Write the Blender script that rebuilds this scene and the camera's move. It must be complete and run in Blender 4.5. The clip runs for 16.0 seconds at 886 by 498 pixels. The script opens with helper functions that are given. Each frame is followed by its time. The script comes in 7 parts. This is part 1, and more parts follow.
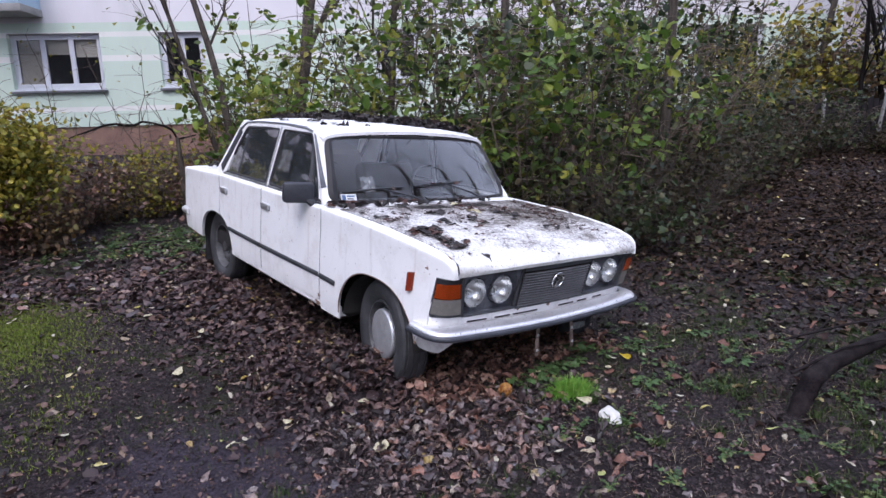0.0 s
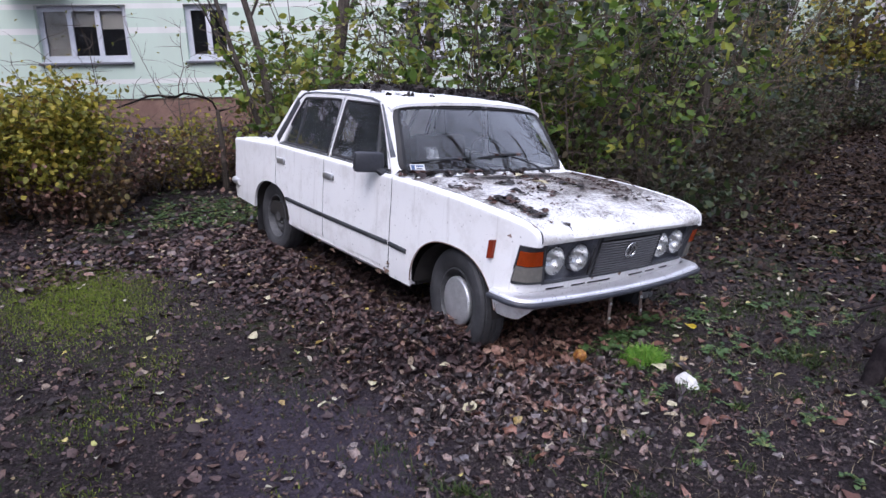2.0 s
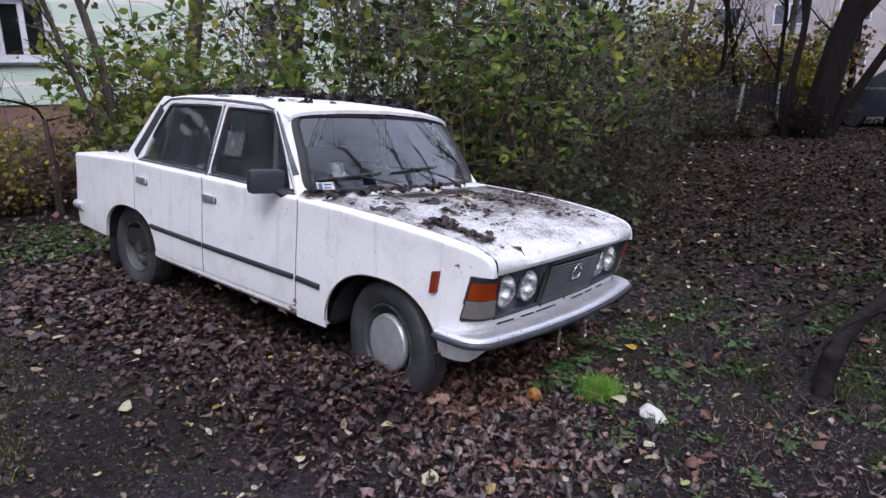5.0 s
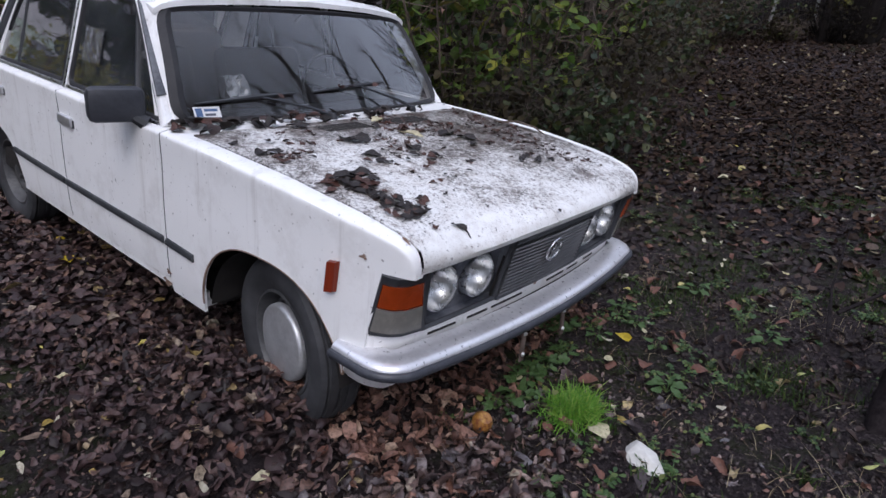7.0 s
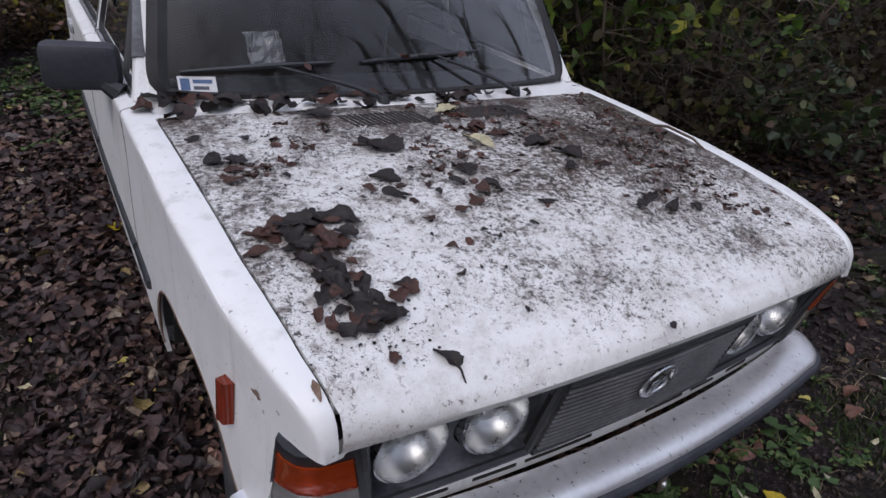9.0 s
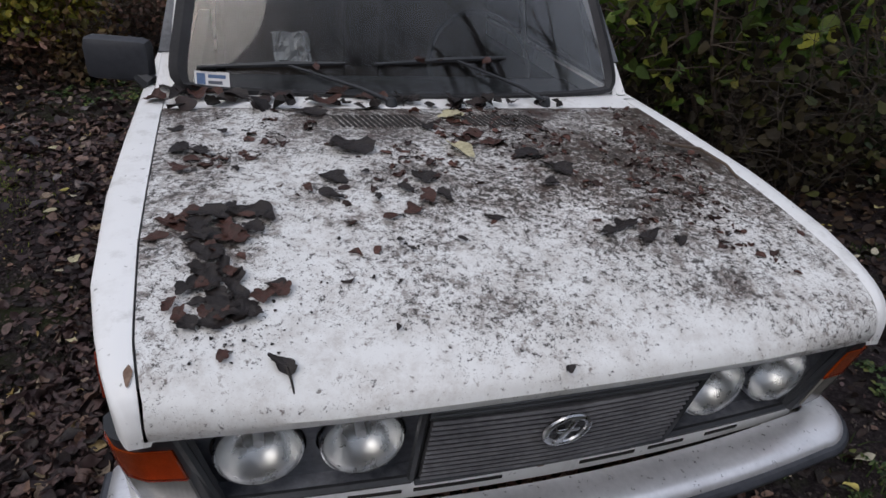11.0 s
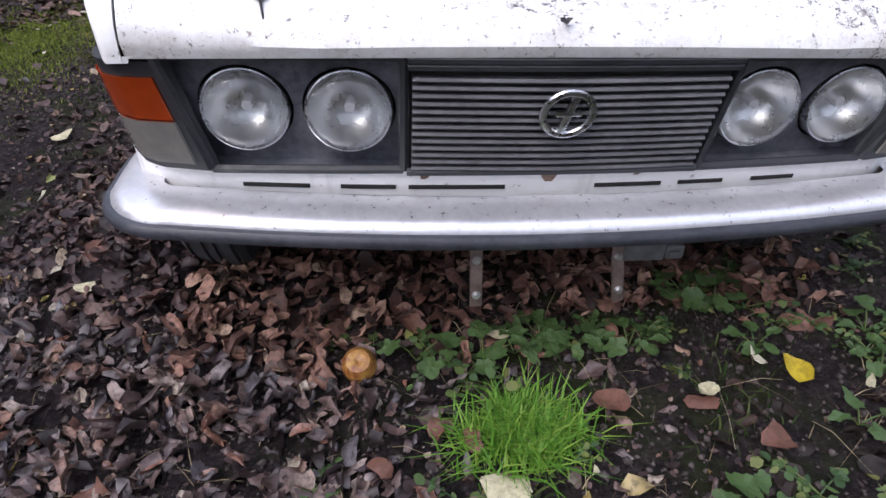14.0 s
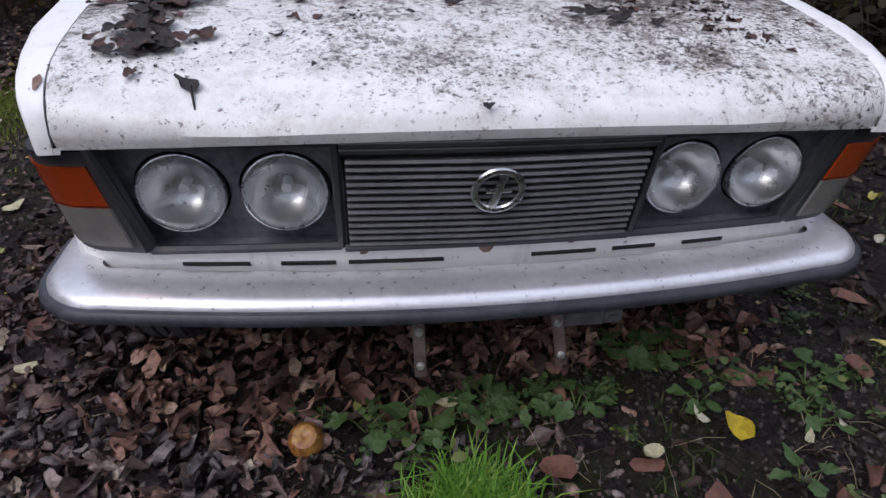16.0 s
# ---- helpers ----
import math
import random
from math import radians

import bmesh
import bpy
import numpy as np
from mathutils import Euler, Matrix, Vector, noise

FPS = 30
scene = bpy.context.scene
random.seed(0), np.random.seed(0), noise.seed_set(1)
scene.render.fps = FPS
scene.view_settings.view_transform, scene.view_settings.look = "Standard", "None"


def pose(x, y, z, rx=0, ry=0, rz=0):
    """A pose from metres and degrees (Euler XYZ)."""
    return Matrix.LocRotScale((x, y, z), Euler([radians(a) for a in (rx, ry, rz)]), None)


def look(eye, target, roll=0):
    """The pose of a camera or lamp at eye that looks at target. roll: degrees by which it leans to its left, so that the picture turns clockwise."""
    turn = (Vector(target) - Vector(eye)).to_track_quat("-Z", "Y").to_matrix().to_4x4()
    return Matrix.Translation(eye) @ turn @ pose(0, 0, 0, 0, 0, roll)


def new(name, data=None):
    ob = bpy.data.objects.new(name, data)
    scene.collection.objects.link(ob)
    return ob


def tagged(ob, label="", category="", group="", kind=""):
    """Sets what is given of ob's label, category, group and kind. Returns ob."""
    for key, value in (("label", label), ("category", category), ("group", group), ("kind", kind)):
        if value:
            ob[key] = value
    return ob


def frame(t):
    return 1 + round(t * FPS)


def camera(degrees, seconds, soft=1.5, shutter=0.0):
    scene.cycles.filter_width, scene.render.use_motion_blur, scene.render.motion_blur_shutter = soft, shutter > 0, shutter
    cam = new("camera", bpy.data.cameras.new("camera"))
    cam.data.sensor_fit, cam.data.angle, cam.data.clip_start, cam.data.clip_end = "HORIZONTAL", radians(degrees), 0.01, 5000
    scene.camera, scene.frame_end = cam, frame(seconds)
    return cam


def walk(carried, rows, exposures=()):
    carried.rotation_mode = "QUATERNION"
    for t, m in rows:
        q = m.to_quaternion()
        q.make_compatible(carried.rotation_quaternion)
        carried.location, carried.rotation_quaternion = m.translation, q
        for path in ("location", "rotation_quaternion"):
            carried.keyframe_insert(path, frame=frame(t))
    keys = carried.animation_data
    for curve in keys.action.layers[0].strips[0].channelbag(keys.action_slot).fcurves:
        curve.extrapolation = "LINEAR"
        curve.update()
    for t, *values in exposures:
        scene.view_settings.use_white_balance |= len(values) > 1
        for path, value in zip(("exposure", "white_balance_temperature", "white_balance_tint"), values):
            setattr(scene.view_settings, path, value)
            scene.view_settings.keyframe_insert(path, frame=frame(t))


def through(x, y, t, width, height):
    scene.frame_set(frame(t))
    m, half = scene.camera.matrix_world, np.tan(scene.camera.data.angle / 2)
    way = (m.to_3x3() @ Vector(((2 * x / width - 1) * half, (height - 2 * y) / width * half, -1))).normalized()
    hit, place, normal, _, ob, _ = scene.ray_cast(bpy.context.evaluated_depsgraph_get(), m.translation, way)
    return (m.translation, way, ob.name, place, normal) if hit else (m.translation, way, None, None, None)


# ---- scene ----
cam = camera(71.0, 16.0)
# seconds, eye, yaw, pitch, roll
ROWS = [
    (0, -2.421, -2.786, 1.420, -38.02, -11.69, -1.68),
    (0.5, -2.513, -2.775, 1.421, -37.06, -11.83, -2.06),
    (1, -2.700, -2.757, 1.410, -40.76, -12.86, -1.23),
    (1.5, -2.782, -2.726, 1.420, -39.46, -12.59, -0.54),
    (2, -2.746, -2.620, 1.397, -37.10, -13.77, -1.33),
    (2.5, -2.681, -2.479, 1.392, -37.57, -12.63, -1.41),
    (3, -2.700, -2.365, 1.393, -38.95, -14.47, -1.26),
    (3.5, -2.823, -2.186, 1.405, -44.98, -14.36, -2.31),
    (4, -2.879, -2.104, 1.408, -50.55, -12.75, -1.34),
    (6.5, -1.969, -1.737, 1.357, -50.87, -17.82, 0.99),
    (7, -1.752, -1.623, 1.399, -50.02, -22.58, 0.44),
    (7.5, -1.511, -1.578, 1.400, -40.43, -19.31, -2.23),
    (8, -1.238, -1.523, 1.410, -34.30, -23.92, -2.12),
    (8.5, -1.058, -1.374, 1.375, -33.82, -27.92, 2.10),
    (9, -0.861, -1.238, 1.375, -32.04, -27.69, 1.41),
    (9.2, -0.768, -1.236, 1.376, -27.51, -27.46, 1.20),
    (11.3, -0.413, -1.383, 1.346, -13.81, -27.46, -0.31),
    (11.5, -0.420, -1.379, 1.295, -11.32, -28.26, -1.02),
    (12, -0.419, -1.409, 1.132, -8.47, -32.60, -2.17),
    (12.5, -0.338, -1.511, 1.010, -8.46, -37.33, -3.12),
    (13, -0.244, -1.563, 0.957, -7.91, -37.17, -1.52),
    (13.5, -0.212, -1.572, 0.949, -7.10, -33.68, -1.78),
    (14, -0.237, -1.574, 0.943, -3.73, -33.15, -2.65),
    (14.5, -0.218, -1.571, 0.960, -5.58, -33.10, -3.20),
    (15, -0.184, -1.578, 0.949, -7.10, -33.64, -3.53),
    (15.5, -0.164, -1.575, 0.970, -7.65, -30.25, -2.80),
    (16, -0.171, -1.571, 0.992, -6.71, -29.06, -2.88),
]
EXPOSURES = [(0, 0.66, 6000, 21), (2, 0.70, 6050, 21), (4, 0.50, 6100, 21), (6.5, 0.26, 6100, 18), (7, 0.12, 6150, 17), (8, -0.12, 6200, 17), (9, -0.30, 6350, 17), (11.5, -0.45, 6600, 12), (12, -0.42, 6600, 13), (12.5, 0.10, 6500, 19), (13, 0.74, 6450, 18), (13.6, 0.75, 6400, 18), (14.5, 0.58, 6350, 18), (15.2, 0.40, 6300, 18), (16, 0.02, 6350, 17)]
walk(cam, [(t, pose(x, y, z, 0, 0, yaw) @ pose(0, 0, 0, 90 + pitch) @ pose(0, 0, 0, 0, 0, roll)) for t, x, y, z, yaw, pitch, roll in ROWS], EXPOSURES)

# ---- light ----
world = bpy.data.worlds.new("overcast_sky")
scene.world = world
world.use_nodes = True
wn = world.node_tree
sky = wn.nodes.new("ShaderNodeTexSky")
sky.sky_type = "NISHITA"
sky.sun_disc = False
sky.sun_elevation, sky.sun_rotation = radians(50), radians(227)
sky.air_density, sky.dust_density, sky.ozone_density = 1.0, 4.0, 1.0
soft_sky = wn.nodes.new("ShaderNodeMix")
soft_sky.data_type = "RGBA"
soft_sky.inputs[0].default_value = 0.72
soft_sky.inputs[7].default_value = (7.2, 7.9, 9.3, 1)
wn.links.new(sky.outputs[0], soft_sky.inputs[6])
# an overcast sky is brighter overhead than at the horizon
sky_at = wn.nodes.new("ShaderNodeTexCoord")
sky_part = wn.nodes.new("ShaderNodeSeparateXYZ")
wn.links.new(sky_at.outputs["Generated"], sky_part.inputs[0])
height = wn.nodes.new("ShaderNodeMapRange")
for k, v in ((1, 0.0), (2, 1.0), (3, 0.68), (4, 1.16)):
    height.inputs[k].default_value = v
wn.links.new(sky_part.outputs[2], height.inputs[0])
graded = wn.nodes.new("ShaderNodeVectorMath")
graded.operation = "SCALE"
wn.links.new(soft_sky.outputs[2], graded.inputs[0])
wn.links.new(height.outputs[0], graded.inputs["Scale"])
wn.links.new(graded.outputs[0], wn.nodes["Background"].inputs[0])
wn.nodes["Background"].inputs[1].default_value = 0.15

sun_data = bpy.data.lights.new("sun", "SUN")
sun_data.energy, sun_data.angle, sun_data.color = 1.1, radians(35), (1.0, 0.97, 0.93)
sun = new("sun", sun_data)
sun.matrix_world = look((-8, -7.5, 13), (0, 0, 0))

# ---- helpers for building ----
def shaped(name, verts, faces, material, parent=None, label="", smooth=True, sharp=38):
    """One mesh object from points and faces."""
    me = bpy.data.meshes.new(name)
    me.from_pydata([tuple(v) for v in verts], [], [tuple(f) for f in faces])
    bm = bmesh.new()
    bm.from_mesh(me)
    bmesh.ops.recalc_face_normals(bm, faces=bm.faces)
    bm.to_mesh(me)
    bm.free()
    return finish(name, me, material, parent, label, smooth, sharp)


def finish(name, me, material, parent=None, label="", smooth=True, sharp=38):
    if material:
        me.materials.append(material)
    if smooth and len(me.polygons):
        me.polygons.foreach_set("use_smooth", [True] * len(me.polygons))
        me.set_sharp_from_angle(angle=radians(sharp))
    ob = new(name, me)
    if parent:
        ob.parent = parent
    if label:
        ob["label"] = label
    return ob


def part(name, bm, material, parent=None, label="", smooth=True, sharp=38):
    me = bpy.data.meshes.new(name)
    bmesh.ops.recalc_face_normals(bm, faces=bm.faces)
    bm.to_mesh(me)
    bm.free()
    return finish(name, me, material, parent, label, smooth, sharp)


def fast(name, verts, sides, corners, material, parent=None, label="", smooth=False):
    """A large mesh from numpy arrays: points, corners per face, corner indices."""
    me = bpy.data.meshes.new(name)
    verts = np.asarray(verts, np.float32)
    me.vertices.add(len(verts))
    me.vertices.foreach_set("co", verts.ravel())
    me.loops.add(len(corners))
    me.loops.foreach_set("vertex_index", np.asarray(corners, np.int32))
    me.polygons.add(len(sides))
    me.polygons.foreach_set("loop_start", np.concatenate([[0], np.cumsum(sides)[:-1]]).astype(np.int32))
    me.update(calc_edges=True)
    me.materials.append(material)
    if smooth:
        me.polygons.foreach_set("use_smooth", [True] * len(sides))
    ob = new(name, me)
    if parent:
        ob.parent = parent
    if label:
        ob["label"] = label
    return ob


def thing(name, label, category, m=None, group="", kind=""):
    ob = new(name)
    ob.empty_display_size = 0.1
    if m is not None:
        ob.matrix_world = m
    return tagged(ob, label, category, group, kind)


def grid(fn, us, vs):
    """Points fn(u, v) and quads of a sheet."""
    verts = [fn(u, v) for u in us for v in vs]
    n = len(vs)
    faces = [(i * n + j, i * n + j + 1, (i + 1) * n + j + 1, (i + 1) * n + j) for i in range(len(us) - 1) for j in range(n - 1)]
    return verts, faces


def skirted(fn, us, vs, back):
    """A sheet with its border turned back by the vector, or by back(u, v)."""
    verts, faces = grid(fn, us, vs)
    n, m = len(vs), len(us)
    ring = [(i, 0) for i in range(m)] + [(m - 1, j) for j in range(1, n)] + [(i, n - 1) for i in range(m - 2, -1, -1)] + [(0, j) for j in range(n - 2, 0, -1)]
    first = len(verts)
    for i, j in ring:
        off = back(us[i], vs[j]) if callable(back) else back
        verts.append(tuple(Vector(verts[i * n + j]) + Vector(off)))
    for k in range(len(ring)):
        a, b = ring[k], ring[(k + 1) % len(ring)]
        faces.append((a[0] * n + a[1], b[0] * n + b[1], first + (k + 1) % len(ring), first + k))
    return verts, faces


def box_bm(bm, x0, x1, y0, y1, z0, z1, bevel=0.0, m=None):
    made = bmesh.ops.create_cube(bm, size=1.0)["verts"]
    bmesh.ops.scale(bm, vec=(x1 - x0, y1 - y0, z1 - z0), verts=made)
    bmesh.ops.translate(bm, vec=((x0 + x1) / 2, (y0 + y1) / 2, (z0 + z1) / 2), verts=made)
    if bevel:
        edges = list({e for v in made for e in v.link_edges})
        out = bmesh.ops.bevel(bm, geom=edges, offset=bevel, segments=2, affect="EDGES", profile=0.5)
        made = list({v for f in out["faces"] for v in f.verts} | {v for v in made if v.is_valid})
    if m is not None:
        bmesh.ops.transform(bm, matrix=m, verts=made)
    return made


def box(name, dims, material, parent=None, label="", bevel=0.004, m=None):
    bm = bmesh.new()
    box_bm(bm, *dims, bevel=bevel, m=m)
    return part(name, bm, material, parent, label)


def lathe(profile, steps=48, axis="x"):
    """Points and faces of a profile of (radius, along) turned round an axis through the origin."""
    verts, faces, n = [], [], len(profile)
    for k in range(steps):
        a = 2 * math.pi * k / steps
        for r, h in profile:
            c, s = r * math.cos(a), r * math.sin(a)
            verts.append((h, c, s) if axis == "x" else (c, h, s) if axis == "y" else (c, s, h))
    for k in range(steps):
        for j in range(n - 1):
            a, b = k * n + j, ((k + 1) % steps) * n + j
            faces.append((a, a + 1, b + 1, b))
    return verts, faces


def tube(points, radii, sides=6):
    """Points and faces of a round bar along points."""
    verts, faces = [], []
    pts = [Vector(p) for p in points]
    side = None
    for i, p in enumerate(pts):
        d = (pts[min(i + 1, len(pts) - 1)] - pts[max(i - 1, 0)]).normalized()
        if side is None:
            side = d.orthogonal().normalized()
        side = (side - d * side.dot(d)).normalized()
        up = d.cross(side)
        r = radii[i] if isinstance(radii, (list, tuple)) else radii
        for k in range(sides):
            a = 2 * math.pi * k / sides
            verts.append(tuple(p + (side * math.cos(a) + up * math.sin(a)) * r))
    for i in range(len(pts) - 1):
        for k in range(sides):
            a, b = i * sides + k, i * sides + (k + 1) % sides
            faces.append((a, b, b + sides, a + sides))
    faces.append(tuple(range(sides))[::-1])
    faces.append(tuple(range((len(pts) - 1) * sides, len(pts) * sides)))
    return verts, faces


def merged(pieces):
    verts, faces = [], []
    for v, f in pieces:
        n = len(verts)
        verts += list(v)
        faces += [tuple(i + n for i in face) for face in f]
    return verts, faces


def sweep(path, section, closed=True):
    """A section of (outwards, up) swept along a plan path of (x, y, z); outwards is to the right of the way."""
    verts, faces, n = [], [], len(section)
    for i, p in enumerate(path):
        a, b = Vector(path[max(i - 1, 0)]), Vector(path[min(i + 1, len(path) - 1)])
        d = (b - a)
        d.z = 0
        d.normalize()
        out = Vector((d.y, -d.x, 0))
        for o, u in section:
            q = Vector(p) + out * o
            verts.append((q.x, q.y, q.z + u))
    for i in range(len(path) - 1):
        for j in range(n if closed else n - 1):
            a, b = i * n + j, i * n + (j + 1) % n
            faces.append((a, b, b + n, a + n))
    if closed:
        faces += [tuple(range(n))[::-1], tuple(range((len(path) - 1) * n, len(path) * n))]
    return verts, faces


def steps(a, b, n):
    return [a + (b - a) * k / n for k in range(n + 1)]


def lerp(x, xs, ys):
    return float(np.interp(x, xs, ys))


def soft_rise(x):
    return math.log1p(math.exp(min(4 * x, 60))) / 4


# ---- materials ----
def nodes_of(name):
    m = bpy.data.materials.new(name)
    m.use_nodes = True
    return m, m.node_tree.nodes, m.node_tree.links, m.node_tree.nodes["Principled BSDF"]


def rgba(c):
    return (*c, 1.0)


def noise_node(n, l, scale, detail=6, rough=0.6, coords="Object", stretch=None):
    tc = n.new("ShaderNodeTexCoord")
    src = tc.outputs[coords]
    if stretch:
        mp = n.new("ShaderNodeMapping")
        mp.inputs["Scale"].default_value = stretch
        l.new(src, mp.inputs[0])
        src = mp.outputs[0]
    t = n.new("ShaderNodeTexNoise")
    t.inputs["Scale"].default_value, t.inputs["Detail"].default_value, t.inputs["Roughness"].default_value = scale, detail, rough
    l.new(src, t.inputs["Vector"])
    return t.outputs[0]


def ramp(n, l, src, stops, smooth=False):
    r = n.new("ShaderNodeValToRGB")
    if smooth:
        r.color_ramp.interpolation = "EASE"
    els = r.color_ramp.elements
    while len(els) < len(stops):
        els.new(0.5)
    for e, (p, c) in zip(els, stops):
        e.position = p
        e.color = rgba(c) if isinstance(c, tuple) else (c, c, c, 1)
    l.new(src, r.inputs[0])
    return r.outputs[0]


def mixed(n, l, fac, a, b, mode="MIX"):
    m = n.new("ShaderNodeMix")
    m.data_type, m.blend_type = "RGBA", mode
    for k, v in ((0, fac), (6, a), (7, b)):
        if isinstance(v, (int, float)):
            m.inputs[k].default_value = v
        elif isinstance(v, tuple):
            m.inputs[k].default_value = rgba(v)
        else:
            l.new(v, m.inputs[k])
    return m.outputs[2]


def maths(n, l, op, a, b):
    m = n.new("ShaderNodeMath")
    m.operation = op
    for k, v in enumerate((a, b)):
        if isinstance(v, (int, float)):
            m.inputs[k].default_value = v
        else:
            l.new(v, m.inputs[k])
    return m.outputs[0]


def bumped(n, l, p, src, strength, distance=0.01):
    b = n.new("ShaderNodeBump")
    b.inputs["Strength"].default_value, b.inputs["Distance"].default_value = strength, distance
    l.new(src, b.inputs["Height"])
    l.new(b.outputs[0], p.inputs["Normal"])


def surface(name, c1, c2, scale=3.0, fine=40.0, rough=(0.5, 0.8), metal=0.0, bump=0.2, stretch=None, dist=0.01, spec=0.5):
    """Two colours mixed at two scales, with uneven gloss and fine relief."""
    m, n, l, p = nodes_of(name)
    big = noise_node(n, l, scale, stretch=stretch)
    small = noise_node(n, l, fine, 4, stretch=stretch)
    both = mixed(n, l, 0.4, big, small)
    l.new(ramp(n, l, both, [(0.38, c1), (0.62, c2)]), p.inputs["Base Color"])
    l.new(ramp(n, l, small, [(0.3, rough[0]), (0.7, rough[1])]), p.inputs["Roughness"])
    p.inputs["Metallic"].default_value = metal
    p.inputs["Specular IOR Level"].default_value = spec
    if bump:
        bumped(n, l, p, both, bump, dist)
    return m


def leafy(name, stops, rough=0.5, through=0.25, spec=0.4, dark=0.5):
    """Leaves, each of its own colour."""
    m, n, l, p = nodes_of(name)
    g = n.new("ShaderNodeNewGeometry")
    own = ramp(n, l, g.outputs["Random Per Island"], stops)
    spots = noise_node(n, l, 70, 8, 0.7)
    col = mixed(n, l, ramp(n, l, spots, [(0.44, 0.0), (0.66, dark)]), own, (0.03, 0.022, 0.016))
    l.new(col, p.inputs["Base Color"])
    p.inputs["Roughness"].default_value = rough
    p.inputs["Specular IOR Level"].default_value = spec
    bumped(n, l, p, spots, 0.55, 0.005)
    if through:
        t = n.new("ShaderNodeBsdfTranslucent")
        l.new(col, t.inputs[0])
        mx = n.new("ShaderNodeMixShader")
        mx.inputs[0].default_value = through
        l.new(p.outputs[0], mx.inputs[1])
        l.new(t.outputs[0], mx.inputs[2])
        l.new(mx.outputs[0], n["Material Output"].inputs[0])
    return m


def paint(name, grime=0.3, speck=0.3, streak=True, hood=False):
    """Old white car paint: grime, specks and run marks."""
    m, n, l, p = nodes_of(name)
    white = mixed(n, l, noise_node(n, l, 2.2), *(((0.70, 0.71, 0.70), (0.82, 0.82, 0.81)) if hood else ((0.80, 0.81, 0.81), (0.88, 0.88, 0.875))))
    cloud = noise_node(n, l, 5, 8, 0.7)
    col = mixed(n, l, ramp(n, l, cloud, [(0.5, 0.0), (0.75, grime)]), white, (0.36, 0.33, 0.29))
    if streak:
        runs = noise_node(n, l, 1.0, 6, 0.7, stretch=(14, 14, 0.9))
        col = mixed(n, l, ramp(n, l, runs, [(0.55, 0.0), (0.66, 0.28), (0.80, 0.6)]), col, (0.36, 0.34, 0.31))
    dots = noise_node(n, l, 60, 3, 0.5)
    col = mixed(n, l, ramp(n, l, dots, [(0.68, 0.0), (0.74, speck)]), col, (0.07, 0.06, 0.05))
    if hood:
        tc = n.new("ShaderNodeTexCoord")
        sep = n.new("ShaderNodeSeparateXYZ")
        l.new(tc.outputs["Object"], sep.inputs[0])
        n_along = maths(n, l, "ADD", maths(n, l, "MULTIPLY", sep.outputs[1], 0.62), 0.585)
        n_side = maths(n, l, "ADD", maths(n, l, "MULTIPLY", sep.outputs[0], 0.26), 0.19)
        amount = maths(n, l, "ADD", n_along, n_side)
        amount = maths(n, l, "ADD", amount, maths(n, l, "MULTIPLY", maths(n, l, "MINIMUM", maths(n, l, "ADD", sep.outputs[1], 0.44), 0.0), 2.2))
        warp = noise_node(n, l, 2.6, 6, 0.65)
        amount = maths(n, l, "ADD", amount, maths(n, l, "MULTIPLY", maths(n, l, "SUBTRACT", warp, 0.5), 2.7))

        def more(src, weight):
            return maths(n, l, "ADD", src, maths(n, l, "MULTIPLY", maths(n, l, "SUBTRACT", amount, 0.55), weight))
        film = more(noise_node(n, l, 16, 12, 0.82), 0.10)
        col = mixed(n, l, ramp(n, l, film, [(0.41, 0.0), (0.50, 0.20), (0.60, 0.52)]), col, (0.40, 0.355, 0.32))
        flake = more(noise_node(n, l, 30, 11, 0.80), 0.125)
        col = mixed(n, l, ramp(n, l, flake, [(0.525, 0.0), (0.555, 0.55), (0.62, 0.80)]), col, (0.175, 0.140, 0.122))
        fleck = more(noise_node(n, l, 75, 9, 0.80), 0.125)
        col = mixed(n, l, ramp(n, l, fleck, [(0.535, 0.0), (0.562, 0.95)]), col, (0.032, 0.027, 0.024))
        grit = more(noise_node(n, l, 280, 4, 0.7), 0.15)
        col = mixed(n, l, ramp(n, l, grit, [(0.575, 0.0), (0.615, 0.8)]), col, (0.06, 0.05, 0.042))
        brown = more(noise_node(n, l, 12, 14, 0.90), 0.10)
        col = mixed(n, l, ramp(n, l, brown, [(0.565, 0.0), (0.60, 0.88)]), col, (0.060, 0.036, 0.029))
    l.new(col, p.inputs["Base Color"])
    l.new(ramp(n, l, cloud, [(0.3, 0.28), (0.7, 0.5)]), p.inputs["Roughness"])
    p.inputs["Specular IOR Level"].default_value = 0.45
    bumped(n, l, p, dots, 0.06, 0.002)
    return m


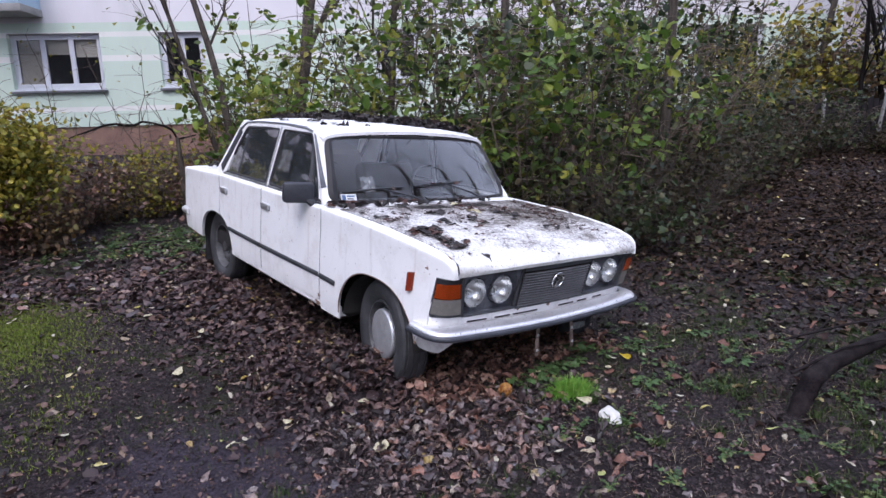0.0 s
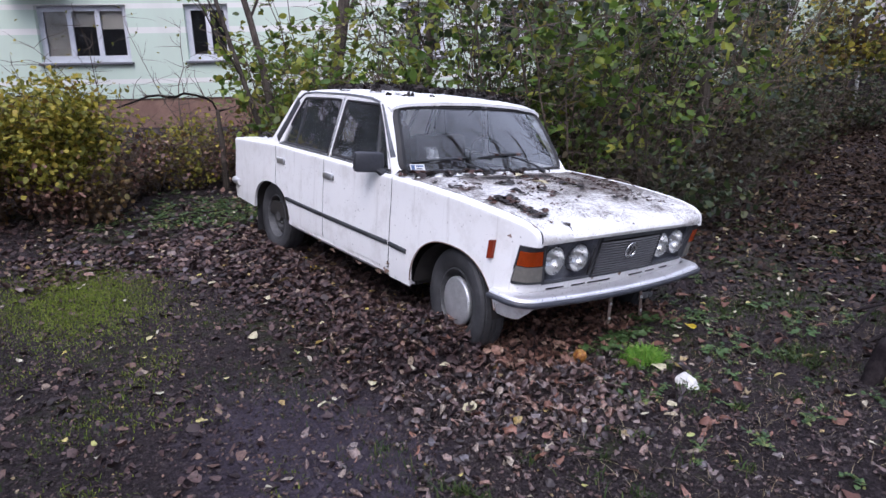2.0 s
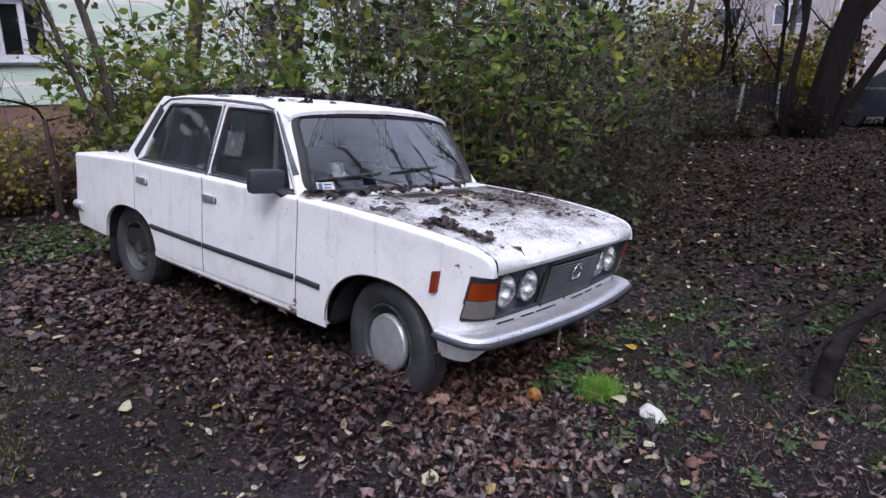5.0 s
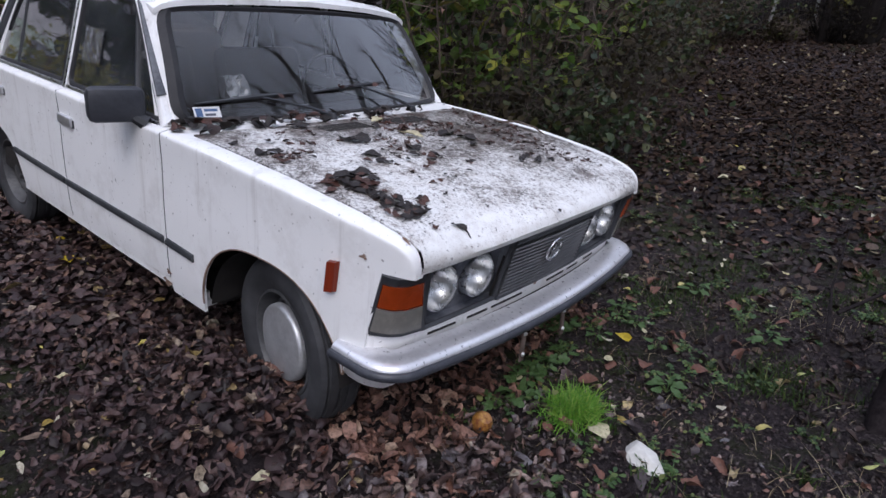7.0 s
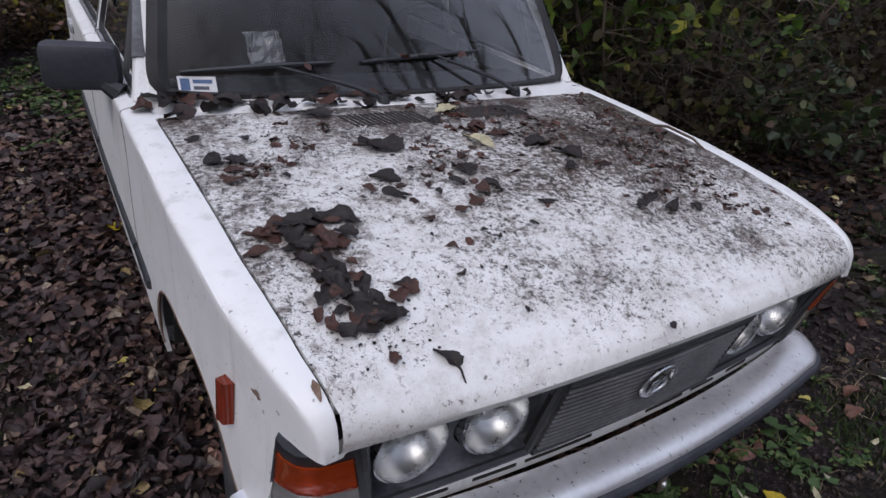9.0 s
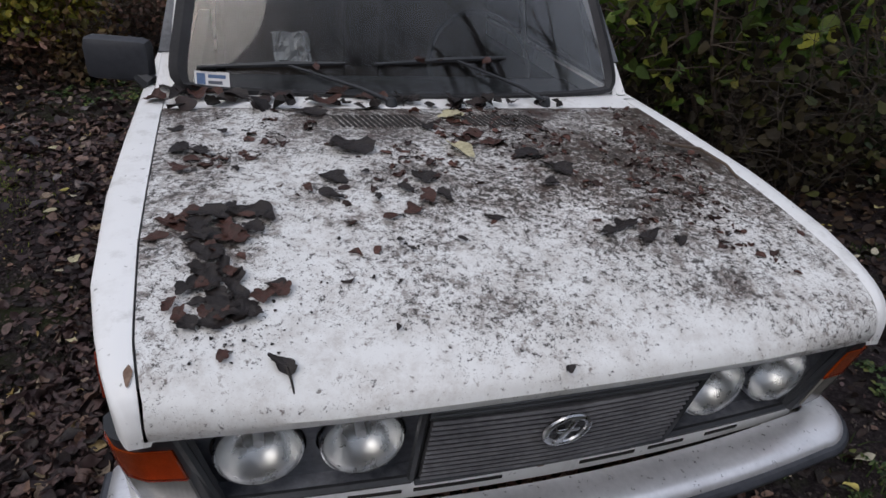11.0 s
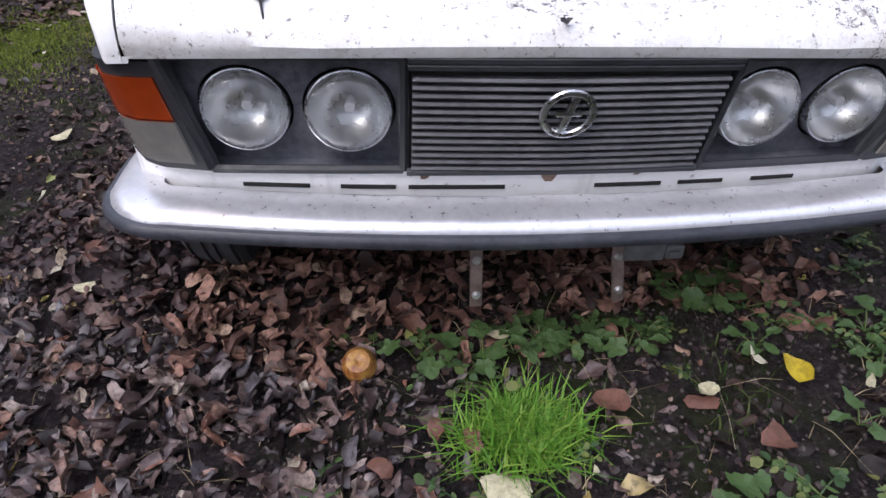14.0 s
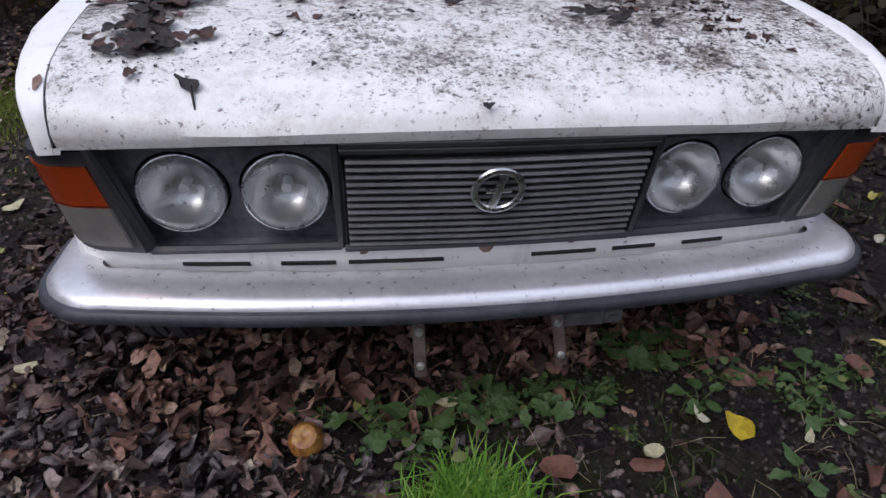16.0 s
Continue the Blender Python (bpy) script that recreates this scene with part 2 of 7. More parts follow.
def glass(name, tint, dust=0.12, dust_colour=(0.32, 0.34, 0.36), ior=2.0, even=False, ripple=0.0, runs=0.0, both=0.0, steep=3.0, faces=1.0):
    """A thin pane: clear, with Fresnel gloss and a film of dust."""
    m, n, l, p = nodes_of(name)
    n.remove(p)
    clear = n.new("ShaderNodeBsdfTransparent")
    clear.inputs[0].default_value = rgba(tint)
    gloss = n.new("ShaderNodeBsdfGlossy")
    gloss.inputs["Roughness"].default_value = 0.03
    a = n.new("ShaderNodeMixShader")
    if both:
        edge_on = n.new("ShaderNodeLayerWeight")
        edge_on.inputs[0].default_value = 0.5
        l.new(maths(n, l, "ADD", maths(n, l, "MULTIPLY", maths(n, l, "POWER", edge_on.outputs["Facing"], steep), 0.72), both), a.inputs[0])
    else:
        fres = n.new("ShaderNodeFresnel")
        fres.inputs[0].default_value = ior
        l.new(maths(n, l, "MULTIPLY", fres.outputs[0], faces), a.inputs[0])
    l.new(clear.outputs[0], a.inputs[1])
    l.new(gloss.outputs[0], a.inputs[2])
    film = n.new("ShaderNodeBsdfDiffuse")
    film.inputs[0].default_value = rgba(dust_colour)
    b = n.new("ShaderNodeMixShader")
    spots = noise_node(n, l, 30 if even else 7, 8, 0.7, stretch=None if even else (1, 1, 0.4))
    if ripple:
        b0 = n.new("ShaderNodeBump")
        b0.inputs["Strength"].default_value, b0.inputs["Distance"].default_value = ripple, 0.004
        l.new(noise_node(n, l, 26, 3, 0.5), b0.inputs["Height"])
        l.new(b0.outputs[0], gloss.inputs["Normal"])
    l.new(ramp(n, l, spots, [(0.35, dust * (0.88 if even else 0.4)), (0.75, dust * (1.12 if even else 1.8))]), b.inputs[0])
    l.new(a.outputs[0], b.inputs[1])
    l.new(film.outputs[0], b.inputs[2])
    if runs:
        streaks = noise_node(n, l, 1.0, 8, 0.75, stretch=(16, 16, 1.6))
        extra = ramp(n, l, streaks, [(0.50, 0.0), (0.62, runs), (0.75, runs * 2.2)])
        base = b.inputs[0].links[0].from_socket
        l.new(maths(n, l, "ADD", base, extra), b.inputs[0])
    l.new(b.outputs[0], n["Material Output"].inputs[0])
    return m


WHITE = paint("white_paint", 0.32, 0.6)
WHITE_HOOD = paint("weathered_white_paint", 0.3, 0.8, streak=False, hood=True)
WHITE_SILL = paint("dirty_sill_paint", 0.95, 0.9)
WHITE_ROOF = paint("roof_white_paint", 0.7, 0.8, streak=False)
BRIGHT = surface("weathered_chrome", (0.60, 0.61, 0.63), (0.82, 0.83, 0.85), 20, 120, (0.28, 0.5), 0.85, 0.1)
CHROME = surface("dull_chrome", (0.42, 0.43, 0.45), (0.66, 0.67, 0.69), 4, 60, (0.18, 0.42), 1.0, 0.05)
ALLOY = surface("scuffed_aluminium", (0.64, 0.64, 0.66), (0.82, 0.82, 0.84), 5, 60, (0.26, 0.40), 0.68, 0.0)
n, l = ALLOY.node_tree.nodes, ALLOY.node_tree.links
p = n["Principled BSDF"]
base = p.inputs["Base Color"].links[0].from_socket
pits = maths(n, l, "ADD", noise_node(n, l, 190, 3, 0.6), maths(n, l, "MULTIPLY", noise_node(n, l, 7, 4, 0.6), 0.35))
pitted = ramp(n, l, pits, [(0.965, 0.0), (1.0, 0.75)])
l.new(mixed(n, l, pitted, base, (0.09, 0.07, 0.06)), p.inputs["Base Color"])
HUBCAP = surface("dull_hubcap_metal", (0.44, 0.45, 0.465), (0.62, 0.63, 0.645), 9, 60, (0.34, 0.5), 0.6, 0.03)
BLACK_PLASTIC = surface("dull_black_plastic", (0.016, 0.018, 0.022), (0.045, 0.048, 0.054), 5, 60, (0.38, 0.65), 0, 0.1)
GREY_PLASTIC = surface("faded_grey_plastic", (0.045, 0.05, 0.062), (0.15, 0.158, 0.172), 6, 70, (0.4, 0.65), 0, 0.1)
STRIP_RUBBER = surface("faded_bumper_rubber", (0.022, 0.025, 0.033), (0.058, 0.062, 0.075), 9, 80, (0.35, 0.6), 0, 0.1)
HOUSING = surface("dusty_lamp_housing", (0.055, 0.060, 0.075), (0.19, 0.198, 0.222), 9, 60, (0.4, 0.7), 0, 0.1)
GRILLE_GREY = surface("grey_grille_plastic", (0.075, 0.075, 0.082), (0.15, 0.15, 0.158), 8, 70, (0.4, 0.6), 0, 0.08)
RUBBER = surface("perished_rubber", (0.010, 0.010, 0.012), (0.030, 0.030, 0.033), 7, 90, (0.55, 0.85), 0, 0.2)
TYRE = surface("dusty_tyre_rubber", (0.022, 0.023, 0.026), (0.062, 0.063, 0.068), 6, 50, (0.6, 0.9), 0, 0.25)
STEEL = surface("grey_wheel_steel", (0.05, 0.052, 0.056), (0.13, 0.132, 0.136), 7, 60, (0.4, 0.65), 0.3, 0.15)
DARK = surface("underbody_black", (0.012, 0.011, 0.011), (0.030, 0.027, 0.025), 5, 40, (0.7, 0.95), 0, 0.2)
SEAT = surface("brown_seat_cloth", (0.045, 0.035, 0.03), (0.085, 0.07, 0.06), 8, 120, (0.8, 0.95), 0, 0.3)
LINING = surface("grey_headlining", (0.10, 0.098, 0.092), (0.15, 0.146, 0.135), 5, 90, (0.8, 0.95), 0, 0.1)
PAPER = surface("white_paper", (0.62, 0.63, 0.64), (0.78, 0.79, 0.80), 12, 70, (0.5, 0.8), 0, 0.1)
INK = surface("dark_print", (0.05, 0.06, 0.08), (0.10, 0.11, 0.14), 10, 60, (0.6, 0.8), 0, 0)
BLUE_INK = surface("blue_print", (0.05, 0.10, 0.22), (0.09, 0.16, 0.30), 10, 60, (0.5, 0.7), 0, 0)
RUST = surface("rust", (0.13, 0.075, 0.05), (0.30, 0.21, 0.16), 20, 90, (0.7, 0.95), 0, 0.4)
REFLECTOR = surface("headlamp_reflector", (0.62, 0.63, 0.62), (0.74, 0.74, 0.73), 6, 20, (0.22, 0.34), 1.0, 0.0)
LAMP_SILVER = surface("dull_lamp_silver", (0.62, 0.62, 0.62), (0.80, 0.80, 0.80), 14, 60, (0.3, 0.5), 0.75, 0.25)
SCREEN_GLASS = glass("windscreen_glass", (0.80, 0.82, 0.82), 0.010, (0.40, 0.43, 0.47), runs=0.035, both=0.035, steep=1.5)
SIDE_GLASS = glass("side_glass", (0.92, 0.93, 0.93), 0.05, (0.24, 0.26, 0.29), 1.5, faces=2.2)


def lamp_glass(name, colour, rough=0.2, solid=0.55, ribs=0.5, alpha=1.0, grime=(0.24, 0.24, 0.23)):
    """Moulded lamp cover, dusty."""
    m, n, l, p = nodes_of(name)
    dirt = noise_node(n, l, 16, 8, 0.7)
    col = mixed(n, l, ramp(n, l, dirt, [(0.45, 0.0), (0.75, solid)]), colour, grime)
    l.new(col, p.inputs["Base Color"])
    p.inputs["Roughness"].default_value = rough
    p.inputs["Alpha"].default_value = alpha
    w = n.new("ShaderNodeTexWave")
    w.inputs["Scale"].default_value = 38
    w.inputs["Distortion"].default_value = 0.3
    tc = n.new("ShaderNodeTexCoord")
    l.new(tc.outputs["Object"], w.inputs[0])
    bumped(n, l, p, w.outputs[1], ribs, 0.004)
    return m


HEAD_GLASS = glass("dusty_headlamp_glass", (0.97, 0.98, 0.99), 0.15, (0.40, 0.41, 0.40), 1.5, True, 0.03, both=0.06)
CLOUDED_FILM = glass("clouded_thin_film", (0.85, 0.87, 0.88), 0.36, (0.66, 0.68, 0.70), 2.0, False, 1.0)
CLEAR_FILM = glass("crumpled_thin_film", (0.88, 0.90, 0.91), 0.10, (0.86, 0.88, 0.90), 2.4, False, 1.0)
BRACKET = surface("brown_bracket_steel", (0.10, 0.072, 0.062), (0.25, 0.19, 0.17), 14, 80, (0.5, 0.8), 0.3, 0.3)
BRACKET_GREY = surface("dull_grey_steel", (0.14, 0.145, 0.155), (0.26, 0.265, 0.275), 14, 80, (0.4, 0.7), 0.4, 0.2)
BLACK_SHELL = surface("black_mirror_plastic", (0.018, 0.02, 0.026), (0.04, 0.043, 0.052), 6, 70, (0.4, 0.6), 0, 0.1)
AMBER = glass("amber_lens", (1.0, 0.24, 0.02), 0.20, (0.36, 0.075, 0.03), 1.5, False, 0.6, both=0.04)
CLEAR_LENS = lamp_glass("grey_clear_lens", (0.17, 0.165, 0.15), 0.18, 0.8, 0.04, 1.0, (0.26, 0.25, 0.22))
RED_LENS = lamp_glass("brown_red_lens", (0.20, 0.026, 0.010), 0.25, 0.4, 0.4, 1.0, (0.10, 0.03, 0.02))

# ---- the car ----
# its own axes: nose to -y, right-hand side to -x, front axle at y = 0
CAR_M = Matrix(((0.99789, 0.00213, 0.06494, 0), (0.00213, 0.99784, -0.0656, 0), (-0.06494, 0.0656, 0.99573, -0.085), (0, 0, 0, 1)))
car = thing("car", "abandoned white four-door saloon car with dirty bonnet among fallen leaves", "car", CAR_M)

def sub(name):
    """A part of the car that has parts of its own."""
    ob = new(name)
    ob.empty_display_size = 0.05
    ob.parent = car
    return ob


SHOULDER = ([-0.564, -0.560, -0.553, -0.542, -0.528, -0.505, -0.47, -0.4, -0.3, -0.1, 0, 0.3, 0.6, 1.4, 2.3, 3.0, 3.38, 3.43], [0.772, 0.800, 0.823, 0.839, 0.850, 0.861, 0.871, 0.885, 0.897, 0.914, 0.920, 0.931, 0.936, 0.938, 0.935, 0.905, 0.880, 0.865])
HALF = ([-0.568, -0.554, -0.53, -0.48, -0.41, -0.3, 0, 1, 2, 2.8, 3.3, 3.40, 3.43], [0.706, 0.719, 0.732, 0.748, 0.764, 0.784, 0.802, 0.810, 0.810, 0.797, 0.770, 0.755, 0.72])
HOOD_W = 0.683


def hood_half(y):
    return lerp(y, [-0.60, -0.55, -0.45, -0.2, 0.45], [0.682, 0.684, 0.699, 0.716, 0.732])


def shoulder(y):
    return lerp(y, *SHOULDER)


def half_width(y, z):
    """Half the body's width at a height, below the shoulder."""
    w, d = lerp(y, *HALF), shoulder(y) - z
    w -= lerp(d, [0, 0.004, 0.010, 0.03, 0.08, 0.14, 0.25], [0.012, 0.003, 0.001, 0.001, 0.003, 0.003, 0])
    return w - 0.10 * max(0.0, 0.50 - z) ** 2 * 4


def arch(y, centre, radius, base, power=2.3):
    d = abs(y - centre) / radius
    return base if d >= 1 else base + (0.66 - base if centre < 1 else 0.615 - base) * (1 - d**power) ** (1 / power)


def side_panel(name, y0, y1, zbot, side, cols, top_in=None, rows=14, material=None, back=0.022):
    """A skin panel of the flank from its lower edge to the shoulder, with its edges turned in."""
    ys = sorted(set([y0, y1] + [y for y in steps(y0, y1, cols)] + ([-0.560, -0.557, -0.553, -0.545, -0.540] if y0 < -0.5 else [])))
    vs = [0, 0.02, 0.06, 0.12, 0.2, 0.3, 0.4, 0.5, 0.6, 0.7, 0.8, 0.87, 0.92, 0.955, 0.975, 0.987, 0.995, 1.0]
    extra = [1.2, 1.5, 2.0] if top_in else []

    def fn(y, v):
        zt, zb = shoulder(y), zbot(y)
        if v <= 1:
            z = zb + (zt - zb) * v
            return (side * half_width(y, z), y, z)
        w = half_width(y, zt)
        k = v - 1
        ti = hood_half(y) + 0.0045 if top_in == 0.704 else top_in
        return (side * (w + (ti - w) * k), y, zt + 0.006 * math.sin(math.pi * k * 0.8))

    v, f = skirted(fn, ys, vs + extra, lambda y, v: (0, 0, -min(0.03, max(0.004, shoulder(y) - 0.766))) if v >= 2 and top_in < 0.72 else (0, 0.004, 0.766 - shoulder(y)) if y < -0.5625 and v > 1 else (-side * 0.030, 0.002, 0) if y < -0.5625 else (-side * back, 0, 0))
    return shaped(name, v, f, material or WHITE, car)


def fender_bottom(y):
    if y < -0.434:
        return lerp(y, [-0.490, -0.434], [0.768, 0.560])
    if y < -0.36:
        return 0.44
    return max(arch(y, 0.0, 0.362, 0.315), 0.315 if y > 0 else 0.40)


def rear_bottom(y):
    return max(arch(y, 2.43, 0.385, 0.33), 0.33)


for side in (-1, 1):
    side_panel("front_wing", -0.563, 0.580, fender_bottom, side, 84, top_in=0.704, back=0.012)
    side_panel("rear_wing", 2.33, 3.43, rear_bottom, side, 44, top_in=0.66)


def door_bottom(y):
    return max(lerp(y, [0.58, 0.62, 2.2], [0.385, 0.368, 0.362]), rear_bottom(y) + 0.006 if y > 2.0 else 0)


def cabin_x(z):
    """Half the cabin's width at a height."""
    return lerp(z, [0.93, 0.97, 1.10, 1.25, 1.36, 1.40], [0.765, 0.752, 0.722, 0.686, 0.655, 0.635])


def on_cabin(side, y, z, out=0.0):
    return (side * (cabin_x(z) + out), y, z)


def strip(points, width, depth, side, out=0.0):
    """A frame bar along points (y, z) of the cabin's side: width across, depth inwards."""
    verts, faces = [], []
    n = len(points)
    for i, (y, z) in enumerate(points):
        a, b = points[max(i - 1, 0)], points[min(i + 1, n - 1)]
        d = Vector((b[0] - a[0], b[1] - a[1])).normalized()
        nx, nz = -d.y * width / 2, d.x * width / 2
        for sy, sz, o in ((y + nx, z + nz, -depth), (y + nx, z + nz, out - 0.003), (y + nx * 0.7, z + nz * 0.7, out), (y - nx * 0.7, z - nz * 0.7, out), (y - nx, z - nz, out - 0.003), (y - nx, z - nz, -depth)):
            verts.append(on_cabin(side, sy, sz, o))
    for i in range(n - 1):
        for j in range(6):
            a, b = i * 6 + j, i * 6 + (j + 1) % 6
            faces.append((a, b, b + 6, a + 6))
    faces += [tuple(range(6)), tuple(range((n - 1) * 6, n * 6))]
    return verts, faces


def rounded(points, radius, seg=4):
    """A polyline with its inner corners rounded."""
    out = [points[0]]
    for a, b, c in zip(points, points[1:], points[2:]):
        a, b, c = Vector(a), Vector(b), Vector(c)
        p, q = b + (a - b).normalized() * radius, b + (c - b).normalized() * radius
        for k in range(seg + 1):
            t = k / seg
            out.append(tuple((1 - t) ** 2 * p + 2 * t * (1 - t) * b + t * t * q))
    return out + [points[-1]]


def closed_loop(points, radius, seg=4):
    """A closed ring of corners, rounded; the first point is repeated at the end."""
    pts = [Vector(p) for p in points]
    out = []
    for i, b in enumerate(pts):
        a, c = pts[i - 1], pts[(i + 1) % len(pts)]
        p, q = b + (a - b).normalized() * radius, b + (c - b).normalized() * radius
        for k in range(seg + 1):
            t = k / seg
            out.append(tuple((1 - t) ** 2 * p + 2 * t * (1 - t) * b + t * t * q))
    return out + [out[0]]


FRONT_GLASS = [(0.660, 0.958), (0.985, 1.342), (1.415, 1.350), (1.455, 0.965)]
REAR_GLASS = [(1.520, 0.966), (1.480, 1.350), (2.065, 1.325), (2.325, 0.962)]


def pane(name, ring, side, out, material, parent, label=""):
    pts = closed_loop(ring, 0.03, 3)[:-1]
    me = bpy.data.meshes.new(name)
    n = len(pts)
    verts = [on_cabin(side, y, z, out) for y, z in pts] + [on_cabin(side, y, z, out - 0.004) for y, z in pts]
    faces = [tuple(range(n)), tuple(range(2 * n - 1, n - 1, -1))] + [(i, (i + 1) % n, n + (i + 1) % n, n + i) for i in range(n)]
    ob = shaped(name, verts, faces, material, parent, label, smooth=False)
    ob.visible_shadow = False
    return ob


def door(name, y0, y1, ring, side):
    d = side_panel(name, y0, y1, door_bottom, side, 40, top_in=0.745)
    frame_ring = closed_loop(ring, 0.035, 4)
    v, f = strip(frame_ring, 0.018, 0.02, side, 0.004)
    shaped("window_seal", v, f, RUBBER, d, "black rubber window seal")
    # painted frame round the glass, open at the sill
    base, top, top2, base2 = ring[0], ring[1], ring[2], ring[3]
    outer = rounded([(base[0] - 0.030, 0.938), (top[0] - 0.022, top[1] + 0.022), (top2[0] + 0.018, top2[1] + 0.022), (base2[0] + 0.026, 0.938)], 0.05, 5)
    v, f = strip(outer, 0.030, 0.03, side, 0.006)
    shaped("window_frame", v, f, WHITE, d)
    v, f = strip([(ring[0][0] + 0.0, ring[0][1] - 0.012), (ring[3][0], ring[3][1] - 0.012)], 0.014, 0.02, side, 0.010)
    shaped("waist_strip", v, f, CHROME, d, "thin dull chrome strip")
    return d


def pull_handle(parent, side, y, z):
    h = box("handle", (-0.010, 0.014, -0.066, 0.066, -0.021, 0.021), BRIGHT, parent, "chrome pull handle", 0.006, Matrix.Translation((side * (half_width(y, z) + 0.006), y, z)))
    box("handle_recess", (-0.004, 0.004, -0.072, 0.060, -0.025, 0.010), BLACK_PLASTIC, h, "black handle recess", 0.003, Matrix.Translation((side * (half_width(y, z) + 0.001), y, z)))


def rub_strip(parent, side, y0, y1, z0, z1):
    n = max(2, int((y1 - y0) / 0.08))
    pieces_v, pieces_f = [], []
    for y in steps(y0, y1, n):
        z = z0 + (z1 - z0) * (y - y0) / (y1 - y0)
        for o, u in ((-0.004, -0.016), (0.007, -0.013), (0.012, -0.006), (0.012, 0.006), (0.007, 0.013), (-0.004, 0.016)):
            pieces_v.append((side * (half_width(y, z) + o), y, z + u))
    for i in range(n):
        for j in range(6):
            a, b = i * 6 + j, i * 6 + (j + 1) % 6
            pieces_f.append((a, b, b + 6, a + 6))
    pieces_f += [tuple(range(6)), tuple(range(n * 6, n * 6 + 6))]
    return shaped("rub_strip", pieces_v, pieces_f, BLACK_PLASTIC, parent, "black rubbing strip")


for side in (-1, 1):
    fd = door("front_door", 0.589, 1.461, FRONT_GLASS, side)
    rd = door("rear_door", 1.471, 2.321, REAR_GLASS, side)
    pane("window_pane", FRONT_GLASS, side, -0.004, SIDE_GLASS, fd)
    pane("window_pane", REAR_GLASS, side, -0.004, SIDE_GLASS, rd)
    v, f = strip([(0.850, 0.962), (0.962, 1.33)], 0.016, 0.012, side, 0.004)
    shaped("quarter_light_bar", v, f, BLACK_PLASTIC, fd, "black quarter light bar")
    v, f = strip([(2.055, 0.966), (2.020, 1.33)], 0.012, 0.012, side, 0.002)
    shaped("glass_divider", v, f, BLACK_PLASTIC, rd, "black glass divider")
    pull_handle(fd, side, 1.385, 0.822)
    pull_handle(rd, side, 2.205, 0.822)
    rub_strip(fd, side, 0.60, 1.455, 0.528, 0.528)
    rub_strip(rd, side, 1.478, 2.10, 0.528, 0.534)
    rub_strip(car, side, 0.395, 0.575, 0.520, 0.527)
    # chrome pillar between the doors
    v, f = strip([(1.488, 0.945), (1.448, 1.368)], 0.028, 0.03, side, 0.009)
    shaped("door_pillar", v, f, CHROME, car, "dull chrome door pillar")

# sills
for side in (-1, 1):
    def sill(y, v):
        z = lerp(v, [0, 0.5, 1], [0.305, 0.335, 0.366])
        return (side * (half_width(y, z) - lerp(v, [0, 0.5, 1], [0.03, 0.002, 0.006])), y, z)
    v, f = skirted(sill, steps(0.41, 2.07, 24), [0, 0.25, 0.5, 0.75, 1], (-side * 0.05, 0, 0))
    shaped("sill", v, f, WHITE_SILL, car, "white sill with brown dirt")

# rust on the nose of the right-hand wing
ring_pts = [(-0.703 + 0.006 * (1 + 0.2 * math.sin(3 * a)) * math.cos(a), -0.512 + 0.015 * (1 + 0.15 * math.cos(4 * a)) * math.sin(a)) for a in steps(0, 2 * math.pi, 16)[:-1]]
shaped("rust_spot", [(x, y, shoulder(y) + 0.0075) for x, y in ring_pts], [tuple(range(16))], RUST, car, "brown rust spot")

# dirty lips of the front wheel arches
for side in (-1, 1):
    ys = [0.361 * math.cos(a) for a in steps(0.02, math.pi - 0.02, 40)]
    v, f = tube([(side * (half_width(y, fender_bottom(y)) - 0.003), y, fender_bottom(y) - 0.001) for y in ys], 0.0045, 5)
    shaped("arch_lip", v, f, RUST, car, "dirty wheel arch lip")

# bonnet
HOOD_Y = ([-0.62, -0.587, -0.53, -0.45, -0.3, -0.1, 0.13, 0.36, 0.52], [0.823, 0.835, 0.854, 0.875, 0.904, 0.926, 0.941, 0.950, 0.954])


def hood_front(x):
    return -0.605 + 0.042 * (abs(x) / 0.7) ** 2.2


def hood_back(x):
    return 0.442 + 0.045 * (abs(x) / 0.7) ** 2


def hood_z(x, y):
    k = (abs(x) / hood_half(y)) ** 2.6
    zc = lerp(y, *HOOD_Y)
    return zc + (shoulder(max(y, -0.563)) + 0.006 - zc) * k - 0.004 * math.exp(-((abs(x) - 0.42) / 0.02) ** 2) * min(1, max(0, (y + 0.5) / 0.25))


def hood_point(u, v):
    """u across, v from the rear edge to the lip and under it."""
    x = u * HOOD_W
    yf, yb = hood_front(x), hood_back(x)
    if v <= 1:
        y = yb + (yf + 0.03 - yb) * v
        x = u * hood_half(y)
        return (x, y, hood_z(x, y))
    z0 = hood_z(x, yf + 0.03)
    dy, part_way = {1.2: (0.017, 0.11), 1.4: (0.007, 0.32), 1.6: (0.000, 0.62), 1.8: (0.003, 0.82), 2.0: (0.007, 1.0), 2.2: (0.03, 1.015)}[v]
    dz = part_way * (0.790 - 0.016 * u * u - z0)
    return (x, yf + dy, z0 + dz)


v, f = skirted(hood_point, steps(-1, 1, 60), steps(0, 1, 50) + [1.2, 1.4, 1.6, 1.8, 2.0, 2.2], lambda u, v: (0, 0, -0.02) if v <= 1 else (-0.012 * u, 0.004, 0) if abs(u) > 0.999 else (0, 0.012, 0.003))
hood = shaped("bonnet", v, f, WHITE_HOOD, car, "white bonnet blotched with dirt, moss and leaf stains")

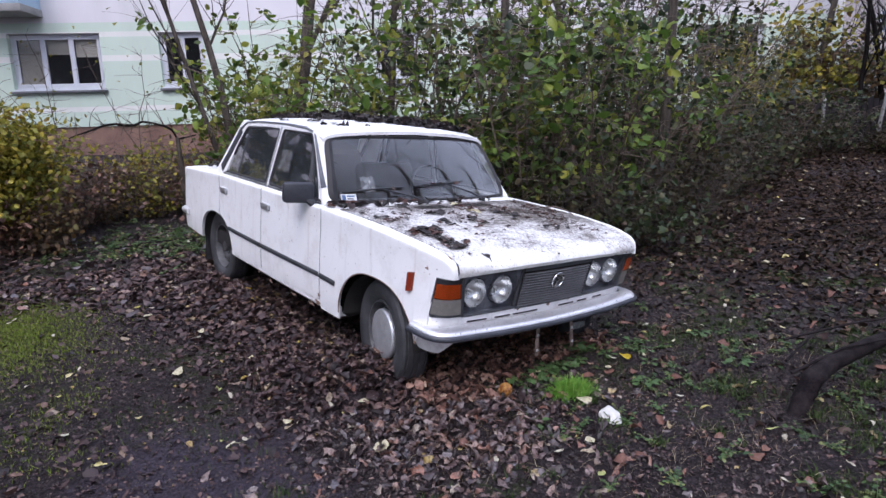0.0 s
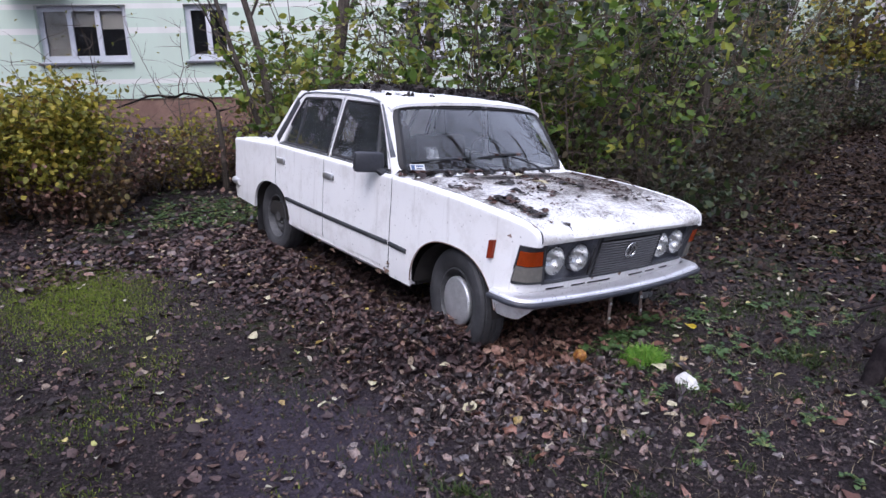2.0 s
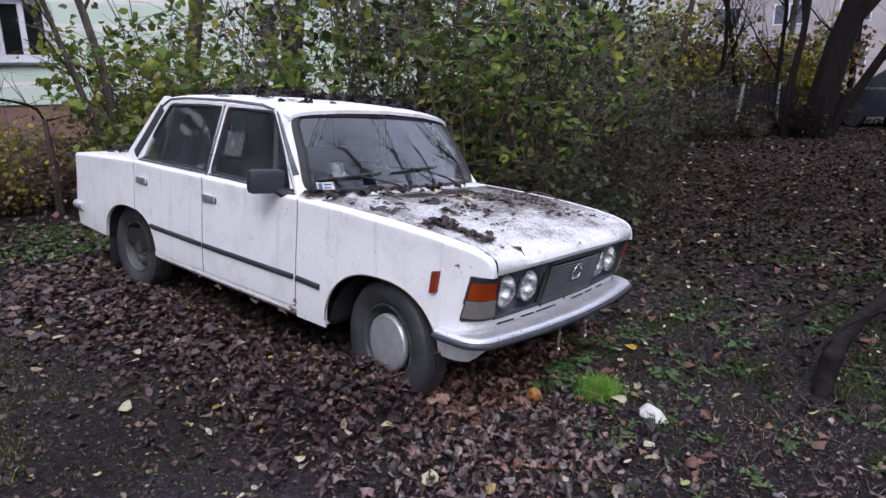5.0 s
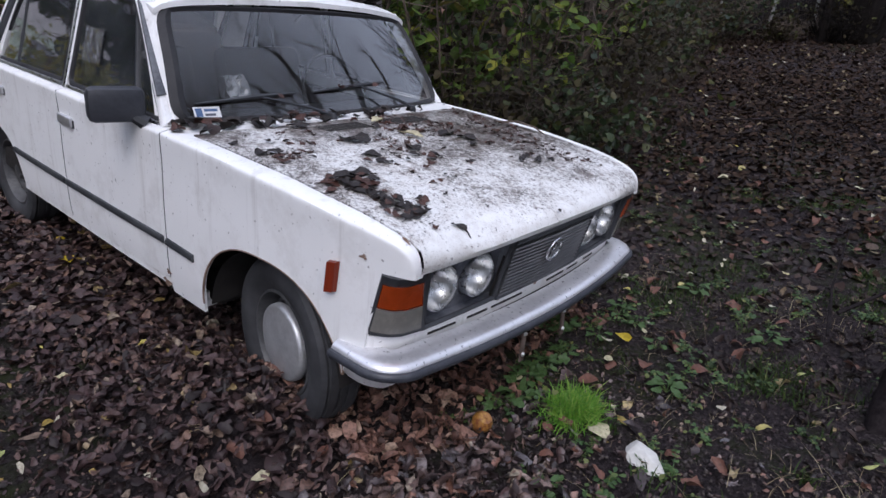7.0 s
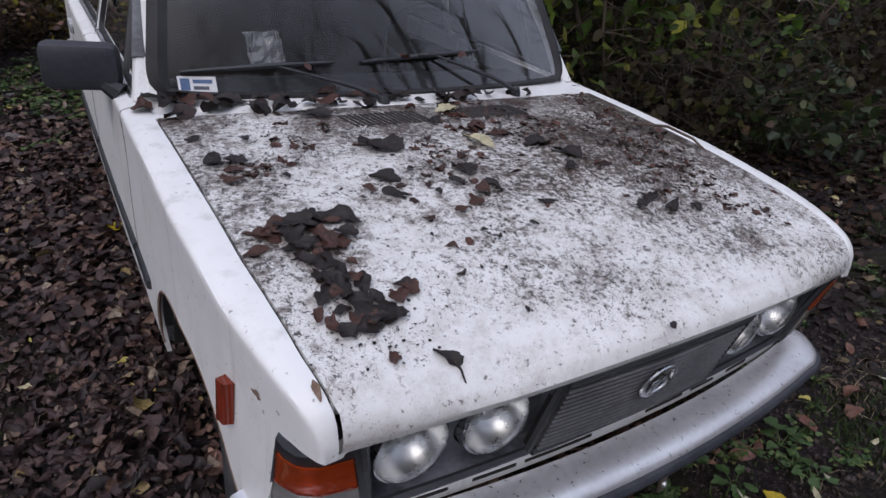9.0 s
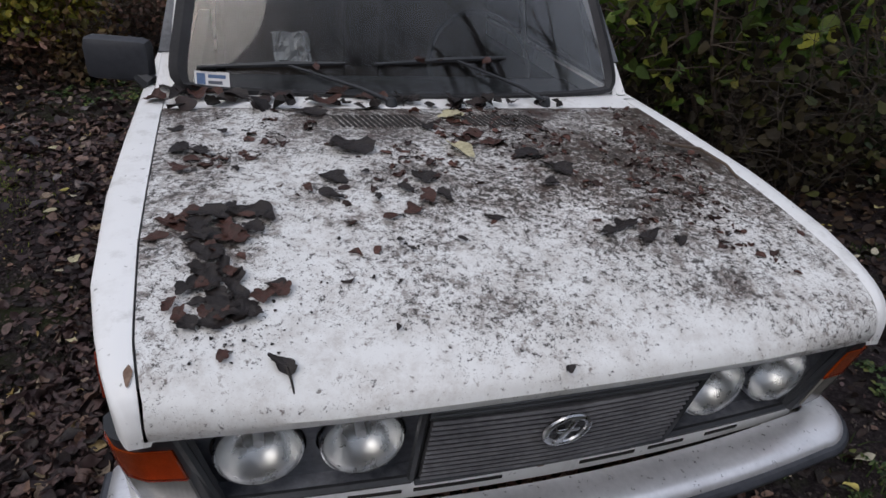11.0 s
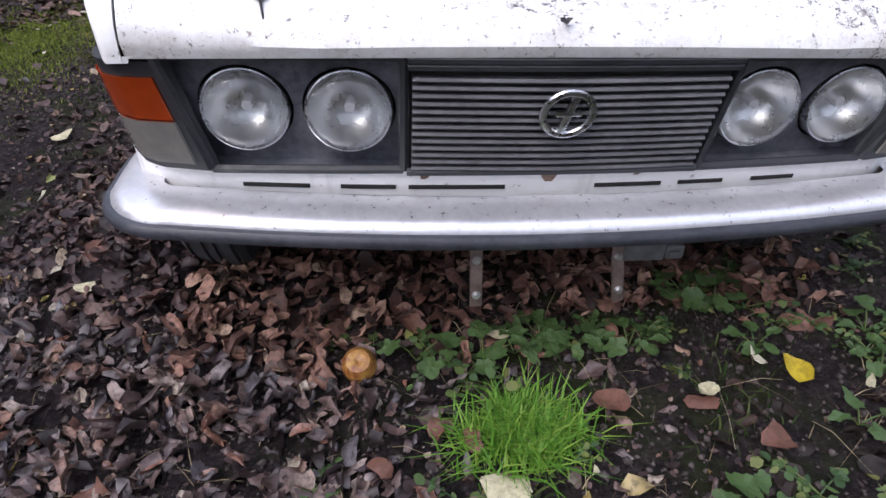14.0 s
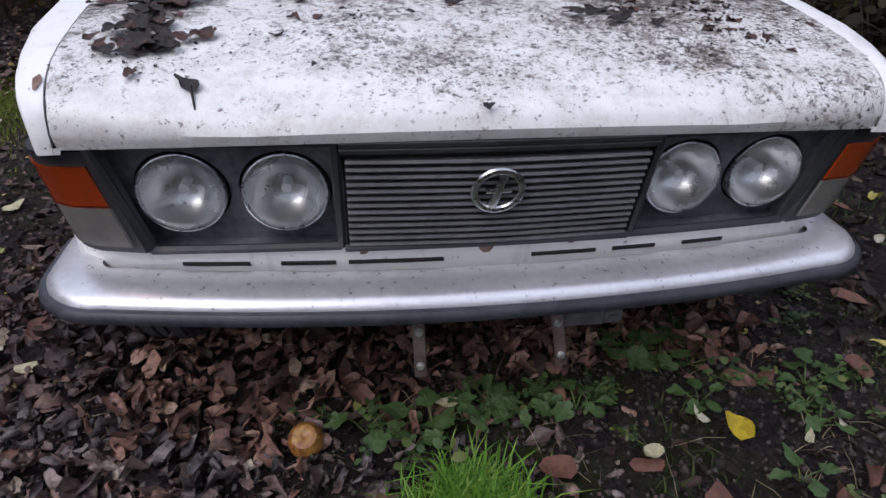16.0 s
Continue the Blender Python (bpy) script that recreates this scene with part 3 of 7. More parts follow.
# slanted air slots at the rear of the bonnet
for x0, pitch in ((-0.279, 0.0158), (0.087, 0.0146)):
    v, f = skirted(lambda x, y: (x - 0.022 * (y - 0.295) / 0.085, y, hood_z(x, y) + 0.0016), steps(x0 - 0.006, x0 + 14 * pitch + 0.014, 10), steps(0.293, 0.384, 6), (0, 0, -0.003))
    louvre = shaped("louvre_panel", v, f, WHITE_HOOD, hood, "white louvre panel")
    for k in range(15):
        x, y = x0 + k * pitch, 0.296
        vs = []
        for sx, sy in ((0, 0), (0.0082, 0), (-0.022 + 0.0082, 0.085), (-0.022, 0.085)):
            vs.append((x + sx, y + sy, hood_z(x + sx, y + sy) + 0.0036))
        vs += [(a, b, c - 0.004) for a, b, c in vs]
        shaped("air_slot", vs, [(0, 1, 2, 3), (0, 4, 5, 1), (1, 5, 6, 2), (2, 6, 7, 3), (3, 7, 4, 0)], DARK, louvre, smooth=False)

# scuttle panel under the windscreen
def screen_base(x):
    return 0.508 + 0.095 * (abs(x) / 0.72) ** 2


def scuttle(u, v):
    x = u * 0.735
    y0, y1 = hood_back(x) + 0.006, screen_base(x) + 0.03
    y = y0 + (y1 - y0) * v
    return (x, y, 0.950 - 0.016 * abs(u) ** 2.5 + 0.010 * v)


v, f = skirted(scuttle, steps(-1, 1, 40), steps(0, 1, 6), (0, 0, -0.03))
shaped("scuttle", v, f, WHITE_ROOF, car)

# windscreen: a bowed pane between base and header
def screen(u, v):
    x = u * lerp(v, [0, 1], [0.722, 0.640])
    y = lerp(v, [0, 1], [screen_base(x) + 0.012, 0.775 + 0.090 * (abs(u)) ** 2])
    y -= 0.012 * math.sin(math.pi * v)
    return (x, y, lerp(v, [0, 1], [0.952, 1.358 - 0.022 * abs(u) ** 2]))


def round_mask(u, v, r=0.10):
    """Pull the corners of the unit sheet in."""
    a, b = abs(u), abs(2 * v - 1)
    return u * (1 - 0.035 * b**8), 0.5 + (v - 0.5) * (1 - 0.06 * a**10)


def rounded_screen(u, v):
    return screen(*round_mask(u, v))


v, f = skirted(rounded_screen, steps(-1, 1, 40), steps(0, 1, 20), (0, 0.004, -0.002))
windscreen = shaped("windscreen", v, f, SCREEN_GLASS, car, "dusty laminated windscreen")
windscreen.visible_shadow = False


def screen_ring(fn, grow=0.0, n=30):
    pts = []
    for u in steps(-1, 1, n):
        pts.append((u, 0))
    for w in steps(0, 1, n // 2)[1:]:
        pts.append((1, w))
    for u in steps(1, -1, n)[1:]:
        pts.append((u, 1))
    for w in steps(1, 0, n // 2)[1:-1]:
        pts.append((-1, w))
    return [Vector(fn(u * (1 + grow), 0.5 + (w - 0.5) * (1 + grow * 1.8))) for u, w in pts]


def ring_band(fn, inner, outer, lift, n=30):
    """A flat rubber band between two rings of a sheet."""
    a, b = screen_ring(fn, inner, n), screen_ring(fn, outer, n)
    off = Vector(lift)
    verts = [tuple(p) for p in a] + [tuple((p + q) / 2 + off) for p, q in zip(a, b)] + [tuple(p) for p in b]
    m = len(a)
    faces = []
    for r in range(2):
        for i in range(m):
            j = (i + 1) % m
            faces.append((r * m + i, r * m + j, (r + 1) * m + j, (r + 1) * m + i))
    return verts, faces


v, f = ring_band(rounded_screen, -0.05, 0.025, (0, -0.012, 0.006))
shaped("windscreen_seal", v, f, RUBBER, windscreen, "black rubber windscreen seal")

# roof and its gutters
def roof(u, v):
    """u across, v from the header to the rear edge."""
    y = lerp(v, [0, 1], [0.772 + 0.075 * abs(u) ** 2, 2.26 - 0.06 * abs(u) ** 2])
    a = abs(u)
    x = u * 0.662
    crown = 1.432 - 0.020 * ((v - 0.5) * 2) ** 2 - 0.022 * max(0, 1 - v * 9) ** 2 - 0.015 * max(0, v * 8 - 7) ** 2
    drop = lerp(a, [0, 0.5, 0.8, 0.9, 0.96, 1.0], [0, 0.010, 0.026, 0.036, 0.048, 0.066])
    return (x, y, crown - drop)


v, f = skirted(roof, [-1, -0.98, -0.96, -0.93, -0.9, -0.85] + steps(-0.8, 0.8, 24) + [0.85, 0.9, 0.93, 0.96, 0.98, 1], steps(0, 1, 40), (0, 0, -0.02))
shaped("roof", v, f, WHITE_ROOF, car, "white roof strewn with leaves")
for side in (-1, 1):
    gut = [(0.690, 1.04), (0.86, 1.25), (0.945, 1.352), (1.1, 1.376), (1.45, 1.384), (1.9, 1.376), (2.08, 1.36), (2.16, 1.31), (2.40, 1.0)]
    v, f = strip(rounded(gut, 0.02, 2), 0.012, 0.02, side, 0.014)
    shaped("rain_gutter", v, f, GREY_PLASTIC, car, "grey rain gutter")
    # windscreen pillars
    pts, rad = [], []
    verts, faces = [], []
    for k, w in enumerate(steps(-0.06, 1.06, 14)):
        p = Vector(screen(side * 1.0, min(max(w, 0), 1)))
        extra = (w - min(max(w, 0), 1)) * 0.4
        p.z += extra
        p.y += extra * 0.5
        for dx, dy, dz in ((-0.012, 0.000, 0), (0.004, 0.004, 0), (0.018, 0.030, 0), (0.036, 0.085, 0), (-0.005, 0.06, 0)):
            verts.append((p.x + side * dx, p.y + dy, p.z + dz))
    for i in range(14):
        for j in range(5):
            a, b = i * 5 + j, i * 5 + (j + 1) % 5
            faces.append((a, b, b + 5, a + 5))
    shaped("windscreen_pillar", verts, faces, WHITE, car)
    # rear pillar with a dark grille panel
    cp = [(2.300, 0.925), (2.085, 1.37), (2.26, 1.375), (2.66, 0.925)]

    def rear_pillar(u, v):
        a = Vector(cp[0]).lerp(Vector(cp[1]), v)
        b = Vector(cp[3]).lerp(Vector(cp[2]), v)
        q = a.lerp(b, u)
        inn = 0.05 * max(0, u - 0.45) ** 2 * 4
        return (side * (cabin_x(q.y) + 0.004 - inn), q.x, q.y)
    v, f = skirted(rear_pillar, steps(0, 1, 8), steps(0, 1, 12), (-side * 0.03, 0, 0))
    shaped("rear_pillar", v, f, WHITE, car)
    v, f = strip([(2.375, 0.975), (2.155, 1.30)], 0.075, 0.0, side, 0.0115)
    shaped("vent_panel", v, f, BLACK_PLASTIC, car, "black air outlet panel")

# rear window, boot lid and tail
def back_glass(u, v):
    return (u * lerp(v, [0, 1], [0.62, 0.56]), lerp(v, [0, 1], [2.66, 2.28]) - 0.03 * abs(u) ** 2, lerp(v, [0, 1], [0.955, 1.372 - 0.02 * abs(u) ** 2]))


v, f = skirted(back_glass, steps(-1, 1, 16), steps(0, 1, 8), (0, -0.004, 0))
bg = shaped("rear_window", v, f, SIDE_GLASS, car)
bg.visible_shadow = False
v, f = ring_band(back_glass, -0.03, 0.06, (0, 0.012, 0.008), 20)
shaped("rear_window_seal", v, f, RUBBER, bg)


def boot(u, v):
    y = lerp(v, [0, 1], [2.62, 3.42])
    w = lerp(y, [2.62, 3.42], [0.70, 0.685])
    return (u * w, y, shoulder(y) + 0.012 + 0.012 * (1 - u * u))


v, f = skirted(boot, steps(-1, 1, 20), steps(0, 1, 12), (0, 0, -0.02))
shaped("boot_lid", v, f, WHITE_ROOF, car)


def tail(u, v):
    z = lerp(v, [0, 1], [0.36, 0.885])
    return (u * 0.74, 3.425 - 0.02 * abs(u) ** 3, z)


v, f = skirted(tail, steps(-1, 1, 14), steps(0, 1, 8), (0, -0.03, 0))
shaped("tail_panel", v, f, WHITE, car)

# inner shell that closes the body
box("floor_pan", (-0.70, 0.70, 0.40, 3.38, 0.30, 0.42), DARK, car, "black floor pan")
box("engine_block", (-0.40, 0.40, -0.40, 0.42, 0.44, 0.72), DARK, car, "black engine bay")
box("boot_floor", (-0.66, 0.66, 2.45, 3.38, 0.43, 0.84), DARK, car)
box("bulkhead", (-0.72, 0.72, 0.44, 0.50, 0.44, 0.90), DARK, car)
for s in (-1, 1):
    box("door_lining", (s * 0.70 - 0.03, s * 0.70 + 0.03, 0.55, 2.34, 0.44, 0.88), DARK, car)
    box("inner_wing", (s * 0.69 - 0.022, s * 0.69 + 0.022, -0.50, 0.43, 0.68, 0.775), DARK, car)
    # dark seals in the joints between the panels
    for y in (0.584, 1.466, 2.326):
        pts = [(s * (half_width(y, z) - 0.0045), y, z) for z in steps(door_bottom(y) + 0.0, shoulder(y) - 0.004, 20)]
        v, f = tube(pts, 0.0055, 5)
        shaped("door_seal", v, f, RUBBER, car)
    pts = [(s * (hood_half(y) + 0.003), y, min(hood_z(0.698, y), shoulder(y)) - 0.006) for y in steps(-0.525, 0.47, 40)]
    v, f = tube(pts, 0.005, 5)
    shaped("bonnet_seal", v, f, RUBBER, car)
for side in (-1, 1):
    for yc, name in ((0.0, "front_wheel_well"), (2.505, "rear_wheel_well")):
        def well(a, w):
            r = 0.355 if yc < 1 else 0.33
            return (side * (0.40 + w * 0.37), yc + r * math.cos(a), 0.30 + r * math.sin(a))
        v, f = grid(well, steps(0.12, math.pi - 0.12, 24), [0, 0.5, 1])
        shaped(name, v, f, DARK, car, "black wheel well")

# wheels
def wheel(side, y, cap):
    w = sub("wheel")
    w.location = (side * (0.668 if y < 1 else 0.652), y - (0.018 if y < 1 else 0), 0.33 if y < 1 else 0.30)
    if y < 1:
        w.rotation_euler = (0, 0, radians(-9))
    s = side
    prof = [(0.185, 0.055), (0.20, 0.070), (0.235, 0.080), (0.265, 0.081), (0.285, 0.075), (0.293, 0.066), (0.297, 0.060), (0.291, 0.057), (0.291, 0.050), (0.299, 0.047), (0.300, 0.020), (0.294, 0.018), (0.294, 0.010), (0.300, 0.008), (0.300, -0.008), (0.294, -0.010), (0.294, -0.018), (0.300, -0.020), (0.299, -0.047), (0.291, -0.050), (0.291, -0.057), (0.297, -0.060), (0.285, -0.075), (0.25, -0.081), (0.20, -0.070), (0.185, -0.055)]
    v, f = lathe([(r, s * h) for r, h in prof], 64)
    shaped("tyre", v, f, TYRE, w, "worn black tyre", sharp=30)
    rim = [(0.190, 0.052), (0.186, 0.062), (0.178, 0.064), (0.172, 0.052), (0.165, 0.020), (0.160, 0.004), (0.140, 0.006), (0.126, 0.022), (0.105, 0.032), (0.085, 0.028), (0.075, 0.020), (0.0, 0.020)]
    v, f = lathe([(r, s * h) for r, h in rim], 48)
    shaped("rim", v, f, STEEL, w, "grey pressed steel rim")
    for k in range(12):
        a = 2 * math.pi * k / 12
        box("rim_slot", (-0.004, 0.004, -0.013, 0.013, -0.006, 0.006), DARK, w, "", 0.002, Matrix.Translation((s * 0.0165, 0.135 * math.cos(a), 0.135 * math.sin(a))) @ Matrix.Rotation(a - math.pi / 2, 4, "X"))
    if cap:
        hub = [(0.130, 0.030), (0.138, 0.040), (0.137, 0.056), (0.133, 0.064), (0.126, 0.067), (0.119, 0.066), (0.090, 0.071), (0.045, 0.075), (0.0, 0.076)]
        v, f = lathe([(r, s * h) for r, h in hub], 48)
        shaped("hubcap", v, f, HUBCAP, w, "dull scuffed metal hubcap", sharp=50)
    else:
        hub = [(0.046, 0.02), (0.046, 0.040), (0.040, 0.048), (0.0, 0.050)]
        v, f = lathe([(r, s * h) for r, h in hub], 24)
        shaped("hub_centre", v, f, STEEL, w)
        for k in range(4):
            a = math.pi / 4 + k * math.pi / 2
            v, f = lathe([(0.011, 0.02), (0.011, 0.036), (0.007, 0.040), (0.0, 0.040)], 6)
            v = [(x * s, yy + 0.065 * math.cos(a), z + 0.065 * math.sin(a)) for x, yy, z in v]
            shaped("wheel_bolt", v, f, STEEL, w, smooth=False)


wheel(-1, 0.0, True)
wheel(-1, 2.505, False)
wheel(1, 0.0, True)
wheel(1, 2.505, False)

# mud flap behind the rear wheel
box("mud_flap", (-0.745, -0.60, 2.86, 2.872, 0.10, 0.42), RUBBER, car, "black rubber mud flap", 0.003)

# nose: grey lamp housings, grille, lamps
def nose_y(x, z=0.669):
    """The nose leans forward towards the bonnet."""
    return -0.540 - 0.22 * (z - 0.56) + 0.030 * (abs(x) / 0.65) ** 2


def nose_sheet(name, x0, x1, z0, z1, off, back, material, parent=None, label="", slant=0.0):
    def fn(x, z):
        return (x + slant * (0.77 - z) * (1 if x > 0 else -1), nose_y(x, z) + off, z)
    v, f = skirted(fn, steps(x0, x1, 10), steps(z0, z1, 4), (0, back, 0))
    return shaped(name, v, f, material, parent or car, label)


LAMP_X = (0.533, 0.361)
nose_sheet("nose_backing", -0.69, 0.69, 0.558, 0.800, 0.115, 0.03, BLACK_PLASTIC)
for side in (-1, 1):
    x0, x1 = sorted((side * 0.272, side * 0.648))
    def plate(x, z):
        return (x - 0.20 * (0.77 - z) * (1 if x > 0 else -1), nose_y(x, z) + 0.044, z)
    v, f = skirted(plate, steps(x0, x1, 90), steps(0.562, 0.785, 54), (0, -0.038, 0))
    hole = 0.0785

    def pierced(face):
        q = sum((Vector(v[k]) for k in face), Vector()) / len(face)
        return len(face) == 4 and any(math.hypot(q.x - side * xc, q.z - 0.672) < hole for xc in LAMP_X) and max(face) < 91 * 55
    kept = [face for face in f if not pierced(face)]
    rim_of_hole = {k for face in f if pierced(face) for k in face} & {k for face in kept for k in face}
    for k in rim_of_hole:
        x, y, z = v[k]
        xc = min((side * c for c in LAMP_X), key=lambda c: math.hypot(x - c, z - 0.672))
        grow = hole / math.hypot(x - xc, z - 0.672)
        v[k] = plate(xc + (x - xc) * grow + 0.20 * (0.77 - 0.672 - (z - 0.672) * grow) * (1 if x > 0 else -1), 0.672 + (z - 0.672) * grow)
    hs = shaped("lamp_housing", v, kept, HOUSING, car, "dusty black plastic lamp housing")
    # raised rim of the housing
    lo0, lo1 = sorted((side * 0.272, side * 0.604))
    ring = [(lo0, 0.562), (lo1, 0.566), (x1, 0.785), (x0, 0.785)]
    for (xa, za), (xb, zb) in zip(ring, ring[1:] + ring[:1]):
        pts = [(xa + (xb - xa) * k / 8, nose_y(xa + (xb - xa) * k / 8, za + (zb - za) * k / 8) + 0.004, za + (zb - za) * k / 8) for k in range(9)]
        v, f = tube(pts, 0.0085, 6)
        shaped("housing_rim", v, f, BLACK_PLASTIC, hs)
    for xc, r in ((LAMP_X[0], 0.0708), (LAMP_X[1], 0.0708)):
        x = side * xc
        y = nose_y(x) + 0.036
        lamp = sub("headlight")
        lamp.location = (x, y, 0.672)
        v, f = lathe([(r + 0.0035, 0.030), (r + 0.0035, -0.004), (r + 0.002, -0.009), (r, -0.010), (r - 0.002, -0.004), (r - 0.004, 0.012)], 40, "y")
        shaped("lamp_ring", v, f, CHROME, lamp, "dull chrome lamp ring")
        v, f = lathe([(r - 0.001, -0.006), (r * 0.92, 0.012), (r * 0.7, 0.036), (r * 0.4, 0.052), (0.001, 0.056)], 40, "y")
        shaped("reflector", v, f, REFLECTOR, lamp, "silver reflector")
        v, f = lathe([(r - 0.001, -0.004), (r - 0.002, -0.010), (r * 0.93, -0.018), (r * 0.8, -0.024), (r * 0.6, -0.029), (r * 0.35, -0.032), (0.001, -0.033)], 40, "y")
        shaped("lens", v, f, HEAD_GLASS, lamp, "dusty clear headlight lens").visible_shadow = False
        v, f = tube([(0, 0.045, 0), (0, 0.012, 0)], 0.009, 10)
        shaped("bulb", v, f, PAPER, lamp)

grille = nose_sheet("grille", -0.262, 0.262, 0.562, 0.785, 0.008, 0.02, DARK, label="dark grille with grey horizontal bars")
for k in range(13):
    z = 0.573 + k * 0.0147
    pts_v, pts_f = [], []
    xs = steps(-0.258, 0.258, 12)
    for x in xs:
        y = nose_y(x, z) - 0.004 - 0.006 * (1 - abs(x) / 0.27)
        pts_v += [(x, y + 0.014, z - 0.0034), (x, y, z - 0.0040), (x, y - 0.003, z - 0.001), (x, y, z + 0.0034), (x, y + 0.014, z + 0.0030)]
    for i in range(len(xs) - 1):
        for j in range(5):
            a, b = i * 5 + j, i * 5 + (j + 1) % 5
            pts_f.append((a, b, b + 5, a + 5))
    shaped("grille_bar", pts_v, pts_f, GRILLE_GREY, grille, smooth=False)
for z in (0.564, 0.772, 0.784):
    v, f = tube([(x, nose_y(x, z) - 0.002, z) for x in steps(-0.266, 0.266, 10)], 0.008, 6)
    shaped("grille_rim", v, f, BLACK_PLASTIC, grille)

# round badge of plain shapes
badge = sub("badge")
badge.location = (-0.006, -0.588, 0.693)
badge.rotation_euler = (radians(12), 0, 0)
badge.scale = (1.05, 1.0, 1.05)
bm = bmesh.new()
ringv, ringf = [], []
for k in range(40):
    a = 2 * math.pi * k / 40
    for j in range(8):
        b = 2 * math.pi * j / 8
        rr = 0.039 + 0.0062 * math.cos(b)
        ringv.append((rr * math.cos(a), 0.005 * math.sin(b), rr * math.sin(a)))
for k in range(40):
    for j in range(8):
        ringf.append((k * 8 + j, k * 8 + (j + 1) % 8, ((k + 1) % 40) * 8 + (j + 1) % 8, ((k + 1) % 40) * 8 + j))
shaped("badge_ring", ringv, ringf, CHROME, badge, "dull chrome ring")
bm = bmesh.new()
box_bm(bm, -0.0065, 0.0065, -0.004, 0.004, -0.036, 0.036, 0.002, Matrix.Rotation(radians(12), 4, "Y"))
box_bm(bm, -0.020, 0.022, -0.004, 0.004, -0.005, 0.004, 0.002, Matrix.Translation((0.0, 0, 0.002)))
box_bm(bm, 0.0, 0.013, -0.004, 0.004, 0.024, 0.033, 0.002)
part("badge_mark", bm, CHROME, badge, "dull chrome bars")

# corner lamps that wrap round the wings
def corner(s, z, off=0.0):
    """s from the flank to the front."""
    lean = 0.27 * (0.768 - z) * (1 - s * 0.55)
    path = ([0, 0.25, 0.45, 0.65, 1.0], [0.754, 0.750, 0.739, 0.714, 0.648], [-0.484, -0.508, -0.530, -0.545, -0.551])
    x, y = lerp(s, path[0], path[1]), lerp(s, path[0], path[2])
    dx, dy = (0.9, -0.2) if s < 0.4 else (0.3, -0.95)
    return x + dx * off - 0.20 * max(0, 0.77 - z) * s, y + lean + dy * off


for side in (-1, 1):
    lamp = sub("corner_lamp")

    def lens(z0, z1, s0, s1, off):
        def fn(s, z):
            x, y = corner(s, z, off)
            return (side * x, y, z)
        def inward(s, z):
            return (-side * 0.015, 0.02, 0)
        return skirted(fn, steps(s0, s1, 12), steps(z0, z1, 5), inward)
    shaped("lamp_surround", *lens(0.566, 0.767, 0.0, 1.0, 0.001), BLACK_PLASTIC, lamp, "black lamp surround")
    shaped("reflector", *lens(0.666, 0.740, 0.12, 0.92, 0.003), LAMP_SILVER, lamp, "dull silver reflector")
    shaped("amber_lens", *lens(0.664, 0.742, 0.11, 0.93, 0.006), AMBER, lamp, "amber indicator lens").visible_shadow = False
    shaped("clear_lens", *lens(0.580, 0.661, 0.11, 0.93, 0.005), CLEAR_LENS, lamp, "dirty clear sidelight lens")
    # side marker
    mk = []
    for dy, dz in ((-0.023, 0.05), (0.012, 0.045), (0.018, -0.05), (-0.016, -0.045)):
        y, z = -0.315 + dy, 0.712 + dz
        mk.append((y, z))
    vs = [(side * (half_width(y, z) + 0.001), y, z) for y, z in mk] + [(side * (half_width(y, z) + 0.018), y + (0.004 if y < -0.315 else -0.004), z * 0.985 + 0.0107) for y, z in mk]
    marker = shaped("side_marker", vs, [(4, 5, 6, 7), (0, 1, 5, 4), (1, 2, 6, 5), (2, 3, 7, 6), (3, 0, 4, 7)], RED_LENS, car, "brown-red side marker lamp", smooth=False)

# rust and scuffs on the flank
for y, z, r, long_ in ((0.585, 0.400, 0.010, 1.6), (0.610, 0.345, 0.016, 1.8), (0.70, 0.315, 0.012, 3.0), (0.95, 0.305, 0.010, 3.5), (1.32, 0.300, 0.012, 2.6), (1.52, 0.325, 0.011, 1.5), (-0.415, 0.800, 0.007, 1.6)):
    ring_pts = []
    for a in steps(0, 2 * math.pi, 16)[:-1]:
        q = r * (1 + 0.35 * math.sin(3 * a + y * 40) + 0.25 * math.sin(7 * a + z * 90))
        yy, zz = y + q * long_ * math.cos(a), z + q * math.sin(a)
        ring_pts.append((-half_width(yy, zz) - 0.0025, yy, zz))
    shaped("rust_spot", ring_pts, [tuple(range(16))], RUST, car, "brown rust spot")

# front apron with slots
def apron(s, z, off=0.0):
    x = s
    a = abs(s)
    y = -0.538 + 0.04 * (min(a, 0.66) / 0.66) ** 2
    if a > 0.66:
        k = (a - 0.66) / 0.20
        y += 0.075 * k
        x = math.copysign(0.66 + (0.758 - 0.66) * math.sin(min(k, 1) * math.pi / 2), s)
    return (x, y - off + (0.6 - z) * 0.1, z)


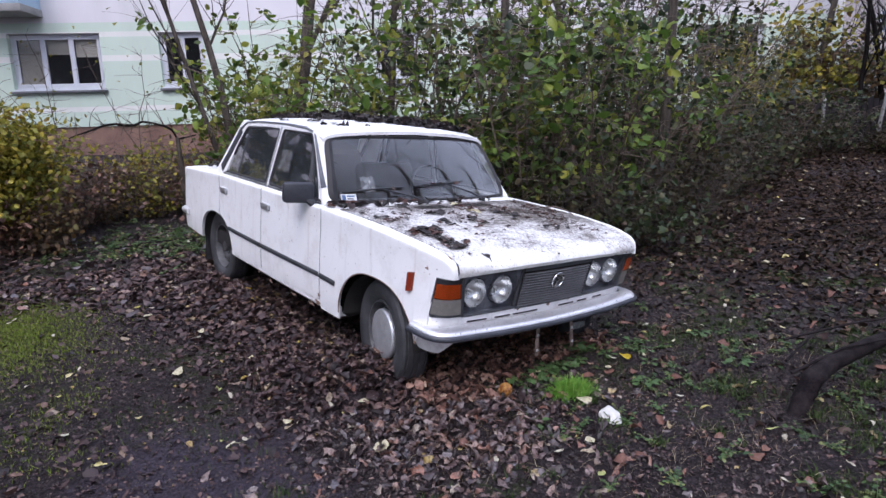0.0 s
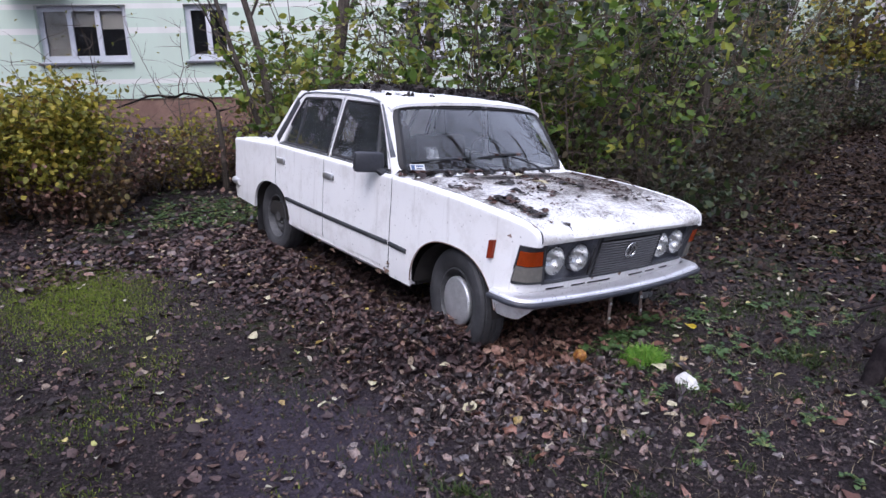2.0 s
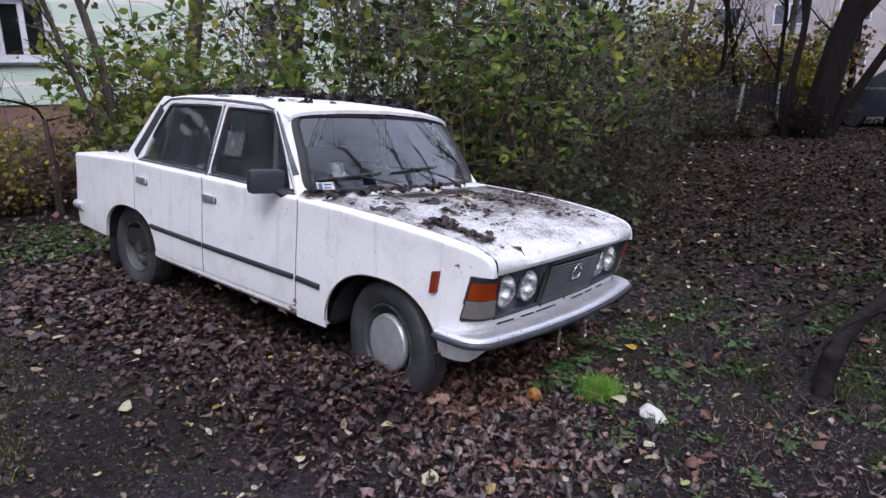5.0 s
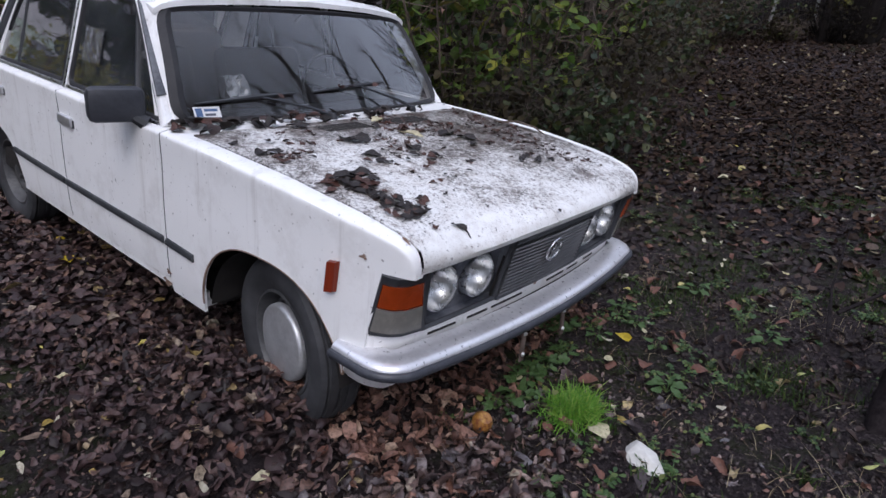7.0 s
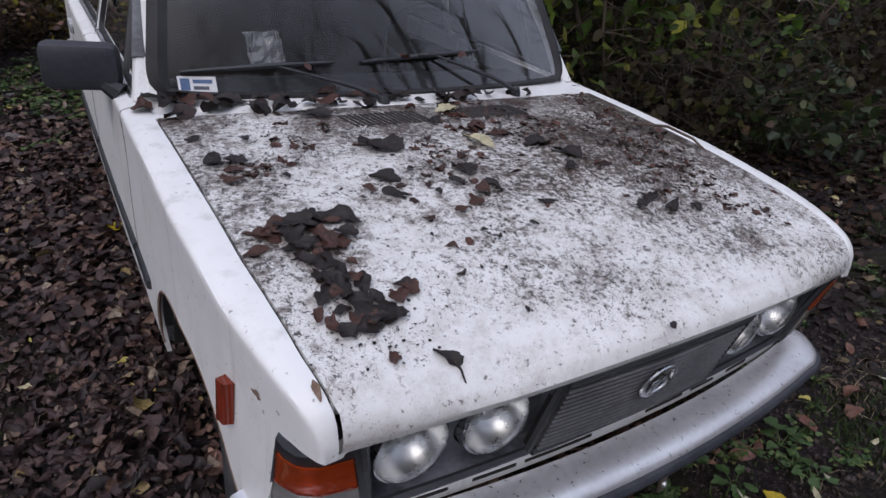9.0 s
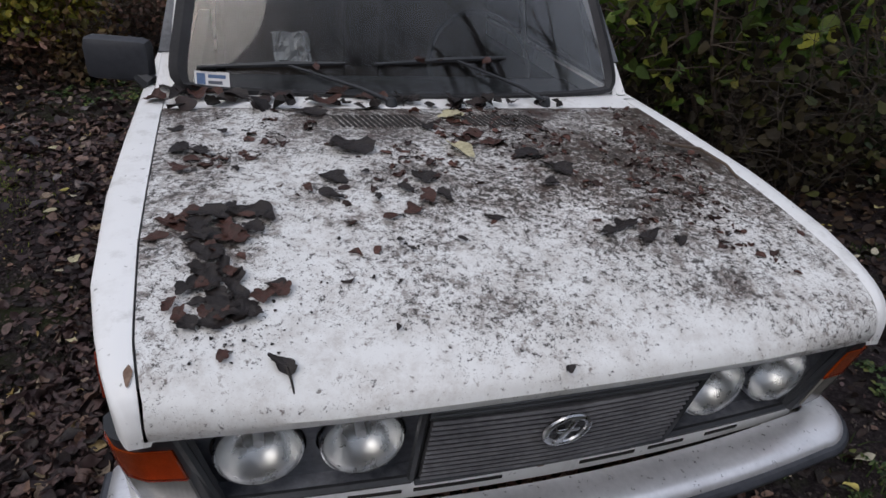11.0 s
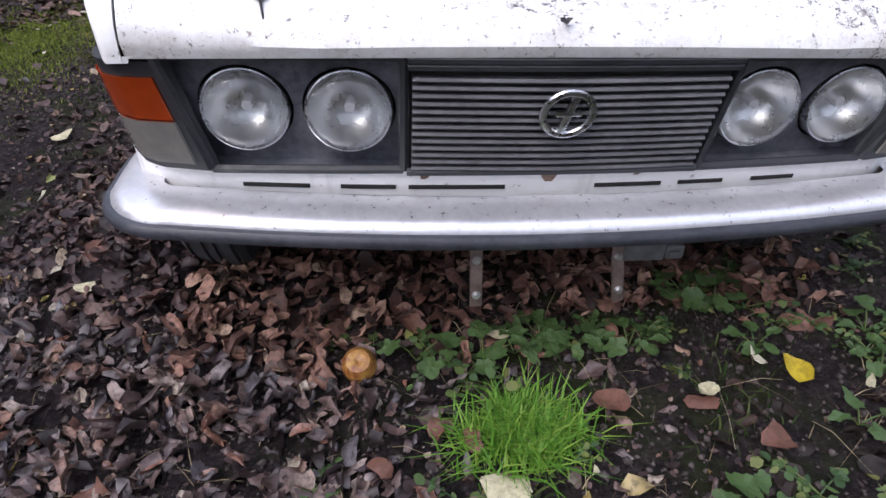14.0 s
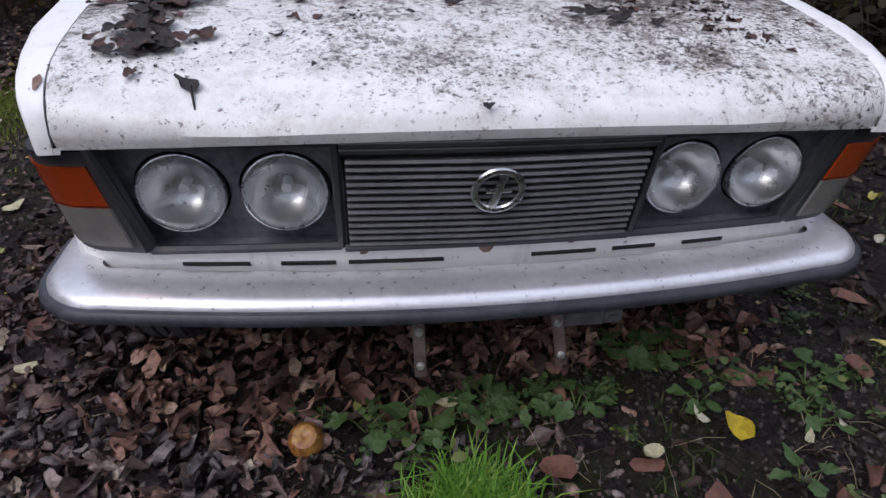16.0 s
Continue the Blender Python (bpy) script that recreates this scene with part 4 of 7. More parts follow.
v, f = skirted(lambda s, z: apron(s, z), steps(-0.86, 0.86, 60), [0.500, 0.515, 0.53, 0.54, 0.55, 0.559], (0, 0.03, 0))
ap = shaped("front_apron", v, f, WHITE, car, "white front apron with rust marks")
for a, b in ((-0.560, -0.44), (-0.385, -0.285), (-0.262, -0.085), (0.085, 0.215), (0.25, 0.34), (0.40, 0.49)):
    v, f = skirted(lambda s, z: apron(s, z, 0.0025), steps(a, b, 6), [0.5205, 0.5285], (0, 0.01, 0))
    shaped("apron_slot", v, f, DARK, ap)
for x, z, r in ((-0.005, 0.545, 0.013), (0.16, 0.55, 0.006), (-0.235, 0.548, 0.008)):
    ring_pts = [apron(x + r * (1 + 0.35 * math.sin(3 * a + x * 50)) * math.cos(a), z + r * (1 + 0.3 * math.cos(2 * a)) * math.sin(a), 0.0018) for a in steps(0, 2 * math.pi, 14)[:-1]]
    shaped("rust_spot", ring_pts, [tuple(range(14))], RUST, ap)
bm = bmesh.new()
box_bm(bm, -0.60, 0.60, -0.46, -0.43, 0.41, 0.52, 0.01)
part("lower_valance", bm, DARK, car)

# front bumper
def bumper_path(inset=0.0):
    pts = []
    for x in steps(0, 0.676, 14):
        pts.append((x, -0.648 + 0.065 * (x / 0.72) ** 2, 0))
    cx, cy, r = 0.676, -0.648 + 0.065 * (0.676 / 0.72) ** 2 + 0.125, 0.125
    for a in steps(-90, -8, 9)[1:]:
        pts.append((cx + r * 1.02 * math.cos(radians(a)), cy + r * math.sin(radians(a)), 0))
    pts.append((cx + r * 1.02, -0.40, 0))
    pts.append((cx + r * 1.01, -0.345, 0))
    left = [(-x, y, z) for x, y, z in pts[1:]][::-1]
    return left + pts


BP = bumper_path()
bumper = sub("front_bumper")
bumper.location = (0, 0, 0)
blade = [(-0.095, 0.518), (-0.085, 0.520), (-0.05, 0.520), (-0.022, 0.517), (-0.008, 0.512), (0.000, 0.503), (0.002, 0.493), (0.000, 0.480), (-0.006, 0.469), (-0.016, 0.461), (-0.034, 0.457), (-0.05, 0.457), (-0.05, 0.463), (-0.02, 0.470), (-0.02, 0.50), (-0.06, 0.511)]
v, f = sweep(BP, blade)
shaped("bumper_blade", v, f, ALLOY, bumper, "dull scratched chrome bumper blade")
strip_sec = [(0.0, 0.499), (0.010, 0.498), (0.016, 0.492), (0.017, 0.484), (0.014, 0.476), (0.005, 0.472), (-0.002, 0.472)]
v, f = sweep(BP, strip_sec)
shaped("bumper_strip", v, f, STRIP_RUBBER, bumper, "black plastic bumper strip")
rear_path = [(-x, 3.43 + (-y - 0.655) * 1.0 + 0.09, z) for x, y, z in BP]
v, f = sweep([(x, y, z) for x, y, z in rear_path], blade)
shaped("rear_bumper", v, f, ALLOY, car, "dull chrome rear bumper")

# wing skirts below the bumper's corners
for side in (-1, 1):
    bend = [(abs(x), y) for x, y, z in BP if x > 0.68 and y < -0.39]

    def skirt(k, z):
        x, y = bend[int(round(k))]
        drop = (0.455 - z) * min(1.0, (k + 0.4) / 4.5)
        z = 0.455 - drop
        return (side * (x * 0.945 - 0.9 * drop * drop * 4), y + 0.052 + 0.25 * drop + 2.2 * drop * drop, z)
    v, f = skirted(skirt, list(range(len(bend))), [0.372, 0.385, 0.405, 0.43, 0.455], (side * -0.012, 0.012, 0))
    shaped("wing_skirt", v, f, WHITE_SILL, car, "dirty white wing skirt below the bumper")

# number plate brackets
for x, lean in ((-0.137, -3), (0.141, -11)):
    at = Matrix.Translation((x, -0.598, 0.365)) @ Matrix.Rotation(radians(lean), 4, "Y")
    br = box("plate_bracket", (-0.012, 0.012, -0.004, 0.004, -0.072, 0.085), BRACKET, car, "rusty plate bracket with bolts", 0.003, at)
    for dz in (0.045, -0.040):
        v, f = lathe([(0.0, -0.007), (0.006, -0.006), (0.009, 0.0), (0.009, 0.004)], 10, "y")
        shaped("bolt", [tuple(at @ Vector((p[0], p[1] - 0.005, p[2] + dz))) for p in v], f, BRIGHT, br, "bright bolt head")
bm = bmesh.new()
box_bm(bm, 0.150, 0.235, -0.582, -0.574, 0.380, 0.420, 0.003)
box_bm(bm, 0.235, 0.272, -0.584, -0.572, 0.384, 0.414, 0.003)
box_bm(bm, 0.242, 0.262, -0.587, -0.583, 0.396, 0.405, 0.001)
part("plate_holder", bm, BRACKET_GREY, car, "grey metal plate holder tab")

# door mirror on the right-hand door
mir = sub("door_mirror")
bm = bmesh.new()
box_bm(bm, -0.095, 0.095, -0.038, 0.03, -0.062, 0.062, 0.024, Matrix.Translation((-0.864, 0.765, 1.003)) @ Matrix.Rotation(radians(-14), 4, "Z"))
part("mirror_shell", bm, BLACK_SHELL, mir, "black plastic mirror shell")
bm = bmesh.new()
box_bm(bm, -0.076, 0.076, -0.002, 0.002, -0.048, 0.048, 0.001, Matrix.Translation((-0.856, 0.798, 1.003)) @ Matrix.Rotation(radians(-14), 4, "Z"))
part("mirror_glass", bm, REFLECTOR, mir)
v, f = tube([(-0.835, 0.750, 0.980), (-0.810, 0.730, 0.955), (-0.782, 0.712, 0.938)], [0.020, 0.022, 0.030], 8)
shaped("mirror_foot", v, f, BLACK_PLASTIC, mir, "black mirror foot")

# wipers
def screen_at(x, k):
    v = k
    u = x / lerp(v, [0, 1], [0.722, 0.640])
    return Vector(screen(u, v))


for px, tip, end in ((-0.112, (-0.645, 0.155), (-0.235, 0.225)), (0.388, (-0.150, 0.225), (0.275, 0.285))):
    base = Vector((px, hood_back(px) + 0.030, 0.962))
    w = sub("wiper")
    a, b = screen_at(*tip), screen_at(*end)
    off = Vector((0, -0.014, 0.006))
    mid = a * 0.42 + b * 0.58 + off * 1.8
    v, f = tube([a + off, (a * 0.75 + b * 0.25) + off * 1.3, mid, (a * 0.25 + b * 0.75) + off * 1.3, b + off], [0.005, 0.007, 0.009, 0.007, 0.005], 6)
    shaped("wiper_frame", v, f, BLACK_PLASTIC, w)
    v, f = tube([a + off * 0.55, b + off * 0.55], 0.0055, 4)
    shaped("wiper_blade", v, f, RUBBER, w)
    v, f = tube([base, base.lerp(mid, 0.3) + Vector((0, -0.008, 0.01)), mid], [0.009, 0.0065, 0.004], 6)
    shaped("wiper_arm", v, f, BLACK_PLASTIC, w)
    v, f = lathe([(0.0, 0.035), (0.012, 0.033), (0.017, 0.02), (0.020, 0.0), (0.020, -0.02)], 14, "z")
    shaped("wiper_pivot", [(q[0] + base.x, q[1] + base.y, q[2] + base.z - 0.02) for q in v], f, BLACK_PLASTIC, w)

# inspection sticker on the screen
def on_screen(x0, x1, k0, k1, lift):
    return skirted(lambda x, k: tuple(screen_at(x, k) + Vector((0, -lift, 0.0))), steps(x0, x1, 3), steps(k0, k1, 3), (0, 0.001, 0))


stick = shaped("sticker", *on_screen(-0.655, -0.560, 0.040, 0.138, 0.004), PAPER, windscreen, "small white sticker with blue print")
shaped("print_bar", *on_screen(-0.649, -0.626, 0.055, 0.125, 0.0055), BLUE_INK, stick)
shaped("print_bar", *on_screen(-0.618, -0.570, 0.098, 0.120, 0.0055), BLUE_INK, stick)
shaped("print_bar", *on_screen(-0.618, -0.580, 0.060, 0.080, 0.0055), INK, stick)

# cabin
bm = bmesh.new()
box_bm(bm, -0.69, 0.69, 0.60, 0.92, 0.72, 0.93, 0.04)
part("dashboard", bm, BLACK_PLASTIC, car, "black dashboard")
bm = bmesh.new()
box_bm(bm, -0.60, 0.60, 0.95, 2.18, 1.362, 1.372)
part("headlining", bm, LINING, car, "pale headlining")


def seat(x0, x1, y, name):
    s = sub(name)
    bm = bmesh.new()
    box_bm(bm, x0, x1, y, y + 0.50, 0.44, 0.60, 0.05)
    part("seat_cushion", bm, SEAT, s)
    bm = bmesh.new()
    box_bm(bm, x0, x1, -0.07, 0.07, 0, 0.55, 0.05, Matrix.Translation((0, y + 0.50, 0.56)) @ Matrix.Rotation(radians(-14), 4, "X"))
    part("seat_back", bm, SEAT, s)


seat(-0.60, -0.08, 1.05, "front_seat")
seat(0.08, 0.60, 1.05, "front_seat")
seat(-0.62, 0.62, 1.90, "rear_seat")
ringv, ringf = lathe([(0.19, 0.0), (0.2, 0.012), (0.21, 0.0), (0.2, -0.012), (0.19, 0.0)], 32, "z")
m = Matrix.Translation((0.34, 0.98, 0.95)) @ Matrix.Rotation(radians(62), 4, "X")
shaped("steering_wheel", [tuple(m @ Vector(p)) for p in ringv], ringf, BLACK_PLASTIC, car, "black steering wheel")
v, f = tube([(-0.0, 0.83, 1.335), (0, 0.88, 1.30)], 0.008, 6)
shaped("rear_mirror", v, f, BLACK_PLASTIC, car)


def crumpled(name, centre, w, h, yaw, tilt, material, parent, label, seed, amp=0.012):
    rng = random.Random(seed)
    m = Matrix.Translation(centre) @ Matrix.Rotation(radians(yaw), 4, "Z") @ Matrix.Rotation(radians(tilt), 4, "X")
    def fn(u, v):
        edge = 1 - 0.06 * rng.random()
        return tuple(m @ Vector((u * w / 2 * edge, rng.uniform(-amp, amp), v * h * edge)))
    vs, fs = grid(fn, steps(-1, 1, 7), steps(0, 1, 7))
    return shaped(name, vs, fs, material, parent, label, smooth=False)


crumpled("plastic_bag", (-0.368, 0.75, 0.995), 0.12, 0.105, 8, -25, CLOUDED_FILM, car, "crumpled clear plastic bag behind the windscreen", 4, 0.012)
crumpled("plastic_sheet", (-0.7285, 1.28, 1.075), 0.17, 0.145, 90, 13.9, CLEAR_FILM, car, "crumpled clear plastic sheet on the side window", 9, 0.0022)

# ---- ground ----
def rise(x, y):
    """Height of the bare ground."""
    z = 0.060 * soft_rise(y - 0.6) + 0.045 * soft_rise(x - 1.9)
    z = z if z < 0.7 else 0.7 + 0.5 * (1 - math.exp(-(z - 0.7) / 0.5))
    near = math.exp(-((x * x + y * y) / 90.0))
    z += near * (0.022 * noise.noise((x * 0.9, y * 0.9, 1.7)) + 0.012 * noise.noise((x * 3.1, y * 3.1, 4.0)) + 0.006 * noise.noise((x * 9, y * 9, 7.0)))
    return z


def heap(x, y):
    """The heap of leaves blown against the front wheel and the side of the car."""
    z = 0.135 * math.exp(-(((x + 0.88) / 0.27) ** 2 + ((y - 0.08) / 0.42) ** 2))
    z += 0.05 * math.exp(-(((x + 0.85) / 0.35) ** 2)) * (1 if 0 < y < 2.6 else math.exp(-(min(abs(y), abs(y - 2.6)) / 0.4) ** 2))
    z += 0.04 * math.exp(-(((x + 0.15) / 0.6) ** 2 + ((y + 0.25) / 0.45) ** 2))
    return z


def level(x, y):
    return rise(x, y) + heap(x, y)


def spread(near, far, cell):
    out, x, d = [0.0], 0.0, cell
    while x < far:
        x += d
        out.append(x)
        if x > near:
            d *= 1.16
    return [-v for v in out[:0:-1]] + out


m, n, l, p = nodes_of("wet_soil")
soil = noise_node(n, l, 1.6, 8, 0.65)
crumb = noise_node(n, l, 42, 14, 0.88)
col = ramp(n, l, mixed(n, l, 0.88, soil, crumb), [(0.38, (0.008, 0.0065, 0.007)), (0.48, (0.030, 0.023, 0.025)), (0.56, (0.080, 0.063, 0.066)), (0.66, (0.20, 0.165, 0.16))])
patch = noise_node(n, l, 0.7, 5, 0.6)
blotch = noise_node(n, l, 11, 7, 0.75)
moss = ramp(n, l, maths(n, l, "ADD", maths(n, l, "MULTIPLY", patch, 0.6), maths(n, l, "MULTIPLY", blotch, 0.4)), [(0.53, 0.0), (0.62, 0.75)])
col = mixed(n, l, moss, col, mixed(n, l, crumb, (0.022, 0.032, 0.010), (0.055, 0.072, 0.020)))
# trodden purple-grey mud beside the car
where = n.new("ShaderNodeTexCoord")
split = n.new("ShaderNodeSeparateXYZ")
l.new(where.outputs["Object"], split.inputs[0])
mx = maths(n, l, "MULTIPLY", maths(n, l, "ADD", split.outputs[0], 1.8), 1.0)
my = maths(n, l, "MULTIPLY", maths(n, l, "ADD", split.outputs[1], 0.45), 0.52)
far_off = maths(n, l, "SQRT", maths(n, l, "ADD", maths(n, l, "MULTIPLY", mx, mx), maths(n, l, "MULTIPLY", my, my)), 0.0)
trodden = ramp(n, l, maths(n, l, "ADD", far_off, maths(n, l, "MULTIPLY", maths(n, l, "ADD", patch, blotch), 0.5)), [(0.75, 1.0), (1.7, 0.0)])
col = mixed(n, l, maths(n, l, "MULTIPLY", trodden, 0.9), col, ramp(n, l, crumb, [(0.36, (0.024, 0.020, 0.027)), (0.5, (0.072, 0.059, 0.080)), (0.64, (0.165, 0.140, 0.172))]))
# soil darkens with x: the shrubs' shade is painted into the colour
side_shade = ramp(n, l, maths(n, l, "ADD", split.outputs[0], maths(n, l, "MULTIPLY", maths(n, l, "ADD", patch, maths(n, l, "MULTIPLY", blotch, 0.5)), 2.6)), [(1.9, 0.0), (4.0, 0.88)])
col = mixed(n, l, side_shade, col, ramp(n, l, crumb, [(0.38, (0.006, 0.005, 0.005)), (0.54, (0.022, 0.018, 0.015)), (0.68, (0.06, 0.05, 0.04))]))
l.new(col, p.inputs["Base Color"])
l.new(ramp(n, l, soil, [(0.35, 0.7), (0.65, 0.95)]), p.inputs["Roughness"])
p.inputs["Specular IOR Level"].default_value = 0.12
bumped(n, l, p, mixed(n, l, 0.35, crumb, blotch), 1.0, 0.06)
SOIL = m

xs, ys = [x + 0.0 for x in spread(4.5, 420, 0.075)], [y + 0.5 for y in spread(4.5, 420, 0.075)]
gv = np.array([(x, y, level(x, y)) for x in xs for y in ys], np.float32)
gn, gm = len(ys), len(xs)
ii, jj = np.meshgrid(np.arange(gm - 1), np.arange(gn - 1), indexing="ij")
a = (ii * gn + jj).ravel()
quads = np.stack([a, a + gn, a + gn + 1, a + 1], 1)
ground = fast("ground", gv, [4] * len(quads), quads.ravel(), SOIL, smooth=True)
tagged(ground, "dark damp soil with patches of moss, shade painted in towards the right", "ground", kind="structure")

# ---- leaves ----
STATION = np.array([0.0, 0.14, 0.36, 0.60, 0.82, 1.0])
BREADTH = np.array([0.10, 0.36, 0.47, 0.44, 0.29, 0.03])
ACROSS = np.array([-1.0, -0.5, 0.0, 0.5, 1.0])


def leaf_points(count, rng, size, curl=0.25):
    """Points of leaves at the origin: 6 rows of 5, torn at the rim, rolled up and crumpled."""
    s = rng.uniform(size[0], size[1], count)
    wide = rng.uniform(0.6, 1.2, count)[:, None, None]
    torn = min(1.0, 0.35 + curl)
    ragged = 1 + rng.uniform(-0.45, 0.22, (count, 6, 2)) * torn
    edge = np.stack([ragged[..., 0], ragged[..., 0] * 0.5 + 0.5, np.ones((count, 6)), ragged[..., 1] * 0.5 + 0.5, ragged[..., 1]], -1)
    x = BREADTH[:, None] * ACROSS[None, :] * edge * wide
    skew = rng.uniform(-0.2, 0.2, count)[:, None, None]
    y = STATION[None, :, None] - 0.5 + skew * x + rng.uniform(-0.06, 0.06, x.shape) * torn
    fold = rng.uniform(-0.5, 1.2, count)[:, None, None] * curl
    kx = rng.normal(0, 1, count)[:, None, None] * curl * 5.0 + 1e-3
    ky = rng.normal(0, 1, count)[:, None, None] * curl * 3.2 + 1e-3
    twist = rng.normal(0, 1, count)[:, None, None] * curl * 1.6
    z = fold * np.abs(x) + rng.uniform(-0.07, 0.07, x.shape) * curl * 1.6
    px, pz = np.sin(kx * x) / kx, (1 - np.cos(kx * x)) / kx + z
    c, q = np.cos(twist * y), np.sin(twist * y)
    px, pz = c * px + q * pz, -q * px + c * pz
    py, pz = np.sin(ky * y) * (1 / ky - pz), (1 - np.cos(ky * y)) / ky + pz * np.cos(ky * y)
    return np.stack([px, py, pz], -1).reshape(count, 30, 3) * s[:, None, None]


def turned(pts, yaw, tilt, lean):
    c, s = np.cos(lean)[:, None], np.sin(lean)[:, None]
    x, y, z = pts[..., 0], pts[..., 1], pts[..., 2]
    x, z = c * x + s * z, -s * x + c * z
    c, s = np.cos(tilt)[:, None], np.sin(tilt)[:, None]
    y, z = c * y - s * z, s * y + c * z
    c, s = np.cos(yaw)[:, None], np.sin(yaw)[:, None]
    x, y = c * x - s * y, s * x + c * y
    return np.stack([x, y, z], -1)


LEAF_QUADS = np.array([(i * 5 + j, i * 5 + j + 1, i * 5 + j + 6, i * 5 + j + 5) for i in range(5) for j in range(4)])
RIM_QUADS = np.array([(i * 5 + a, i * 5 + b, i * 5 + 5 + b, i * 5 + 5 + a) for i in range(5) for a, b in ((0, 1), (1, 3), (3, 4))])


def leaf_object(name, pts, material, parent=None, label="", smooth=True, quads=LEAF_QUADS):
    n = len(pts)
    idx = (np.arange(n)[:, None, None] * 30 + quads[None]).reshape(-1)
    return fast(name, pts.reshape(-1, 3), [4] * (len(quads) * n), idx, material, parent, label, smooth)


def litter_leaves(name, pts, material, parent=None, label=""):
    return leaf_object(name, pts, material, parent, label, True, RIM_QUADS)


def simple_leaves(name, pts, material, parent=None, label=""):
    """The same leaves with eight points each, for foliage seen from farther off."""
    n = len(pts)
    pts = pts[:, (2, 9, 14, 19, 24, 27, 20, 15, 10, 5)]
    base = np.arange(n)[:, None] * 10
    halves = np.stack([base + np.array([0, 1, 2, 3, 4, 5]), base + np.array([0, 5, 6, 7, 8, 9])], 1).reshape(-1)
    return fast(name, pts.reshape(-1, 3), [6] * (2 * n), halves, material, parent, label)


def leaf_mesh(name, places, rng, size, material, tilt=0.3, curl=0.25, parent=None, label="", fine=False):
    n = len(places)
    pts = leaf_points(n, rng, size, curl)
    if fine:
        pts = pts * np.stack([rng.uniform(0.5, 1.05, n), rng.uniform(0.9, 1.2, n), np.ones(n)], 1)[:, None, :]
    pts = turned(pts, rng.uniform(0, 2 * np.pi, n), rng.normal(0, tilt, n), rng.normal(0, tilt, n)) + np.asarray(places)[:, None, :]
    return (litter_leaves if fine else simple_leaves)(name, pts, material, parent, label)


DEAD = leafy("dead_leaves", [(0.0, (0.016, 0.012, 0.013)), (0.2, (0.060, 0.040, 0.043)), (0.30, (0.124, 0.114, 0.127)), (0.42, (0.107, 0.070, 0.068)), (0.62, (0.189, 0.126, 0.114)), (0.70, (0.208, 0.179, 0.179)), (0.78, (0.280, 0.195, 0.164)), (0.87, (0.286, 0.127, 0.086)), (0.95, (0.297, 0.226, 0.187)), (0.988, (0.418, 0.363, 0.286)), (1.0, (0.36, 0.26, 0.07))], 0.34, 0.05, 0.5, 0.9)
RUSSET = leafy("russet_dead_leaves", [(0.0, (0.03, 0.018, 0.016)), (0.3, (0.12, 0.062, 0.05)), (0.6, (0.22, 0.115, 0.088)), (0.85, (0.34, 0.19, 0.14)), (1.0, (0.42, 0.30, 0.22))], 0.5, 0.1, 0.3, 0.7)
BROWN_DEAD = leafy("red_brown_dead_leaves", [(0.0, (0.010, 0.007, 0.008)), (0.3, (0.034, 0.020, 0.023)), (0.55, (0.074, 0.045, 0.046)), (0.78, (0.125, 0.077, 0.070)), (0.92, (0.17, 0.098, 0.072)), (0.98, (0.30, 0.24, 0.18)), (1.0, (0.34, 0.24, 0.06))], 0.45, 0.05, 0.3, 0.8)
# litter for the right-hand ground, with the shrubs' shade put into its colour
SHADE_DEAD = leafy("shade_darkened_leaves", [(0.0, (0.009, 0.007, 0.006)), (0.35, (0.017, 0.011, 0.010)), (0.65, (0.030, 0.018, 0.016)), (0.88, (0.055, 0.032, 0.026)), (0.97, (0.11, 0.075, 0.052)), (1.0, (0.26, 0.21, 0.10))], 0.5, 0.05, 0.25, 0.8)
# far leaves coloured darker to carry the shade under trees and shrubs
FAR_SHADE_DEAD = leafy("far_shade_dark_leaves", [(0.0, (0.018, 0.012, 0.009)), (0.4, (0.027, 0.016, 0.011)), (0.75, (0.042, 0.024, 0.016)), (0.93, (0.066, 0.039, 0.026)), (1.0, (0.26, 0.21, 0.13))], 0.7, 0.06, 0.12)
DARK_DEAD = leafy("wet_dark_leaves", [(0.0, (0.008, 0.007, 0.007)), (0.5, (0.014, 0.011, 0.011)), (0.82, (0.028, 0.021, 0.021)), (1.0, (0.052, 0.030, 0.027))], 0.42, 0.0, 0.3)
PALE = leafy("pale_leaves", [(0.0, (0.44, 0.40, 0.30)), (0.5, (0.55, 0.52, 0.40)), (0.8, (0.50, 0.42, 0.10)), (1.0, (0.40, 0.44, 0.16))], 0.55, 0.1, 0.4)
GREEN = leafy("green_leaves", [(0.0, (0.034, 0.058, 0.016)), (0.3, (0.064, 0.104, 0.026)), (0.6, (0.105, 0.150, 0.034)), (0.82, (0.17, 0.20, 0.042)), (0.93, (0.24, 0.23, 0.04)), (1.0, (0.12, 0.07, 0.035))], 0.45, 0.35, 0.4)
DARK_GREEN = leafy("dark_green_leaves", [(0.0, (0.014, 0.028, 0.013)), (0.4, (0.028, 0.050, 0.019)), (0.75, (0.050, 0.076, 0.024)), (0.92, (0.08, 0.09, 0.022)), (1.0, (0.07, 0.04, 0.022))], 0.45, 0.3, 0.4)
LIME = leafy("yellow_green_leaves", [(0.0, (0.065, 0.10, 0.018)), (0.4, (0.145, 0.19, 0.03)), (0.75, (0.27, 0.28, 0.042)), (0.93, (0.28, 0.26, 0.05)), (1.0, (0.15, 0.09, 0.03))], 0.5, 0.35, 0.4)
